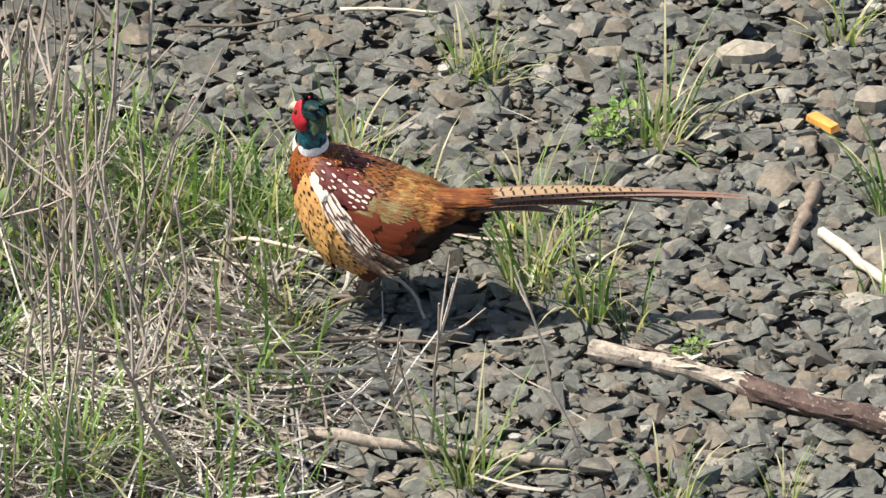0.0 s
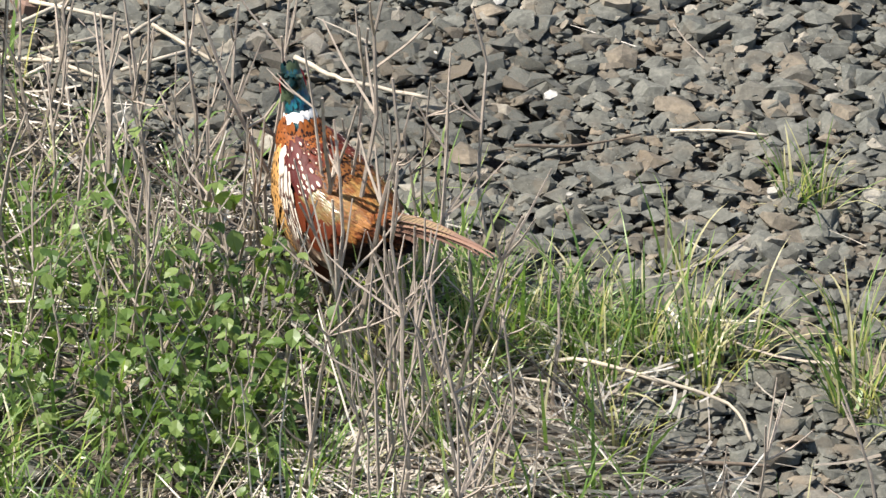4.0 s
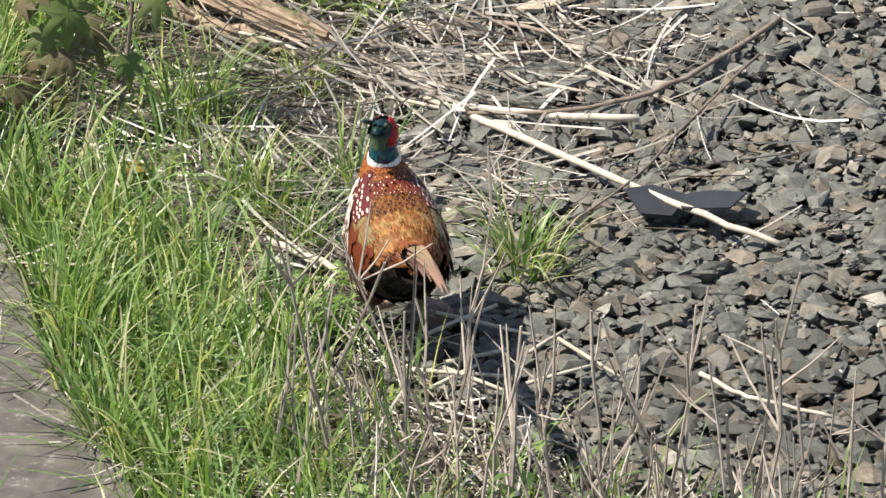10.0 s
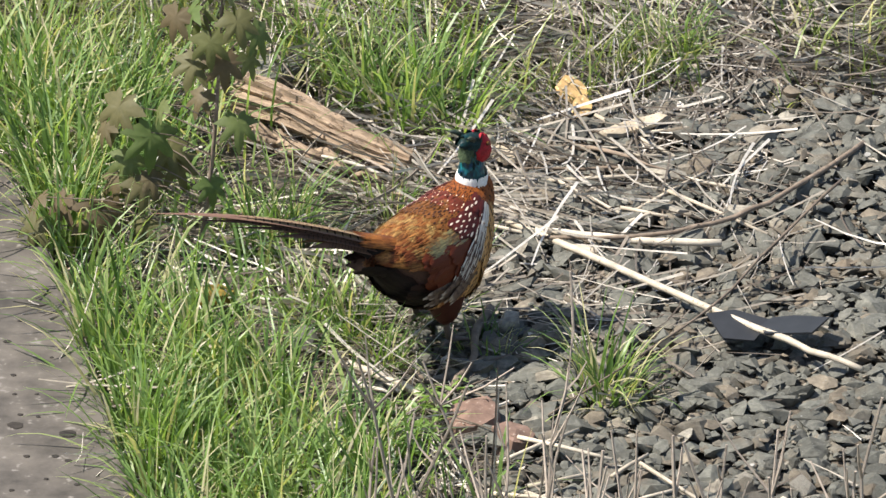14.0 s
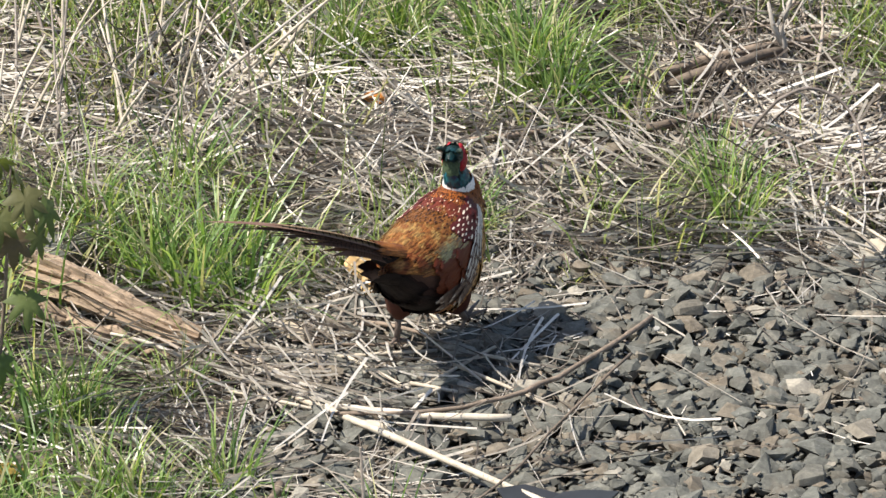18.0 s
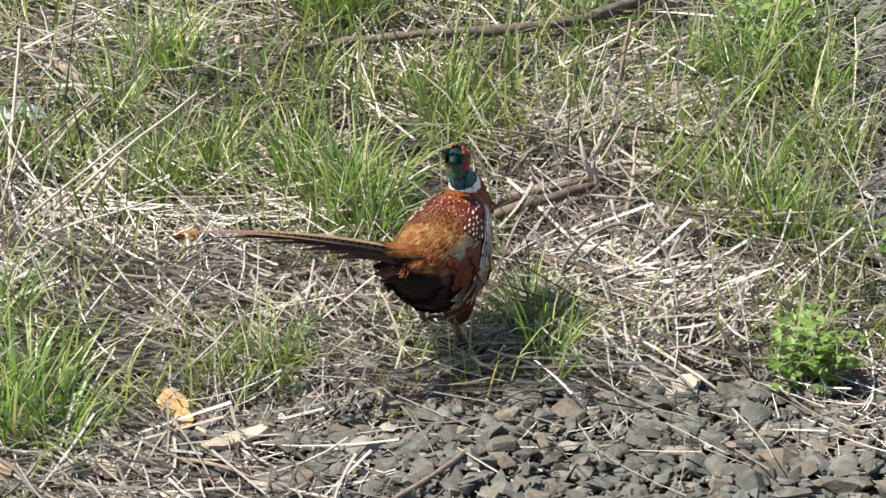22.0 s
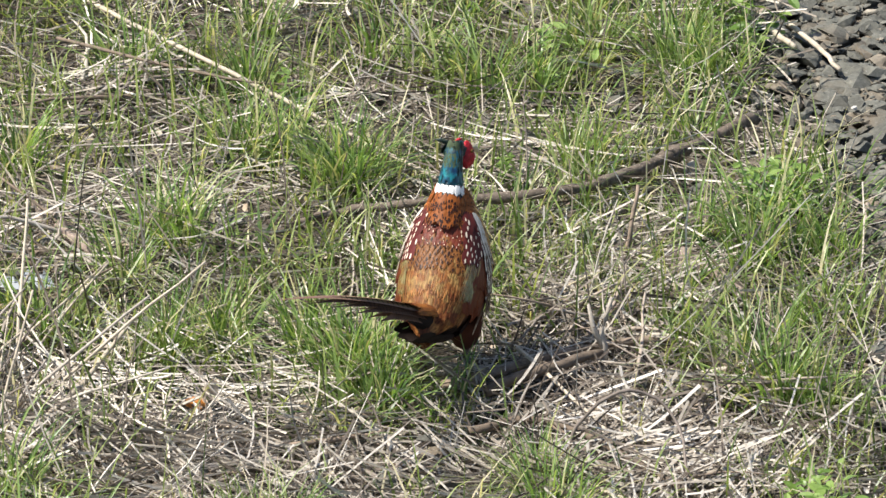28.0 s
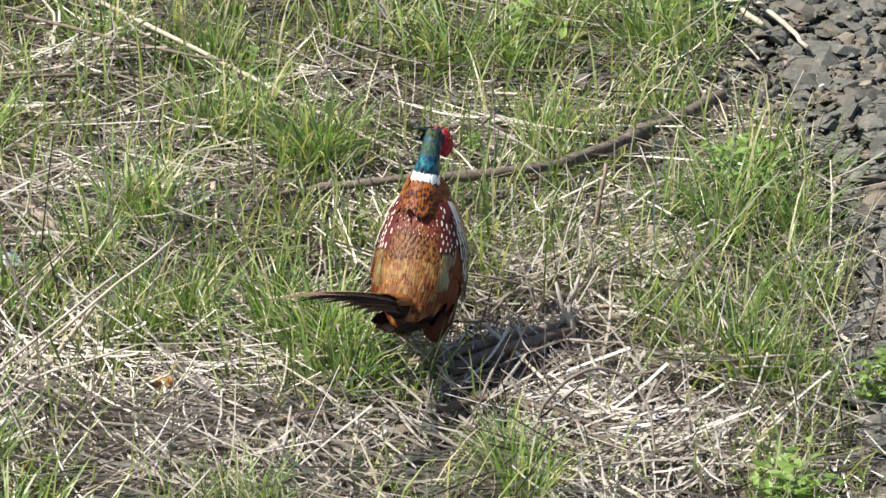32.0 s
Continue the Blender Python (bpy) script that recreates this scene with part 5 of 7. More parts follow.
# ---- the cock pheasant ----
def feather_mat(name, base, edge=None, edge_from=0.75, spot=None, spot_at=0.6, spot_size=0.2, shaft=None, gloss=0.55, sheen=None, vary=0.5, bars=None, spot_stretch=1.0, island=True, second=None, spot_share=1.0):
    """Plumage on feathers whose uv runs across (u, 0.5 at the shaft) and along (v, 1 at the tip)."""
    m, nt, bsdf = nodes_of(name)
    uv = nt.nodes.new("ShaderNodeUVMap")
    sep = nt.nodes.new("ShaderNodeSeparateXYZ")
    nt.links.new(uv.outputs[0], sep.inputs[0])
    u, v = maths(nt, "ABSOLUTE", maths(nt, "SUBTRACT", sep.outputs[0], 0.5)), sep.outputs[1]
    grain = noise_of(nt, 260, 3, 0.6)
    rnd = random_of(nt, island)
    col = mixed(nt, vary, base, ramp(nt, maths(nt, "ADD", maths(nt, "MULTIPLY", rnd, 0.6), maths(nt, "MULTIPLY", grain, 0.4)), [(0.1, (0.45, 0.42, 0.40) if vary < 0.8 else (0.25, 0.22, 0.20)), (0.9, (1.6, 1.6, 1.6) if vary < 0.8 else (2.1, 2.1, 2.0))]), "MULTIPLY")
    if second:
        col = mixed(nt, ramp(nt, noise_of(nt, second[1], 3, 0.6), [(0.42, (0, 0, 0)), (0.62, (1, 1, 1))]), col, mixed(nt, vary, second[0], ramp(nt, rnd, [(0, (0.5, 0.48, 0.45)), (1, (1.5, 1.5, 1.5))]), "MULTIPLY"))
    if bars:
        colour, count, amount = bars
        w = maths(nt, "SINE", maths(nt, "ADD", maths(nt, "MULTIPLY", v, count * 6.283), maths(nt, "MULTIPLY", u, -3.0)))
        col = mixed(nt, ramp(nt, maths(nt, "MULTIPLY_ADD", w, 0.5), [(amount, (0, 0, 0)), (amount + 0.12, (1, 1, 1))]), col, colour)
    if shaft:
        col = mixed(nt, ramp(nt, u, [(0.10, (1, 1, 1)), (0.20, (0, 0, 0))]), col, shaft)
    if spot:
        d = maths(nt, "SQRT", maths(nt, "ADD", maths(nt, "POWER", maths(nt, "MULTIPLY", maths(nt, "SUBTRACT", v, spot_at), 1.0 / spot_stretch), 2.0), maths(nt, "POWER", u, 2.0)))
        size = maths(nt, "MULTIPLY", spot_size, maths(nt, "ADD", 0.65, maths(nt, "MULTIPLY", maths(nt, "FRACT", maths(nt, "MULTIPLY", rnd, 17.0)), 0.7)))
        shape = ramp(nt, maths(nt, "DIVIDE", d, size), [(0.75, (1, 1, 1)), (1.0, (0, 0, 0))])
        col = mixed(nt, maths(nt, "MULTIPLY", shape, maths(nt, "LESS_THAN", maths(nt, "FRACT", maths(nt, "MULTIPLY", rnd, 7.0)), spot_share)), col, spot)
    if edge:
        out = maths(nt, "MAXIMUM", maths(nt, "MULTIPLY", u, 1.8), v)
        col = mixed(nt, ramp(nt, out, [(edge_from, (0, 0, 0)), (edge_from + 0.08, (1, 1, 1))]), col, edge)
    nt.links.new(col, bsdf.inputs["Base Color"])
    bsdf.inputs["Roughness"].default_value = gloss
    bsdf.inputs["Specular IOR Level"].default_value = 0.5 if gloss < 0.35 else 0.16
    if sheen:
        bsdf.inputs["Sheen Weight"].default_value = 0.06
        bsdf.inputs["Sheen Tint"].default_value = (*sheen, 1)
    bumped(nt, bsdf, grain, 0.5, 0.001)
    return m


def plain_mat(name, colour, rough=0.5, metal=0.0, grain=300.0, spec=0.5, second=None, bump=0.5):
    m, nt, bsdf = nodes_of(name)
    n = noise_of(nt, grain, 3)
    col = mixed(nt, 0.6, colour, ramp(nt, n, [(0.3, (0.6, 0.6, 0.6)), (0.7, (1.4, 1.4, 1.4))]), "MULTIPLY")
    if second:
        col = mixed(nt, ramp(nt, noise_of(nt, grain * 0.12, 2), [(0.42, (0, 0, 0)), (0.58, (1, 1, 1))]), col, second)
    nt.links.new(col, bsdf.inputs["Base Color"])
    bsdf.inputs["Roughness"].default_value, bsdf.inputs["Metallic"].default_value = rough, metal
    bsdf.inputs["Specular IOR Level"].default_value = spec
    bumped(nt, bsdf, n, bump, 0.001)
    return m


F_MANTLE = feather_mat("orange mantle feathers", (0.210, 0.062, 0.013), (0.070, 0.018, 0.008), 0.90, gloss=0.5, vary=0.4, spot=(0.016, 0.007, 0.006), spot_at=0.84, spot_size=0.20)
F_CHEST = feather_mat("purple copper breast feathers", (0.115, 0.022, 0.014), (0.030, 0.008, 0.012), 0.84, gloss=0.4)
F_SCAP = feather_mat("maroon feathers with cream drops", (0.075, 0.014, 0.012), (0.040, 0.010, 0.009), 0.93, (0.66, 0.56, 0.44), 0.74, 0.120, gloss=0.5, spot_stretch=1.55, island=False, spot_share=0.86, vary=0.5)
F_SCAP2 = feather_mat("maroon feathers with small cream ticks", (0.105, 0.022, 0.012), (0.035, 0.010, 0.008), 0.88, (0.62, 0.50, 0.36), 0.77, 0.090, gloss=0.5, spot_stretch=1.6, island=False, spot_share=0.62, vary=0.5)
F_BACK = feather_mat("scalloped gold and black back feathers", (0.150, 0.058, 0.016), (0.095, 0.034, 0.012), 0.93, (0.020, 0.008, 0.006), 0.74, 0.23, gloss=0.45, island=False, spot_share=0.85)
F_RUMP = feather_mat("hairy golden copper rump feathers", (0.095, 0.027, 0.009), gloss=0.48, vary=0.9, second=((0.27, 0.118, 0.034), 34))
F_RUMP2 = feather_mat("olive gold rump feathers", (0.125, 0.046, 0.013), gloss=0.5, vary=0.9, second=((0.25, 0.150, 0.050), 45))
F_SHEEN = feather_mat("green glossed gold feathers", (0.165, 0.085, 0.024), gloss=0.26, vary=0.6, second=((0.175, 0.150, 0.060), 40))
F_COVERT = feather_mat("rufous tail coverts", (0.125, 0.038, 0.012), gloss=0.5, vary=0.75, second=((0.26, 0.095, 0.022), 28))
F_MAROON = feather_mat("maroon wing feathers", (0.105, 0.023, 0.009), gloss=0.42, vary=0.25, island=False)
F_WHITE = feather_mat("white wing coverts", (0.62, 0.57, 0.50), (0.30, 0.23, 0.17), 0.86, gloss=0.55, vary=0.35, island=False, shaft=(0.45, 0.38, 0.31))
F_STREAK = feather_mat("brown and white streaked coverts", (0.52, 0.46, 0.38), (0.085, 0.045, 0.034), 0.82, shaft=(0.075, 0.035, 0.028), gloss=0.5, vary=0.35, island=False)
F_FLANK = feather_mat("golden buff flank feathers with black tips", (0.45, 0.245, 0.085), (0.37, 0.165, 0.050), 0.94, (0.018, 0.010, 0.010), 0.79, 0.165, gloss=0.45, island=False, spot_share=0.9, vary=0.4)
F_BUFF = feather_mat("plain buff lower flank feathers", (0.30, 0.120, 0.040), (0.50, 0.27, 0.115), 0.80, gloss=0.5, vary=0.5)
F_BELLY = feather_mat("dark brown belly feathers", (0.024, 0.011, 0.008), gloss=0.7, vary=0.6)
F_VENT = feather_mat("black brown vent feathers", (0.016, 0.010, 0.008), gloss=0.8, vary=0.6)
F_FLIGHT = feather_mat("buff edged flight feathers", (0.13, 0.085, 0.060), (0.36, 0.28, 0.21), 0.84, gloss=0.5, bars=((0.085, 0.055, 0.042), 6, 0.62), vary=0.4, island=False)
F_TAIL = feather_mat("barred buff tail feathers", (0.275, 0.190, 0.105), (0.215, 0.125, 0.088), 0.58, gloss=0.55, bars=((0.026, 0.015, 0.010), 30, 0.84), vary=0.3)
# outer feathers: brown, darkened further for the tail's shaded side and underside
F_TAIL_SHADE = feather_mat("shade darkened brown outer tail feathers", (0.085, 0.046, 0.031), (0.125, 0.070, 0.050), 0.70, gloss=0.75, bars=((0.035, 0.021, 0.015), 26, 0.84), vary=0.4)
F_THIGH = feather_mat("dark rufous thigh feathers", (0.055, 0.017, 0.010), gloss=0.6, vary=0.6)
F_TEAL = feather_mat("glossy blue green neck feathers", (0.006, 0.105, 0.125), (0.004, 0.040, 0.055), 0.80, gloss=0.30, vary=0.8, second=((0.004, 0.028, 0.075), 60))
F_NAPE = feather_mat("olive green nape feathers", (0.060, 0.082, 0.044), (0.030, 0.050, 0.030), 0.84, gloss=0.45, vary=0.6)
F_HEAD = feather_mat("black green head feathers", (0.010, 0.020, 0.019), gloss=0.38, vary=0.6, second=((0.006, 0.030, 0.034), 70))
B_UNDER = plain_mat("dark under plumage", (0.075, 0.030, 0.016), 0.8)
B_GREEN = plain_mat("green black head plumage", (0.012, 0.024, 0.020), 0.55, 0.0, 500, 0.35, (0.045, 0.060, 0.034), 1.0)
B_TEAL = plain_mat("blue green neck plumage", (0.006, 0.070, 0.085), 0.5, 0.0, 450, 0.5, (0.006, 0.028, 0.042), 1.0)
B_RED = plain_mat("scarlet wattle skin", (0.40, 0.008, 0.018), 0.6, 0.0, 700, 0.4, (0.26, 0.005, 0.012), 1.0)
B_COLLAR = plain_mat("white collar feathers", (0.78, 0.76, 0.72), 0.7, 0.0, 400)
B_BEAK = plain_mat("pale horn beak", (0.36, 0.31, 0.21), 0.4, 0.0, 200)
B_LEG = plain_mat("grey brown scaled leg", (0.13, 0.095, 0.075), 0.55, 0.0, 600, 0.4, None, 1.0)
B_EYE = plain_mat("dark amber eye", (0.10, 0.04, 0.008), 0.08, 0.0, 50)

# body profile: along the back, centre height, half width, half height
PROFILE = [(-0.180, 0.062, 0.014, 0.014), (-0.162, 0.044, 0.042, 0.040), (-0.122, 0.018, 0.075, 0.070), (-0.07, 0.002, 0.093, 0.089), (-0.01, -0.005, 0.098, 0.096),
           (0.05, -0.004, 0.091, 0.093), (0.095, 0.012, 0.074, 0.080), (0.130, 0.034, 0.053, 0.058), (0.152, 0.060, 0.039, 0.041), (0.165, 0.084, 0.029, 0.028)]
PROFILE = [(y, c - 0.008 * (1 - abs(y) / 0.18), w * 0.96, h * 1.12) for y, c, w, h in PROFILE]
P_Y = [p[0] for p in PROFILE]


def skin(y, a, lift=0.0):
    """A point of the body and its normal: y along the back, a degrees from the ridge (positive to the bird's right)."""
    def at(yy, aa):
        c, w, h = (np.interp(yy, P_Y, [p[k] for p in PROFILE]) for k in (1, 2, 3))
        s, q = math.sin(radians(aa)), math.cos(radians(aa))
        return Vector((w * math.copysign(abs(s) ** 0.9, s), yy, c + h * math.copysign(abs(q) ** 0.9, q)))
    p = at(y, a)
    du, dv = at(y + 0.004, a) - at(y - 0.004, a), at(y, a + 2) - at(y, a - 2)
    n = du.cross(dv).normalized()
    if n.dot(p - Vector((0, y, float(np.interp(y, P_Y, [q[1] for q in PROFILE]))))) < 0:
        n = -n
    return p + n * lift, n, du.normalized()


def feather(root, along, normal, length, width, lift, droop, pointed=0.25):
    """One cambered feather: 12 vertices, 6 faces and their uv."""
    across = along.cross(normal).normalized()
    verts, uvs = [], []
    for v, w in ((0, 0.45), (0.4, 1.0), (0.78, 0.85), (1, pointed)):
        mid = root + along * (length * v) + normal * (lift * v - droop * v * v)
        for u in (-1, 0, 1):
            verts.append(mid + across * (u * w * width * 0.5) + normal * (0.10 * width * (1 - abs(u))))
            uvs.append((0.5 + 0.5 * u * w, v))
    faces = [(r * 3 + c, r * 3 + c + 1, r * 3 + c + 4, r * 3 + c + 3) for r in range(3) for c in range(2)]
    return verts, faces, uvs


def coat(name, material, y0, y1, a0, a1, rows, cols, length, width, parent, label, lift=0.004, droop=0.003, seed=1, jitter=0.5, sweep=0.0, pointed=0.25, proud=0.001, single=False):
    """Rows of overlapping feathers over a stretch of the body, between the angles a0 and a1 (each at y0 and at y1): one mesh of fine plumage, or each feather for itself."""
    r = random.Random(seed)
    verts, faces, uvs = [], [], []
    if single:
        v, f, q = feather(Vector(), Vector((0, -1, 0)), Vector((0, 0, 1)), length, width, lift, droop, pointed)
        shared = mesh_of(name, v, f, material, True, q)
    for i in range(rows):
        at = i / max(rows - 1, 1)
        y = y0 + (y1 - y0) * at
        lo, hi = (q[0] + (q[1] - q[0]) * at for q in (a0, a1))
        for j in range(cols):
            for side in (1, -1):
                a = lo + (hi - lo) * ((j + 0.5 * (i % 2)) / max(cols - 1, 1)) + r.uniform(-1, 1) * jitter * (hi - lo) / max(cols, 1) * 0.5
                p, n, d = skin(y + r.uniform(-0.5, 0.5) * jitter * abs(y1 - y0) / rows, a * side, proud + 0.0015 * r.random())
                back = (-d + Vector((0, 0, -sweep)) + Vector((r.gauss(0, 0.08), 0, r.gauss(0, 0.08))))
                back = (back - n * back.dot(n)).normalized()
                size = r.uniform(0.85, 1.15)
                if single:
                    m = Matrix((n.cross(back).normalized(), -back, n)).transposed().to_4x4()
                    m.translation = p
                    part(name, shared, parent, "", m @ Matrix.Diagonal((size, size, 1, 1)))
                    continue
                v, f, q = feather(p, back, n, length * size, width * r.uniform(0.85, 1.15), lift, droop, pointed)
                k = len(verts)
                verts += v
                uvs += q
                faces += [tuple(x + k for x in g) for g in f]
    if not single:
        return tagged(part(name, mesh_of(name, verts, faces, material, True, uvs), parent, label), "", "", "", "stuff")


bird = tagged(new("pheasant"), "cock pheasant with copper plumage, white collar and red wattles", "bird")
sec = [[Vector((w * math.sin(2 * math.pi * k / 24), y, c + h * math.cos(2 * math.pi * k / 24))) for k in range(24)] for y, c, w, h in PROFILE]
bv = [p for s in sec for p in s]
bf = [(i * 24 + k, i * 24 + (k + 1) % 24, (i + 1) * 24 + (k + 1) % 24, (i + 1) * 24 + k) for i in range(len(sec) - 1) for k in range(24)]
bf += [tuple(range(24))[::-1], tuple(range((len(sec) - 1) * 24, len(sec) * 24))]
body = part("body", mesh_of("body", bv, bf, B_UNDER, True), bird, "rounded body under the plumage")
body.scale = (0.83, 0.83, 0.83)
coat("belly_feathers", F_BELLY, -0.165, 0.06, (100, 130), (180, 180), 15, 12, 0.040, 0.024, body, "dark brown belly and vent feathers", seed=1)
coat("breast_feathers", F_CHEST, 0.095, 0.160, (46, 50), (180, 180), 9, 14, 0.028, 0.019, body, "purple copper breast feathers", seed=3, proud=0.003)
coat("lower_flank_feathers", F_BUFF, -0.045, 0.085, (112, 122), (150, 160), 11, 8, 0.036, 0.024, body, "plain buff feathers with pale edges low on the flank", seed=14, proud=0.005, sweep=0.25)
coat("flank_feather", F_FLANK, -0.025, 0.132, (92, 56), (140, 148), 13, 11, 0.030, 0.0170, body, "", seed=2, sweep=0.30, lift=0.004, proud=0.0085, single=True, jitter=0.4)
coat("rump_feathers", F_RUMP, -0.178, -0.010, (0, 0), (74, 72), 40, 28, 0.044, 0.0046, body, "hairy golden copper rump feathers", seed=4, lift=0.011, droop=0.008, jitter=1.4, pointed=0.05, proud=0.003)
coat("lower_back_feathers", F_RUMP2, -0.100, 0.016, (0, 0), (58, 50), 22, 22, 0.036, 0.0042, body, "olive gold feathers on the lower back", seed=5, lift=0.007, droop=0.006, jitter=1.4, pointed=0.05, proud=0.006)
coat("wing_feather", F_MAROON, -0.072, 0.018, (58, 54), (94, 80), 6, 5, 0.052, 0.030, body, "", seed=6, lift=0.002, droop=0.003, proud=0.008, sweep=0.14, jitter=0.25, single=True)
coat("glossed_feathers", F_SHEEN, -0.075, 0.012, (44, 40), (62, 60), 16, 12, 0.032, 0.0040, body, "gold feathers with a faint green gloss above the wing", seed=15, lift=0.004, droop=0.004, jitter=1.6, pointed=0.05, proud=0.0095)
coat("flight_feather", F_FLIGHT, -0.040, 0.020, (96, 86), (108, 100), 5, 3, 0.095, 0.014, body, "", seed=7, lift=0.003, droop=0.008, proud=0.011, sweep=0.20, jitter=0.3, single=True)
coat("vent_feathers", F_VENT, -0.178, -0.085, (98, 124), (180, 180), 16, 16, 0.045, 0.010, body, "loose black brown feathers under the tail", seed=16, lift=0.005, droop=0.006, jitter=1.2, proud=0.004, pointed=0.1)
coat("back_feather", F_BACK, -0.022, 0.046, (0, 0), (40, 44), 8, 8, 0.021, 0.0105, body, "", seed=9, lift=0.005, proud=0.008, single=True)
coat("shoulder_feather", F_SCAP2, 0.034, 0.092, (0, 0), (40, 62), 8, 7, 0.021, 0.0120, body, "", seed=13, lift=0.004, proud=0.0088, jitter=0.7, single=True)
coat("scapular_feather", F_SCAP, 0.018, 0.108, (34, 28), (52, 56), 7, 4, 0.034, 0.0180, body, "", seed=10, lift=0.004, proud=0.0105, sweep=0.10, jitter=0.4, single=True)
coat("mantle_feathers", F_MANTLE, 0.080, 0.166, (0, 0), (22, 92), 20, 17, 0.017, 0.0082, body, "orange mantle feathers with black tips", seed=11, lift=0.004, proud=0.009)
coat("neck_base_feathers", F_MANTLE, 0.148, 0.166, (82, 82), (180, 180), 4, 9, 0.022, 0.014, body, "coppery feathers round the neck's base", seed=12, lift=0.003, proud=0.004)


def streak_band(name, material, spots, length, width, seed):
    """Long wing coverts that run slanting down and back from the shoulder; spots: (y, angle) of each root."""
    r = random.Random(seed)
    v, f, q = feather(Vector(), Vector((0, -1, 0)), Vector((0, 0, 1)), length, width, 0.003, 0.004, 0.35)
    shared = mesh_of(name, v, f, material, True, q)
    for y, a in spots:
        for side in (1, -1):
            p, n, d = skin(y, a * side, 0.0125 + 0.0015 * r.random())
            back = skin(y - 0.050, (a + 15 + r.gauss(0, 2)) * side, 0.0125)[0] - p
            back = (back - n * back.dot(n)).normalized()
            m = Matrix((n.cross(back).normalized(), -back, n)).transposed().to_4x4()
            m.translation = p
            part(name, shared, body, "", m @ Matrix.Diagonal((r.uniform(0.85, 1.15), r.uniform(0.85, 1.15), 1, 1)))


streak_band("streaked_covert_feather", F_STREAK, [(0.074 - 0.013 * k + 0.004 * j, 54 + 3.6 * k + 6.2 * j) for k in range(8) for j in range(3)], 0.056, 0.0115, 18)
streak_band("white_covert_feather", F_WHITE, [(0.112 - 0.012 * k, 50 + 3.0 * k + 5.5 * j) for k in range(5) for j in range(2)], 0.044, 0.0130, 8)


def lathe(rings, sides=18, squash=1.0):
    """A body of rings along +z: (z, radius, shift forward)."""
    verts = [(r * math.sin(2 * math.pi * k / sides), s + r * squash * math.cos(2 * math.pi * k / sides), z) for z, r, s in rings for k in range(sides)]
    n = len(rings)
    faces = [(i * sides + k, i * sides + (k + 1) % sides, (i + 1) * sides + (k + 1) % sides, (i + 1) * sides + k) for i in range(n - 1) for k in range(sides)]
    faces += [tuple(range(sides))[::-1], tuple(range((n - 1) * sides, n * sides))]
    return verts, faces


def ellipsoid(centre, radii, squeeze=0.0, u=16, v=10):
    verts, faces = [], []
    for j in range(v + 1):
        t = math.pi * j / v
        for k in range(u):
            w = 2 * math.pi * k / u
            verts.append((centre[0] + radii[0] * math.sin(t) * math.cos(w), centre[1] + radii[1] * math.sin(t) * math.sin(w) * (1 - squeeze * math.cos(t)), centre[2] + radii[2] * math.cos(t)))
    faces = [(j * u + k, j * u + (k + 1) % u, (j + 1) * u + (k + 1) % u, (j + 1) * u + k) for j in range(v) for k in range(u)]
    return verts, faces


# neck, from the body up along +z to the head
neck = part("neck", mesh_of("neck", *lathe([(-0.02, 0.033, 0), (0.005, 0.0285, 0), (0.025, 0.0245, 0.001), (0.048, 0.0205, 0.001), (0.070, 0.0170, -0.001), (0.088, 0.0158, -0.003), (0.104, 0.013, -0.003)]), B_TEAL, True), bird, "glossy blue green neck")


def ruffle(name, material, count, z0, z1, w0, w1, length, width, parent, label, seed):
    """Small feathers round the neck, pointing down; w: degrees round it, 0 at the throat, 180 at the nape."""
    r = random.Random(seed)
    verts, faces, uvs = [], [], []
    for k in range(count):
        z, w = z0 + (z1 - z0) * (k + r.random()) / count, radians(r.uniform(w0, w1) * r.choice((-1, 1)))
        rad = float(np.interp(z, [-0.045, -0.02, 0.005, 0.025, 0.048, 0.070, 0.088, 0.104], [0.040, 0.034, 0.0295, 0.0255, 0.0213, 0.0178, 0.0166, 0.0145]))
        n = Vector((math.sin(w), math.cos(w), 0.25)).normalized()
        flare = 0.32 if z < 0.02 else 0.06
        v, f, q = feather(Vector((rad * math.sin(w), rad * math.cos(w) - 0.001, z)), Vector((flare * math.sin(w), flare * math.cos(w), -1)).normalized(), n, length * r.uniform(0.8, 1.2), width * r.uniform(0.8, 1.2), 0.0015, 0.001, 0.3)
        k0 = len(verts)
        verts += v
        uvs += q
        faces += [tuple(i + k0 for i in g) for g in f]
    return tagged(part(name, mesh_of(name, verts, faces, material, True, uvs), parent, label), "", "", "", "stuff")


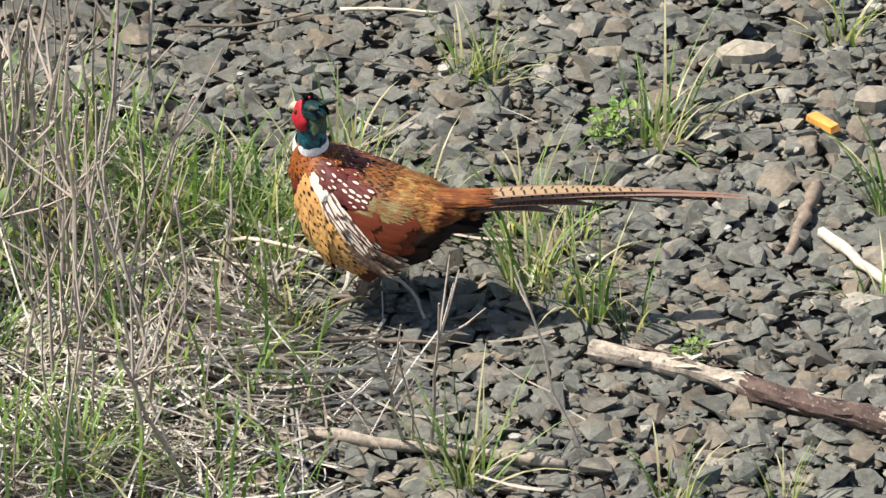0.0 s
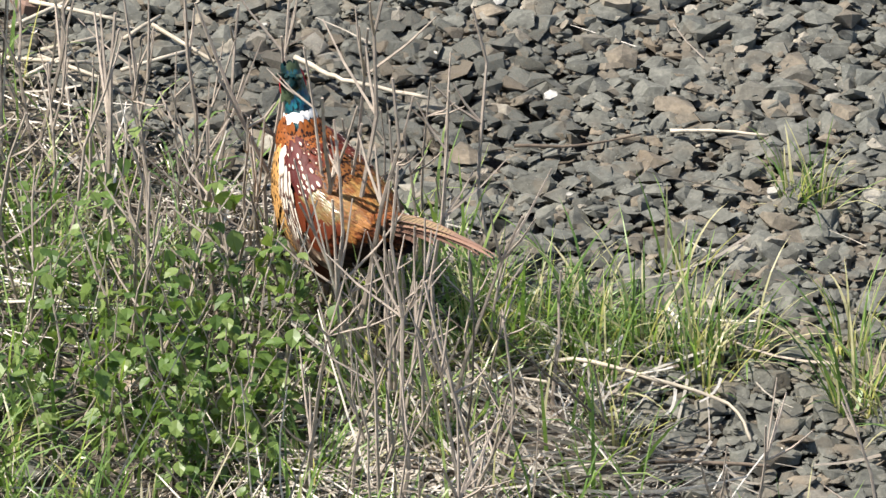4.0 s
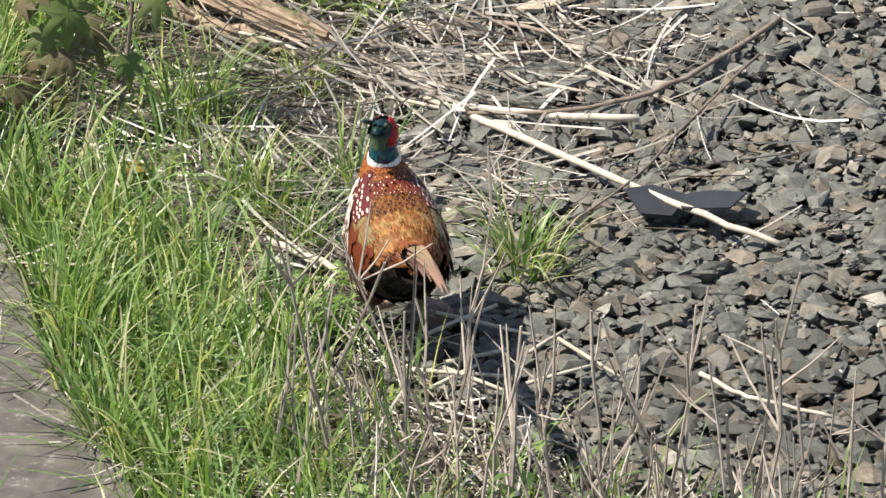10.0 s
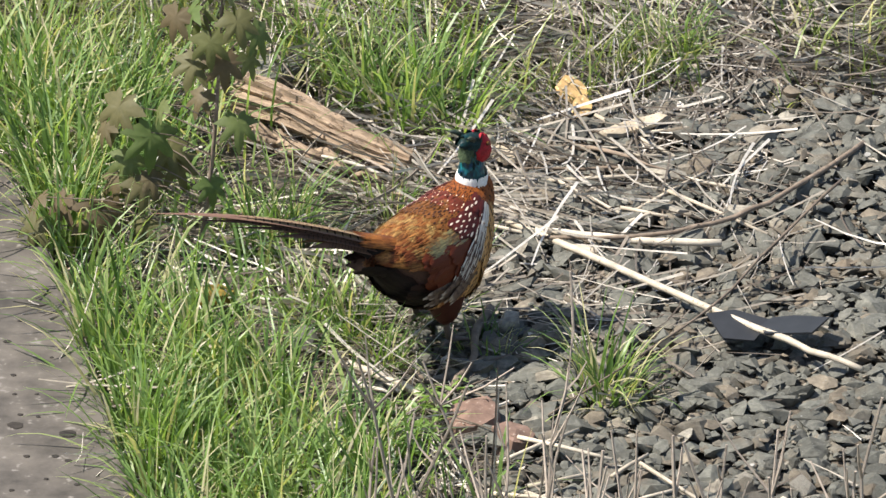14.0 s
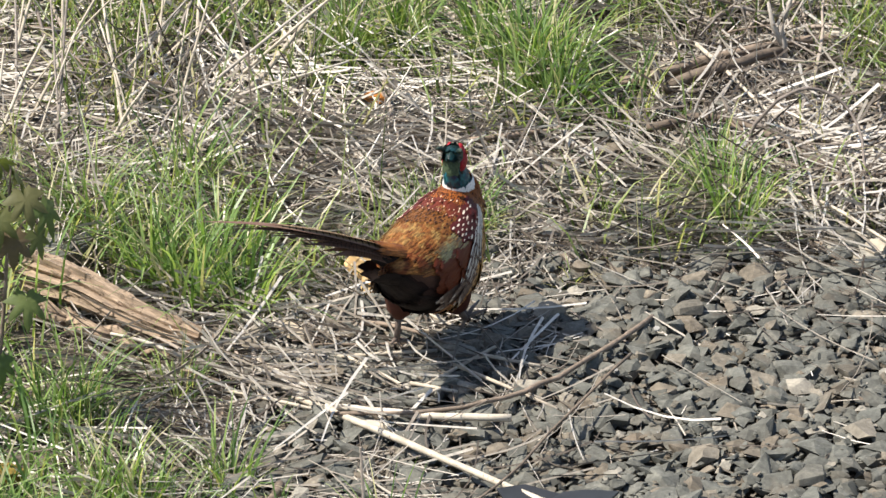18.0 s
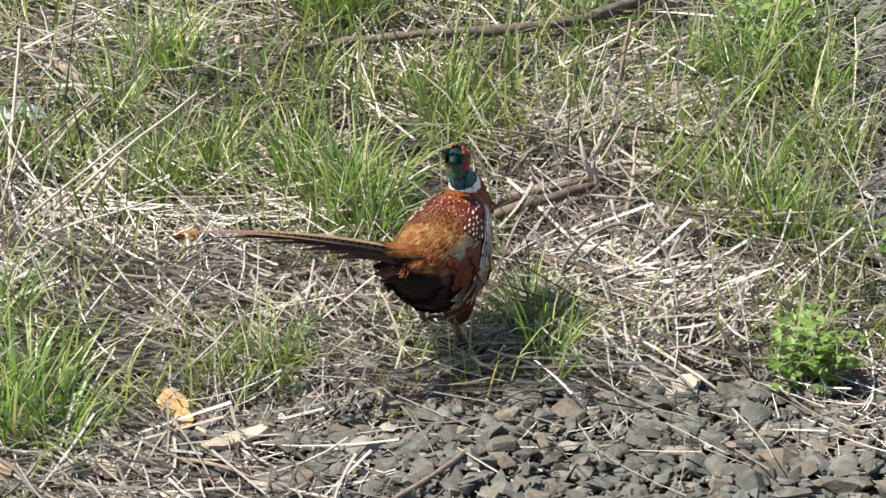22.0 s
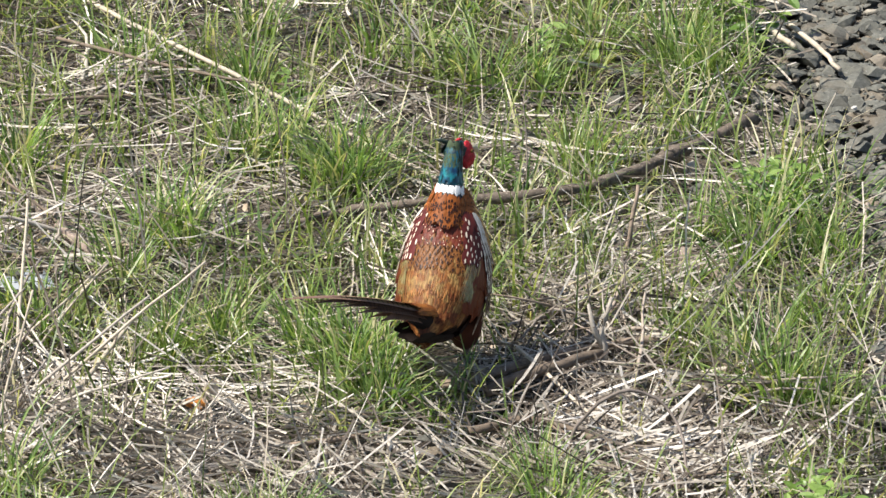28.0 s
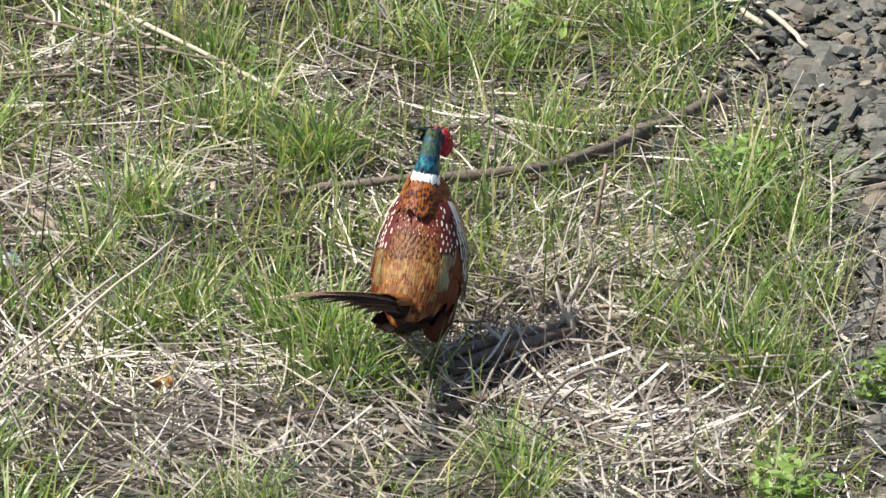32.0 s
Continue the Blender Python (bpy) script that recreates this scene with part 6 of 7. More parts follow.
ruffle("nape_base_feathers", F_MANTLE, 330, -0.040, 0.012, 0, 180, 0.018, 0.0105, neck, "orange feathers with black tips below the collar", 61)
ruffle("neck_feathers", F_TEAL, 400, 0.040, 0.104, 0, 180, 0.013, 0.0075, neck, "glossy blue green neck feathers", 62)
ruffle("cheek_feathers", F_HEAD, 150, 0.060, 0.112, 0, 130, 0.015, 0.0080, neck, "black feathers on the throat and cheeks", 63)
ruffle("nape_feathers", F_NAPE, 110, 0.066, 0.112, 128, 180, 0.015, 0.0080, neck, "olive green nape feathers", 64)
rc = random.Random(6)
cv, cf, cu = [], [], []
for k in range(90):
    w = rc.uniform(0, 2 * math.pi)
    front = 0.5 + 0.5 * math.cos(w)
    n = Vector((math.sin(w), math.cos(w), 0.25)).normalized()
    at = Vector((0.0262 * math.sin(w), 0.002 + 0.0262 * math.cos(w), 0.025 + rc.uniform(-0.003, 0.002) + 0.002 * front))
    v, f, q = feather(at, Vector((0.14 * math.sin(w), 0.14 * math.cos(w), -1)).normalized(), n, (0.0140 + 0.010 * front) * rc.uniform(0.8, 1.1), 0.0085, 0.002, 0.001, 0.3)
    q0 = len(cv)
    cv += v
    cu += q
    cf += [tuple(x + q0 for x in g) for g in f]
tagged(part("collar", mesh_of("collar", cv, cf, B_COLLAR, True, cu), neck, "clean white collar of small feathers"), "", "", "", "stuff")
def wattle(side):
    """A warty lobe of bare skin that stands proud of the face, from above the crown to below the chin."""
    r = random.Random(5)
    verts, faces = ellipsoid((0, 0, 0), (0.0080, 0.0165, 0.0275), 0.0, 20, 16)
    out = []
    for x, y, z in verts:
        f = 1 + 0.06 * math.sin(900 * y + 3) * math.sin(700 * z) + r.uniform(-0.03, 0.03)
        y2 = y * (1 + 0.25 * (z < 0)) - 0.10 * abs(z) * (z > 0)
        out.append((side * (0.0150 - 0.22 * max(z, 0)) + x * f, 0.012 + y2 * f, -0.003 + z * f))
    return out, faces


def head_shell():
    """The skull as rings from the nape to the bill, flat over the crown."""
    rings = [(-0.030, 0.002, 0.004), (-0.026, 0.003, 0.0115), (-0.016, 0.004, 0.0165), (0.0, 0.004, 0.0180), (0.014, 0.003, 0.0165), (0.026, 0.001, 0.0120), (0.033, 0.0, 0.0090)]
    verts = []
    for y, c, r in rings:
        for k in range(20):
            w = 2 * math.pi * k / 20
            q = math.cos(w)
            verts.append((0.98 * r * math.sin(w), y, c + r * (1.02 * math.copysign(abs(q) ** 0.8, q) if q > 0 else 1.25 * q)))
    faces = [(i * 20 + (k + 1) % 20, i * 20 + k, (i + 1) * 20 + k, (i + 1) * 20 + (k + 1) % 20) for i in range(len(rings) - 1) for k in range(20)]
    faces += [tuple(range(20)), tuple(range((len(rings) - 1) * 20, len(rings) * 20))[::-1]]
    return verts, faces


# head, looking along +y
head = part("head", mesh_of("head", *head_shell(), B_GREEN, True), bird, "glossy dark green head")
bk = gathered([tube([(0, 0.026, 0.004), (0, 0.042, 0.003), (0, 0.054, -0.004), (0, 0.058, -0.010)], [0.0105, 0.0085, 0.0045, 0.0015], 8), tube([(0, 0.026, -0.006), (0, 0.044, -0.006)], [0.007, 0.003], 8)])
part("beak", mesh_of("beak", *bk, B_BEAK, True), head, "pale horn coloured hooked beak")
for s in (1, -1):
    part("wattle", mesh_of("wattle", *wattle(s), B_RED, True), head, "crimson bare face wattle")
    part("eye", mesh_of("eye", *ellipsoid((s * 0.0215, 0.014, 0.007), (0.0032, 0.0042, 0.0042), 0, 10, 6), B_EYE, True), head, "dark amber eye")
    part("ear_tuft", mesh_of("ear_tuft", *tube([(s * 0.013, -0.016, 0.016), (s * 0.019, -0.032, 0.023), (s * 0.024, -0.047, 0.026)], [0.0055, 0.0048, 0.0010], 6), B_GREEN, True), head, "dark green ear tuft")


hv, hf, hu = [], [], []
for k in range(230):
    y, w = -0.028 + 0.048 * (k + rc.random()) / 230, rc.uniform(-95, 95)
    r = float(np.interp(y, [-0.030, -0.026, -0.016, 0.0, 0.014, 0.026], [0.004, 0.0115, 0.0165, 0.0180, 0.0165, 0.0120]))
    n = Vector((math.sin(radians(w)), -0.6 if y < -0.02 else 0, math.cos(radians(w)))).normalized()
    along = (Vector((0, -1, -0.15)) - n * Vector((0, -1, -0.15)).dot(n)).normalized()
    v, f, q = feather(Vector((r * math.sin(radians(w)), y, 0.004 + r * math.copysign(abs(math.cos(radians(w))) ** 0.8, math.cos(radians(w))))), along, n, 0.013 * rc.uniform(0.8, 1.2), 0.0075, 0.0015, 0.002, 0.3)
    q0 = len(hv)
    hv += v
    hu += q
    hf += [tuple(i + q0 for i in g) for g in f]
tagged(part("crown_feathers", mesh_of("crown_feathers", hv, hf, F_HEAD, True, hu), head, "black green crown feathers"), "", "", "", "stuff")


hv, hf, hu = [], [], []
for k in range(90):
    w, z = rc.uniform(-62, 62), 0.016 - 0.034 * (k + rc.random()) / 90
    n = Vector((math.sin(radians(w)), -math.cos(radians(w)), 0.15)).normalized()
    v, f, q = feather(Vector((0.0165 * math.sin(radians(w)), -0.010 - 0.0185 * math.cos(radians(w)), z)), Vector((0, -0.05, -1)).normalized(), n, 0.012 * rc.uniform(0.8, 1.2), 0.0075, 0.0015, 0.001, 0.3)
    q0 = len(hv)
    hv += v
    hu += q
    hf += [tuple(i + q0 for i in g) for g in f]
tagged(part("hind_head_feathers", mesh_of("hind_head_feathers", hv, hf, F_NAPE, True, hu), head, "olive green feathers on the back of the head"), "", "", "", "stuff")


# tail: long barred feathers fanned from the rump, along -y
tail = part("tail", mesh_of("tail", *tube([(0, 0.03, -0.004), (0, -0.02, -0.003), (0, -0.06, -0.002)], [0.022, 0.020, 0.010], 12), F_VENT, True), bird, "tail base with dark coverts")


def tail_feather(length, width, splay, bank, curve, drop, material):
    verts, uvs = [], []
    n = 14
    for i in range(n + 1):
        v = i / n
        w = width * min(1, 0.55 + 3.0 * v) * (1 - 0.60 * v) * (1 - v ** 2.6) + 0.0012
        a = splay + curve * v
        c = Vector((math.sin(radians(splay)) * length * v + math.sin(radians(curve)) * length * v * v * 0.5, -length * v, -drop * v * v + 0.010 + 0.066 * v * (1 - v) * length / 0.53))
        side = Vector((math.cos(radians(a)) * math.cos(radians(bank)), math.sin(radians(a)), -math.sin(radians(bank))))
        for u in (-1, 0, 1):
            verts.append(c + side * (u * w * 0.5) + Vector((0, 0, 0.18 * w * (1 - abs(u)))))
            uvs.append((0.5 + 0.45 * u, v))
    faces = [(i * 3 + c, i * 3 + c + 1, i * 3 + c + 4, i * 3 + c + 3) for i in range(n) for c in range(2)]
    return mesh_of("tail_feather", verts, faces, material, True, uvs)


for k, (length, width, splay, bank, curve, drop) in enumerate([(0.53, 0.036, 0.15, 10, 0.5, 0.0), (0.51, 0.035, -0.15, -26, -0.5, 0.0), (0.44, 0.026, 0.2, 22, 0.4, 0.001), (0.45, 0.026, -0.2, -34, -0.4, 0.001),
                                                               (0.35, 0.026, 0.3, 24, 0.6, 0.002), (0.36, 0.026, -0.3, -32, -0.6, 0.002), (0.26, 0.034, 0.6, 32, 1.0, 0.006), (0.27, 0.034, -0.6, -38, -1.0, 0.006),
                                                               (0.18, 0.040, 1.2, 60, 1.5, 0.016), (0.19, 0.040, -1.2, -64, -1.5, 0.016)]):
    part("tail_feather", tail_feather(length, width, splay, bank, curve, drop, F_TAIL if k < 2 else F_TAIL_SHADE), tail, "", pose((1 if splay > 0 else -1) * 0.0012 * (k // 2), 0, -0.0014 * (k // 2)))
vv, ff, uu = [], [], []
rb = random.Random(8)
for k in range(260):
    a = rb.uniform(-72, 72)
    root = Vector((0.022 * math.sin(radians(a)), rb.uniform(-0.03, 0.03), 0.004 + 0.022 * math.cos(radians(a))))
    n = Vector((math.sin(radians(a)), 0, math.cos(radians(a))))
    v, f, q = feather(root, Vector((0.1 * math.sin(radians(a)), -1, 0)).normalized(), n, rb.uniform(0.03, 0.065), 0.0034, 0.004, 0.004, 0.08)
    q0 = len(vv)
    vv += v
    uu += q
    ff += [tuple(x + q0 for x in g) for g in f]
tagged(part("tail_coverts", mesh_of("tail_coverts", vv, ff, F_COVERT, True, uu), tail, "hairy copper tail coverts"), "", "", "", "stuff")
vv, ff, uu = [], [], []
for k in range(70):
    a = rb.uniform(110, 250)
    root = Vector((0.034 * math.sin(radians(a)), rb.uniform(-0.01, 0.06), -0.012 + 0.030 * math.cos(radians(a))))
    n = Vector((math.sin(radians(a)), 0, math.cos(radians(a))))
    v, f, q = feather(root, Vector((0, -1, -0.1)).normalized(), n, rb.uniform(0.035, 0.070), 0.018, 0.002, 0.002, 0.2)
    q0 = len(vv)
    vv += v
    uu += q
    ff += [tuple(x + q0 for x in g) for g in f]
tagged(part("under_tail_coverts", mesh_of("under_tail_coverts", vv, ff, F_VENT, True, uu), tail, "dark under tail coverts"), "", "", "", "stuff")


# legs: each swings from the hip
def leg(side):
    ob = part("leg", mesh_of("leg", *tube([(0, 0.0, 0.03), (0, -0.004, 0.0), (0, -0.008, -0.040), (0, -0.010, -0.076), (0, -0.010, -0.098), (0, -0.009, -0.110)], [0.034, 0.038, 0.038, 0.031, 0.021, 0.009], 16, 0.08), F_THIGH, True), bird, "rufous feathered thigh")
    part("shank", mesh_of("shank", *tube([(0, -0.010, -0.100), (0, -0.004, -0.122), (0, 0.004, -0.150)], [0.0078, 0.0062, 0.0062], 8), B_LEG, True), ob, "bare grey brown shank")
    toes = [tube([(0, 0.004, -0.150), (0.5 * math.sin(radians(a)) * l, 0.004 + 0.5 * math.cos(radians(a)) * l, -0.150), (math.sin(radians(a)) * l, 0.004 + math.cos(radians(a)) * l, -0.157)], [0.0050, 0.0042, 0.0020], 6) for a, l in ((0, 0.055), (32, 0.046), (-32, 0.046), (180, 0.022))]
    part("foot", mesh_of("foot", *gathered(toes), B_LEG, True), ob, "grey brown three-toed foot")
    return ob


leg_left, leg_right = leg(-1), leg(1)


# ---- what moves: seconds, place in metres and turn in degrees; parts lie in the bird's own space ----
def motions():
    walk(bird, [(t, pose(*p)) for t, *p in [
        (0, -0.126, -0.242, 0.03, 0, 0, 72), (1, -0.291, -0.105, 0.03, 0, 0, 62), (2, -0.447, -0.003, 0.03, 0, 0, 66),
        (3, -0.608, 0.123, 0.03, 0, 0, 62), (3.5, -0.68, 0.131, 0.03, 0, 0, 52), (5.5, -0.892, 0.454, 0.03, 0, 0, 14),
        (6, -0.933, 0.489, 0.03, 0, 0, 27), (7, -1.071, 0.689, 0.03, 0, 0, 45), (8, -1.194, 0.842, 0.03, 0, 0, 32),
        (9, -1.303, 0.975, 0.03, 0, 0, 28), (10, -1.387, 1.156, 0.03, 0, 0, 15), (11, -1.435, 1.25, 0.03, 0, 0, 0),
        (12, -1.491, 1.344, 0.03, 0, 0, 8), (13, -1.546, 1.488, 0.03, 0, 0, -10), (14, -1.496, 1.58, 0.03, 0, 0, -35),
        (15, -1.374, 1.728, 0.03, 0, 0, -28), (15.5, -1.356, 1.878, 0.03, 0, 0, -30), (17.5, -1.227, 2.252, 0.03, 0, 0, -32),
        (18, -1.162, 2.282, 0.03, 0, 0, -25), (19, -1.089, 2.482, 0.03, 0, 0, -28), (20, -1.014, 2.622, 0.03, 0, 0, -30),
        (21, -0.905, 2.808, 0.03, 0, 0, -28), (22, -0.822, 2.871, 0.03, 0, 0, -22), (22.5, -0.794, 2.97, 0.03, 0, 0, -16),
        (23, -0.761, 2.987, 0.03, 0, 0, -12), (23.5, -0.771, 3.091, 0.03, 0, 0, -16), (24, -0.802, 3.095, 0.03, 0, 0, 10),
        (24.5, -0.839, 3.253, 0.03, 0, 0, 4), (25, -0.853, 3.287, 0.03, 0, 0, 0), (26, -0.839, 3.441, 0.03, 0, 0, -8),
        (26.5, -0.846, 3.551, 0.03, 0, 0, -10), (28.5, -0.856, 3.455, 0.03, 0, 0, -12), (29, -0.843, 3.458, 0.03, 0, 0, -12),
        (30, -0.844, 3.494, 0.03, 0, 0, -12), (31, -0.843, 3.509, 0.03, 0, 0, -12), (32, -0.839, 3.422, 0.03, 0, 0, -12),
    ]])
    pitch = [
        (0, 12), (1, 14), (2, 12), (3, 16), (3.5, 20), (5.5, 12), (6, 10), (7, 12), (8, 10), (9, 12),
        (10, 10), (11, 14), (12, 8), (13, 6), (14, 6), (15, 6), (15.5, 6), (17.5, 6), (18, 6), (19, 6),
        (20, 6), (21, 6), (22, 6), (22.5, 6), (23, 6), (23.5, -6), (24, 6), (24.5, 6), (25, 6), (26, 17),
        (26.5, 27), (28.5, 45), (29, 45), (30, 45), (31, 45), (32, 45),
    ]

    def stand(t):
        """The body's height over the feet: it stretches up when alert."""
        return 0.184 + float(np.interp(t, [25, 26, 26.5, 28.5], [0, 0.009, 0.018, 0.035]))

    walk(body, [(t, pose(0, 0, stand(t), p)) for t, p in pitch])

    def joint(t, y, z):
        """A point of the body, in the bird's space, at t seconds."""
        a = radians(float(np.interp(t, [q[0] for q in pitch], [q[1] for q in pitch])))
        return 0.0, y * math.cos(a) - z * math.sin(a), stand(t) + y * math.sin(a) + z * math.cos(a)

    walk(neck, [(t, pose(*joint(t, 0.1145, 0.0769), *p)) for t, *p in [
        (0, 3.5, -15.6, 0), (1, 15.9, -7.9, 0), (2, -4.8, -24.8, 0), (3, 10.7, -20.7, 0), (3.5, -35.5, 6.2, 0), (5.5, 36.8, -13.9, 0),
        (6, 12.2, 4.9, 0), (7, -1.7, 0.5, 0), (8, 25.6, -4, 0), (9, 19.1, -0.9, 0), (10, 19.5, -6.4, 0), (11, 13.5, 2.4, 0),
        (12, 12.8, 1, 0), (13, 40.2, 3.1, 0), (14, 4.2, 7.4, 0), (15, -7.6, -8.8, 0), (15.5, 30.4, 2.9, 0), (17.5, 13.2, 22.7, 0),
        (18, 21.4, 3.5, 0), (19, 25.4, 3.4, 0), (20, 5.1, -4.8, 0), (21, -12.7, -16.8, 0), (22, 24.1, -2, 0), (22.5, -3.5, -15.6, 0),
        (23, 26.2, 1.4, 0), (23.5, 59.6, 32.9, 0), (24, 17.9, -5, 0), (24.5, 22.1, -0.2, 0), (25, 8.2, 4.5, 0), (26, 10, 2.3, 0),
        (26.5, 0.4, -0.6, 0), (28.5, -26.2, 3.5, 0), (29, -26.9, 7.4, 0), (30, -0.4, -3.7, 0), (31, -1.2, -3, 0), (32, -26.4, 4.6, 0),
    ]])
    walk(head, [(t, pose(*p)) for t, *p in [
        (0, -0.023, 0.091, 0.365, -10, 0, -32.1), (1, -0.011, 0.069, 0.368, -10, 0, -24.5), (2, -0.036, 0.103, 0.36, -10, 0, -27.8),
        (3, -0.03, 0.073, 0.368, -10, 0, -22.7), (3.5, 0.008, 0.131, 0.365, -10, 0, -50), (5.5, -0.017, 0.045, 0.349, -10, 0, -19),
        (6, 0.007, 0.081, 0.363, -10, 0, -19), (7, 0.001, 0.099, 0.368, -10, 0, -47), (8, -0.005, 0.062, 0.356, -10, 0, -22),
        (9, -0.001, 0.068, 0.364, -10, 0, -33), (10, -0.009, 0.071, 0.36, -10, 0, -35), (11, 0.004, 0.073, 0.369, -10, 0, -38.2),
        (12, 0.002, 0.084, 0.359, -10, 0, -8), (13, 0.004, 0.05, 0.337, -10, 0, -26.8), (14, 0.011, 0.1, 0.357, -10, 0, -5.5),
        (15, -0.013, 0.117, 0.356, -10, 0, -7), (15.5, 0.004, 0.062, 0.346, -10, 0, -7.5), (17.5, 0.032, 0.086, 0.349, -10, 0, -7),
        (18, 0.005, 0.075, 0.352, -10, 0, 15), (19, 0.005, 0.069, 0.349, -10, 0, -9.5), (20, -0.007, 0.098, 0.357, -10, 0, 5),
        (21, -0.024, 0.125, 0.352, -10, 0, -8), (22, -0.003, 0.071, 0.35, -10, 0, 12), (22.5, -0.023, 0.111, 0.355, -10, 0, -14),
        (23, 0.002, 0.068, 0.349, -10, 0, -18), (23.5, 0.024, 0.048, 0.285, -50, 0, -14), (24, -0.007, 0.079, 0.353, -10, 0, -5),
        (24.5, -0, 0.074, 0.352, -10, 0, -14), (25, 0.007, 0.094, 0.357, -10, 0, -36.8), (26, 0.003, 0.072, 0.384, -10, 0, -28.8),
        (26.5, -0.001, 0.079, 0.400, -10, 0, -27.5), (28.5, 0.005, 0.102, 0.420, -10, 0, -28.5), (29, 0.01, 0.103, 0.420, -10, 0, -28.5),
        (30, -0.006, 0.066, 0.429, -10, 0, 7), (31, -0.004, 0.068, 0.429, -10, 0, -8), (32, 0.006, 0.102, 0.420, -10, 0, -28.5),
    ]])
    walk(tail, [(t, pose(*joint(t, -0.1277, 0.0629), *p)) for t, *p in [
        (0, -1.1, 0, 17), (1, -12.1, 0, -8.2), (2, -5.9, 0, -8.2), (3, -9.7, 0, -1.3), (3.5, -20.1, 0, -15.5), (5.5, -19.1, 0, -8),
        (6, -24.1, 0, -13.7), (7, -22.6, 0, -17.2), (8, -18.4, 0, -0.8), (9, -22.5, 0, -4.9), (10, -19.1, 0, -3.9), (11, -23.1, 0, -10.1),
        (12, -25.7, 0, -16.4), (13, -23.2, 0, -15.1), (14, -22.2, 0, -18.9), (15, -25, 0, -32.9), (15.5, -24.6, 0, -9.2), (17.5, -26.5, 0, -17.6),
        (18, -25.3, 0, -20), (19, -29.6, 0, -18.2), (20, -27, 0, -29.6), (21, -27.7, 0, -23.7), (22, -17.5, 0, -37.8), (22.5, -28.2, 0, -19.6),
        (23, -25, 0, -32.3), (23.5, -16.5, 0, -18.1), (24, -27.4, 0, -34.7), (24.5, -23.3, 0, -22.6), (25, -26.6, 0, -21), (26, -25.6, 0, -29.6),
        (26.5, -20.7, 0, -26.8), (28.5, -24.7, 0, -21.2), (29, -23.1, 0, -20), (30, -23.1, 0, -15.7), (31, -21.7, 0, -15.9), (32, -22.9, 0, -17.1),
    ]])
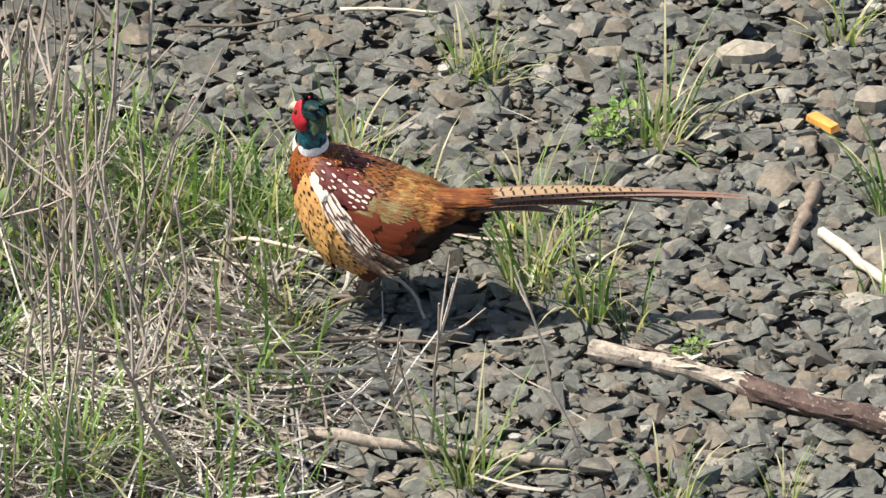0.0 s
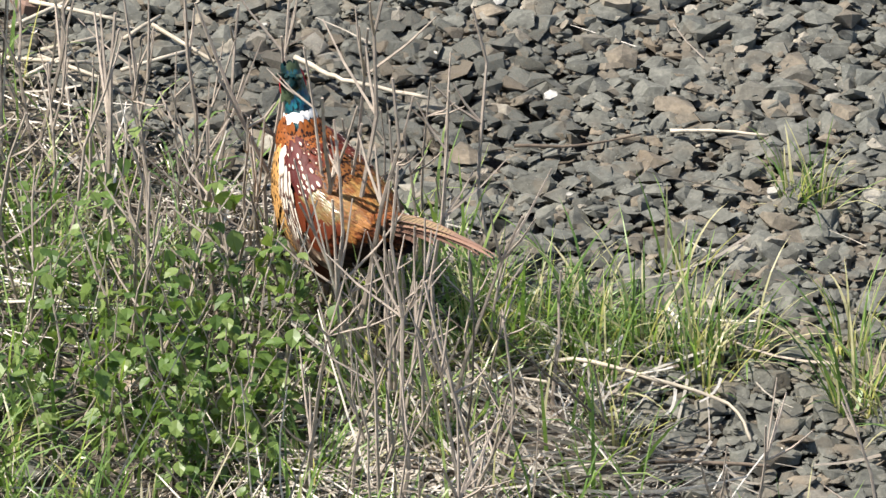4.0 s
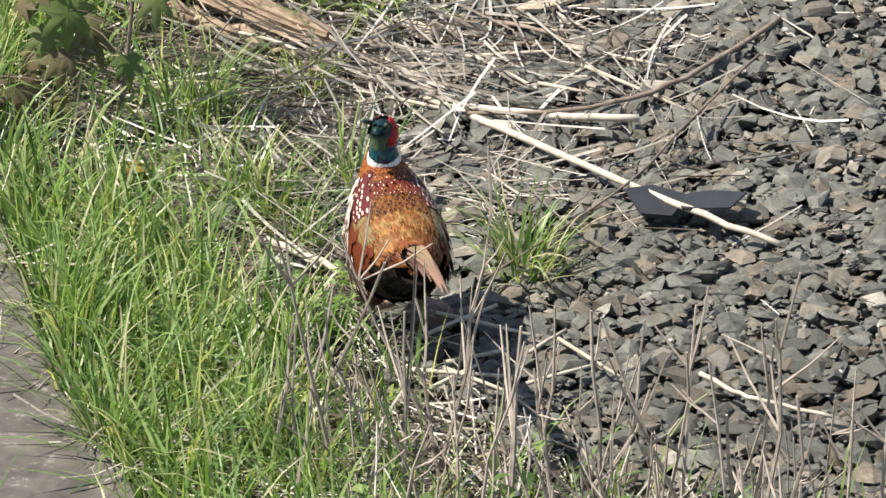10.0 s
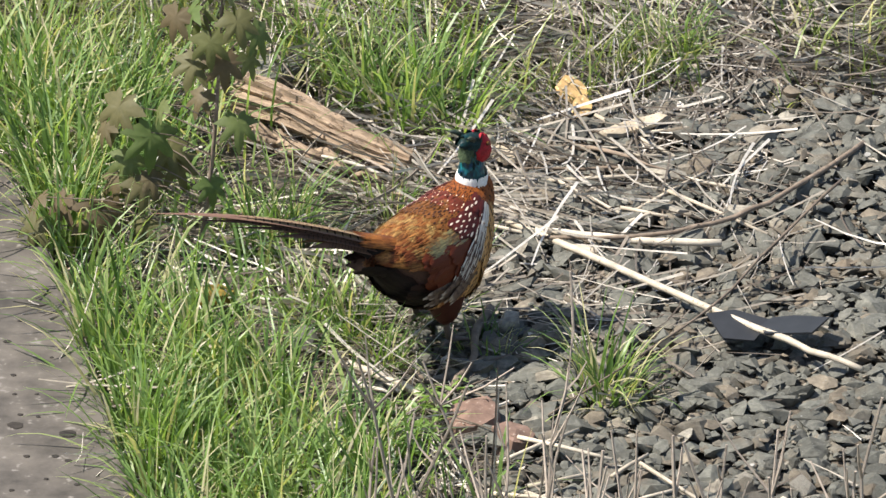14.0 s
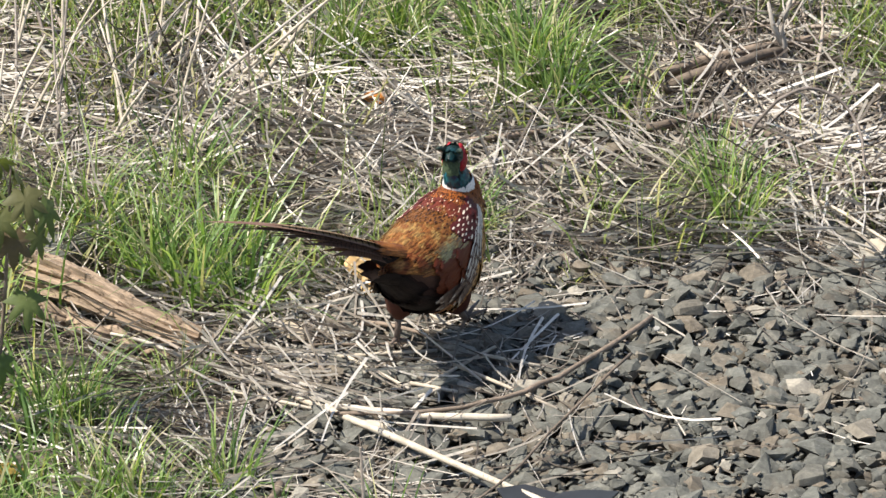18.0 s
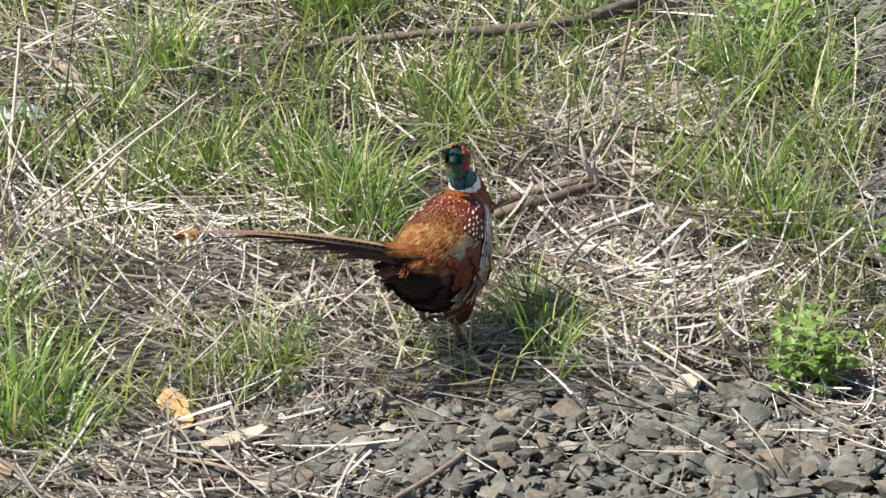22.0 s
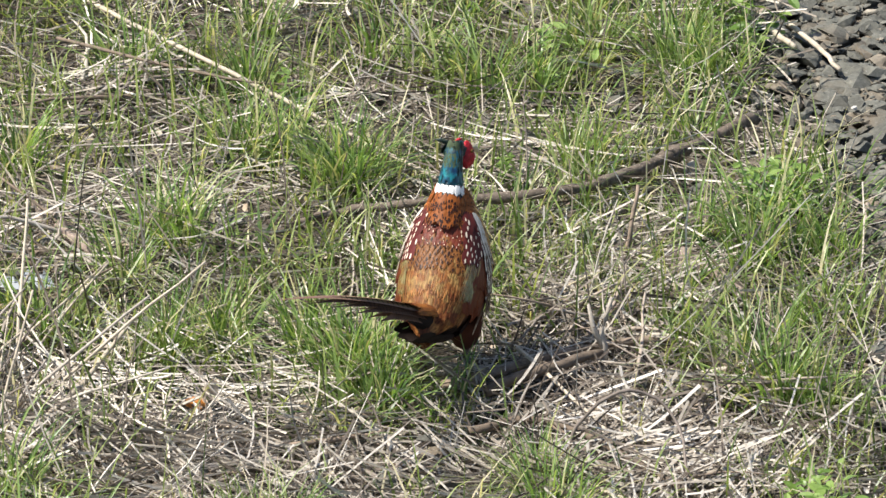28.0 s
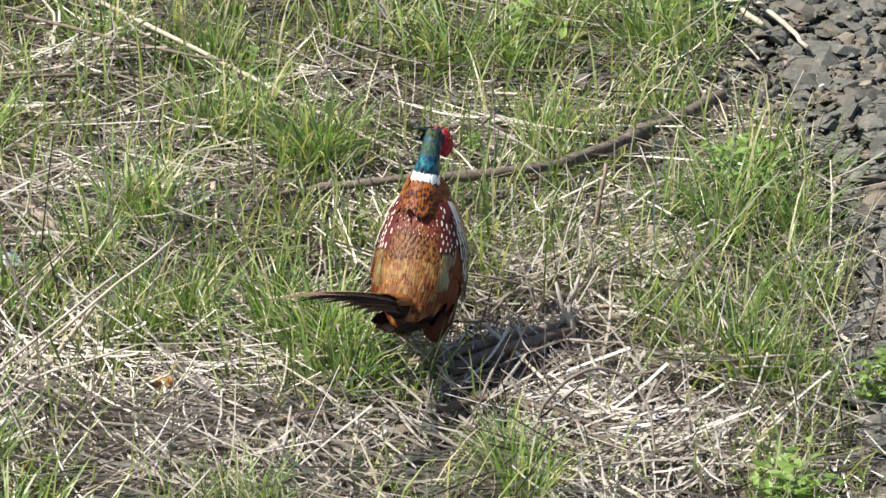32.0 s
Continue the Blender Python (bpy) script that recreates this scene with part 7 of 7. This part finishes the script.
    walk(leg_left, [(t, pose(*p)) for t, *p in [
        (0, -0.04, -0.005, 0.186, 0, 0, 0), (0.25, -0.04, -0.005, 0.174, 21.6, 0, 0), (0.5, -0.04, -0.005, 0.164, 18.7, 0, 0),
        (0.75, -0.04, -0.005, 0.164, -5.4, 0, 0), (1, -0.04, -0.005, 0.164, -23.4, 0, 0), (1.25, -0.04, -0.005, 0.179, -17.5, 0, 0),
        (1.5, -0.04, -0.005, 0.186, 3.8, 0, 0), (1.75, -0.04, -0.005, 0.173, 21.8, 0, 0), (2, -0.04, -0.005, 0.164, 20.6, 0, 0),
        (2.25, -0.04, -0.005, 0.164, -1, 0, 0), (2.5, -0.04, -0.005, 0.164, -21.5, 0, 0), (2.75, -0.04, -0.005, 0.177, -19.7, 0, 0),
        (3, -0.04, -0.005, 0.186, 2.7, 0, 0), (3.25, -0.04, -0.005, 0.178, 18.3, 0, 0), (3.5, -0.04, -0.005, 0.164, 24, 0, 0),
        (3.75, -0.04, -0.005, 0.164, 11.5, 0, 0), (4, -0.04, -0.005, 0.164, -11.7, 0, 0), (4.25, -0.04, -0.005, 0.164, -24, 0, 0),
        (4.5, -0.04, -0.005, 0.182, -13.7, 0, 0), (4.75, -0.04, -0.005, 0.184, 9.4, 0, 0), (5, -0.04, -0.005, 0.167, 23.7, 0, 0),
        (5.25, -0.04, -0.005, 0.164, 15.8, 0, 0), (5.5, -0.04, -0.005, 0.164, -7, 0, 0), (5.75, -0.04, -0.005, 0.164, -18.2, 0, 0),
        (6, -0.04, -0.005, 0.164, -23.7, 0, 0), (6.25, -0.04, -0.005, 0.184, -10.3, 0, 0), (6.5, -0.04, -0.005, 0.179, 17.7, 0, 0),
        (6.75, -0.04, -0.005, 0.164, 20.7, 0, 0), (7, -0.04, -0.005, 0.164, -5.5, 0, 0), (7.25, -0.04, -0.005, 0.164, -22.8, 0, 0),
        (7.5, -0.04, -0.005, 0.178, -18.1, 0, 0), (7.75, -0.04, -0.005, 0.186, 4.1, 0, 0), (8, -0.04, -0.005, 0.172, 22.4, 0, 0),
        (8.25, -0.04, -0.005, 0.164, 20.7, 0, 0), (8.5, -0.04, -0.005, 0.164, 3.4, 0, 0), (8.75, -0.04, -0.005, 0.164, -16.5, 0, 0),
        (9, -0.04, -0.005, 0.166, -23.9, 0, 0), (9.25, -0.04, -0.005, 0.184, -10.2, 0, 0), (9.5, -0.04, -0.005, 0.182, 13.7, 0, 0),
        (9.75, -0.04, -0.005, 0.164, 23.9, 0, 0), (10, -0.04, -0.005, 0.164, 10.3, 0, 0), (10.25, -0.04, -0.005, 0.164, -2.6, 0, 0),
        (10.5, -0.04, -0.005, 0.164, -14.7, 0, 0), (10.75, -0.04, -0.005, 0.164, -22.5, 0, 0), (11, -0.04, -0.005, 0.168, -23.5, 0, 0),
        (11.25, -0.04, -0.005, 0.179, -17.3, 0, 0), (11.5, -0.04, -0.005, 0.185, -5.5, 0, 0), (11.75, -0.04, -0.005, 0.185, 8.1, 0, 0),
        (12, -0.04, -0.005, 0.177, 19, 0, 0), (12.25, -0.04, -0.005, 0.164, 23.7, 0, 0), (12.5, -0.04, -0.005, 0.164, 13.8, 0, 0),
        (12.75, -0.04, -0.005, 0.164, -4.7, 0, 0), (13, -0.04, -0.005, 0.164, -20.2, 0, 0), (13.25, -0.04, -0.005, 0.164, -24, 0, 0),
        (13.5, -0.04, -0.005, 0.175, -20.7, 0, 0), (13.75, -0.04, -0.005, 0.183, -11.4, 0, 0), (14, -0.04, -0.005, 0.186, 1.3, 0, 0),
        (14.25, -0.04, -0.005, 0.175, 20.9, 0, 0), (14.5, -0.04, -0.005, 0.164, 21.1, 0, 0), (14.75, -0.04, -0.005, 0.164, 1.8, 0, 0),
        (15, -0.04, -0.005, 0.164, -19.2, 0, 0), (15.25, -0.04, -0.005, 0.182, -14.1, 0, 0), (15.5, -0.04, -0.005, 0.177, 19.6, 0, 0),
        (15.75, -0.04, -0.005, 0.164, 21.9, 0, 0), (16, -0.04, -0.005, 0.164, 2.8, 0, 0), (16.25, -0.04, -0.005, 0.164, -19.1, 0, 0),
        (16.5, -0.04, -0.005, 0.172, -22.3, 0, 0), (16.75, -0.04, -0.005, 0.186, -3.6, 0, 0), (17, -0.04, -0.005, 0.178, 18.6, 0, 0),
        (17.25, -0.04, -0.005, 0.164, 22.6, 0, 0), (17.5, -0.04, -0.005, 0.164, 4.4, 0, 0), (17.75, -0.04, -0.005, 0.164, -12.8, 0, 0),
        (18, -0.04, -0.005, 0.164, -23.2, 0, 0), (18.25, -0.04, -0.005, 0.181, -15.7, 0, 0), (18.5, -0.04, -0.005, 0.184, 9.4, 0, 0),
        (18.75, -0.04, -0.005, 0.165, 24, 0, 0), (19, -0.04, -0.005, 0.164, 11.7, 0, 0), (19.25, -0.04, -0.005, 0.164, -7.6, 0, 0),
        (19.5, -0.04, -0.005, 0.164, -21.9, 0, 0), (19.75, -0.04, -0.005, 0.173, -22, 0, 0), (20, -0.04, -0.005, 0.185, -7.7, 0, 0),
        (20.25, -0.04, -0.005, 0.179, 17.3, 0, 0), (20.5, -0.04, -0.005, 0.164, 22.5, 0, 0), (20.75, -0.04, -0.005, 0.164, 1.9, 0, 0),
        (21, -0.04, -0.005, 0.164, -20.8, 0, 0), (21.25, -0.04, -0.005, 0.164, -24, 0, 0), (21.5, -0.04, -0.005, 0.176, -20.2, 0, 0),
        (21.75, -0.04, -0.005, 0.184, -10.6, 0, 0), (22, -0.04, -0.005, 0.186, 2.1, 0, 0), (22.25, -0.04, -0.005, 0.173, 22.1, 0, 0),
        (22.5, -0.04, -0.005, 0.164, 18.8, 0, 0), (22.75, -0.04, -0.005, 0.164, 8.7, 0, 0), (23, -0.04, -0.005, 0.164, 2.9, 0, 0),
        (23.25, -0.04, -0.005, 0.164, -19.8, 0, 0), (23.5, -0.04, -0.005, 0.174, -21.1, 0, 0), (23.75, -0.04, -0.005, 0.174, -10.2, 0, 0),
        (24, -0.04, -0.005, 0.184, -9.8, 0, 0), (24.25, -0.04, -0.005, 0.17, 23, 0, 0), (24.5, -0.04, -0.005, 0.164, 3.9, 0, 0),
        (24.75, -0.04, -0.005, 0.164, -3.9, 0, 0), (25, -0.04, -0.005, 0.164, -13.7, 0, 0), (25.25, -0.04, -0.005, 0.164, -23.9, 0, 0),
        (25.5, -0.04, -0.005, 0.18, -16.3, 0, 0), (25.75, -0.04, -0.005, 0.186, 3.5, 0, 0), (26, -0.04, -0.005, 0.175, 20.7, 0, 0),
        (26.25, -0.04, -0.005, 0.164, 16.9, 0, 0), (26.5, -0.04, -0.005, 0.164, -12.3, 0, 0), (26.75, -0.04, -0.005, 0.164, -4.3, 0, 0),
        (27, -0.04, -0.005, 0.164, -5.1, 0, 0), (27.25, -0.04, -0.005, 0.164, -5.7, 0, 0), (27.5, -0.04, -0.005, 0.164, -6.2, 0, 0),
        (27.75, -0.04, -0.005, 0.164, -6.5, 0, 0), (28.5, -0.04, -0.005, 0.165, -6.5, 0, 0), (28.75, -0.04, -0.005, 0.166, -6.1, 0, 0),
        (29, -0.04, -0.005, 0.167, -6.8, 0, 0), (29.25, -0.04, -0.005, 0.169, -7, 0, 0), (29.5, -0.04, -0.005, 0.17, -5.9, 0, 0),
        (29.75, -0.04, -0.005, 0.171, -4.6, 0, 0), (30, -0.04, -0.005, 0.169, -2.3, 0, 0), (30.25, -0.04, -0.005, 0.167, -1.1, 0, 0),
        (31, -0.04, -0.005, 0.175, -0.8, 0, 0), (31.25, -0.04, -0.005, 0.182, 8, 0, 0), (31.5, -0.04, -0.005, 0.177, 15.7, 0, 0),
        (31.75, -0.04, -0.005, 0.169, 20.2, 0, 0), (32, -0.04, -0.005, 0.164, 20.5, 0, 0),
    ]])
    walk(leg_right, [(t, pose(*p)) for t, *p in [
        (0, 0.04, -0.005, 0.164, 0, 0, 0), (0.25, 0.04, -0.005, 0.164, -21.6, 0, 0), (0.5, 0.04, -0.005, 0.178, -18.7, 0, 0),
        (0.75, 0.04, -0.005, 0.185, 5.4, 0, 0), (1, 0.04, -0.005, 0.169, 23.4, 0, 0), (1.25, 0.04, -0.005, 0.164, 17.5, 0, 0),
        (1.5, 0.04, -0.005, 0.164, -3.8, 0, 0), (1.75, 0.04, -0.005, 0.164, -21.8, 0, 0), (2, 0.04, -0.005, 0.175, -20.6, 0, 0),
        (2.25, 0.04, -0.005, 0.186, 1, 0, 0), (2.5, 0.04, -0.005, 0.174, 21.5, 0, 0), (2.75, 0.04, -0.005, 0.164, 19.7, 0, 0),
        (3, 0.04, -0.005, 0.164, -2.7, 0, 0), (3.25, 0.04, -0.005, 0.164, -18.3, 0, 0), (3.5, 0.04, -0.005, 0.165, -24, 0, 0),
        (3.75, 0.04, -0.005, 0.183, -11.5, 0, 0), (4, 0.04, -0.005, 0.183, 11.7, 0, 0), (4.25, 0.04, -0.005, 0.165, 24, 0, 0),
        (4.5, 0.04, -0.005, 0.164, 13.7, 0, 0), (4.75, 0.04, -0.005, 0.164, -9.4, 0, 0), (5, 0.04, -0.005, 0.164, -23.7, 0, 0),
        (5.25, 0.04, -0.005, 0.181, -15.8, 0, 0), (5.5, 0.04, -0.005, 0.185, 7, 0, 0), (5.75, 0.04, -0.005, 0.178, 18.2, 0, 0),
        (6, 0.04, -0.005, 0.167, 23.7, 0, 0), (6.25, 0.04, -0.005, 0.164, 10.3, 0, 0), (6.5, 0.04, -0.005, 0.164, -17.7, 0, 0),
        (6.75, 0.04, -0.005, 0.175, -20.7, 0, 0), (7, 0.04, -0.005, 0.185, 5.5, 0, 0), (7.25, 0.04, -0.005, 0.171, 22.8, 0, 0),
        (7.5, 0.04, -0.005, 0.164, 18.1, 0, 0), (7.75, 0.04, -0.005, 0.164, -4.1, 0, 0), (8, 0.04, -0.005, 0.164, -22.4, 0, 0),
        (8.25, 0.04, -0.005, 0.175, -20.7, 0, 0), (8.5, 0.04, -0.005, 0.186, -3.4, 0, 0), (8.75, 0.04, -0.005, 0.18, 16.5, 0, 0),
        (9, 0.04, -0.005, 0.164, 23.9, 0, 0), (9.25, 0.04, -0.005, 0.164, 10.2, 0, 0), (9.5, 0.04, -0.005, 0.164, -13.7, 0, 0),
        (9.75, 0.04, -0.005, 0.166, -23.9, 0, 0), (10, 0.04, -0.005, 0.184, -10.3, 0, 0), (10.25, 0.04, -0.005, 0.186, 2.6, 0, 0),
        (10.5, 0.04, -0.005, 0.181, 14.7, 0, 0), (10.75, 0.04, -0.005, 0.172, 22.5, 0, 0), (11, 0.04, -0.005, 0.164, 23.5, 0, 0),
        (11.25, 0.04, -0.005, 0.164, 17.3, 0, 0), (11.5, 0.04, -0.005, 0.164, 5.5, 0, 0), (11.75, 0.04, -0.005, 0.164, -8.1, 0, 0),
        (12, 0.04, -0.005, 0.164, -19, 0, 0), (12.25, 0.04, -0.005, 0.167, -23.7, 0, 0), (12.5, 0.04, -0.005, 0.182, -13.8, 0, 0),
        (12.75, 0.04, -0.005, 0.186, 4.7, 0, 0), (13, 0.04, -0.005, 0.176, 20.2, 0, 0), (13.25, 0.04, -0.005, 0.164, 24, 0, 0),
        (13.5, 0.04, -0.005, 0.164, 20.7, 0, 0), (13.75, 0.04, -0.005, 0.164, 11.4, 0, 0), (14, 0.04, -0.005, 0.164, -1.3, 0, 0),
        (14.25, 0.04, -0.005, 0.164, -20.9, 0, 0), (14.5, 0.04, -0.005, 0.174, -21.1, 0, 0), (14.75, 0.04, -0.005, 0.186, -1.8, 0, 0),
        (15, 0.04, -0.005, 0.177, 19.2, 0, 0), (15.25, 0.04, -0.005, 0.164, 14.1, 0, 0), (15.5, 0.04, -0.005, 0.164, -19.6, 0, 0),
        (15.75, 0.04, -0.005, 0.173, -21.9, 0, 0), (16, 0.04, -0.005, 0.186, -2.8, 0, 0), (16.25, 0.04, -0.005, 0.177, 19.1, 0, 0),
        (16.5, 0.04, -0.005, 0.164, 22.3, 0, 0), (16.75, 0.04, -0.005, 0.164, 3.6, 0, 0), (17, 0.04, -0.005, 0.164, -18.6, 0, 0),
        (17.25, 0.04, -0.005, 0.172, -22.6, 0, 0), (17.5, 0.04, -0.005, 0.186, -4.4, 0, 0), (17.75, 0.04, -0.005, 0.183, 12.8, 0, 0),
        (18, 0.04, -0.005, 0.17, 23.2, 0, 0), (18.25, 0.04, -0.005, 0.164, 15.7, 0, 0), (18.5, 0.04, -0.005, 0.164, -9.4, 0, 0),
        (18.75, 0.04, -0.005, 0.164, -24, 0, 0), (19, 0.04, -0.005, 0.183, -11.7, 0, 0), (19.25, 0.04, -0.005, 0.185, 7.6, 0, 0),
        (19.5, 0.04, -0.005, 0.173, 21.9, 0, 0), (19.75, 0.04, -0.005, 0.164, 22, 0, 0), (20, 0.04, -0.005, 0.164, 7.7, 0, 0),
        (20.25, 0.04, -0.005, 0.164, -17.3, 0, 0), (20.5, 0.04, -0.005, 0.172, -22.5, 0, 0), (20.75, 0.04, -0.005, 0.186, -1.9, 0, 0),
        (21, 0.04, -0.005, 0.175, 20.8, 0, 0), (21.25, 0.04, -0.005, 0.164, 24, 0, 0), (21.5, 0.04, -0.005, 0.164, 20.2, 0, 0),
        (21.75, 0.04, -0.005, 0.164, 10.6, 0, 0), (22, 0.04, -0.005, 0.164, -2.1, 0, 0), (22.25, 0.04, -0.005, 0.164, -22.1, 0, 0),
        (22.5, 0.04, -0.005, 0.178, -18.8, 0, 0), (22.75, 0.04, -0.005, 0.178, -8.7, 0, 0), (23, 0.04, -0.005, 0.186, -2.9, 0, 0),
        (23.25, 0.04, -0.005, 0.176, 19.8, 0, 0), (23.5, 0.04, -0.005, 0.164, 21.1, 0, 0), (23.75, 0.04, -0.005, 0.164, 10.2, 0, 0),
        (24, 0.04, -0.005, 0.164, 9.8, 0, 0), (24.25, 0.04, -0.005, 0.164, -23, 0, 0), (24.5, 0.04, -0.005, 0.186, -3.9, 0, 0),
        (24.75, 0.04, -0.005, 0.18, 3.9, 0, 0), (25, 0.04, -0.005, 0.182, 13.7, 0, 0), (25.25, 0.04, -0.005, 0.166, 23.9, 0, 0),
        (25.5, 0.04, -0.005, 0.164, 16.3, 0, 0), (25.75, 0.04, -0.005, 0.164, -3.5, 0, 0), (26, 0.04, -0.005, 0.164, -20.7, 0, 0),
        (26.25, 0.04, -0.005, 0.18, -16.9, 0, 0), (26.5, 0.04, -0.005, 0.183, 12.3, 0, 0), (26.75, 0.04, -0.005, 0.169, 4.3, 0, 0),
        (27, 0.04, -0.005, 0.168, 5.1, 0, 0), (27.25, 0.04, -0.005, 0.167, 5.7, 0, 0), (27.5, 0.04, -0.005, 0.167, 6.2, 0, 0),
        (27.75, 0.04, -0.005, 0.166, 6.5, 0, 0), (28.5, 0.04, -0.005, 0.164, 6.5, 0, 0), (28.75, 0.04, -0.005, 0.164, 6.1, 0, 0),
        (29, 0.04, -0.005, 0.164, 6.8, 0, 0), (29.25, 0.04, -0.005, 0.164, 7, 0, 0), (29.5, 0.04, -0.005, 0.164, 5.9, 0, 0),
        (29.75, 0.04, -0.005, 0.164, 4.6, 0, 0), (30, 0.04, -0.005, 0.164, 2.3, 0, 0), (30.25, 0.04, -0.005, 0.164, 1.1, 0, 0),
        (31, 0.04, -0.005, 0.164, 0.8, 0, 0), (31.25, 0.04, -0.005, 0.164, -8, 0, 0), (31.5, 0.04, -0.005, 0.164, -15.7, 0, 0),
        (31.75, 0.04, -0.005, 0.164, -20.2, 0, 0), (32, 0.04, -0.005, 0.168, -20.5, 0, 0),
    ]])


motions()
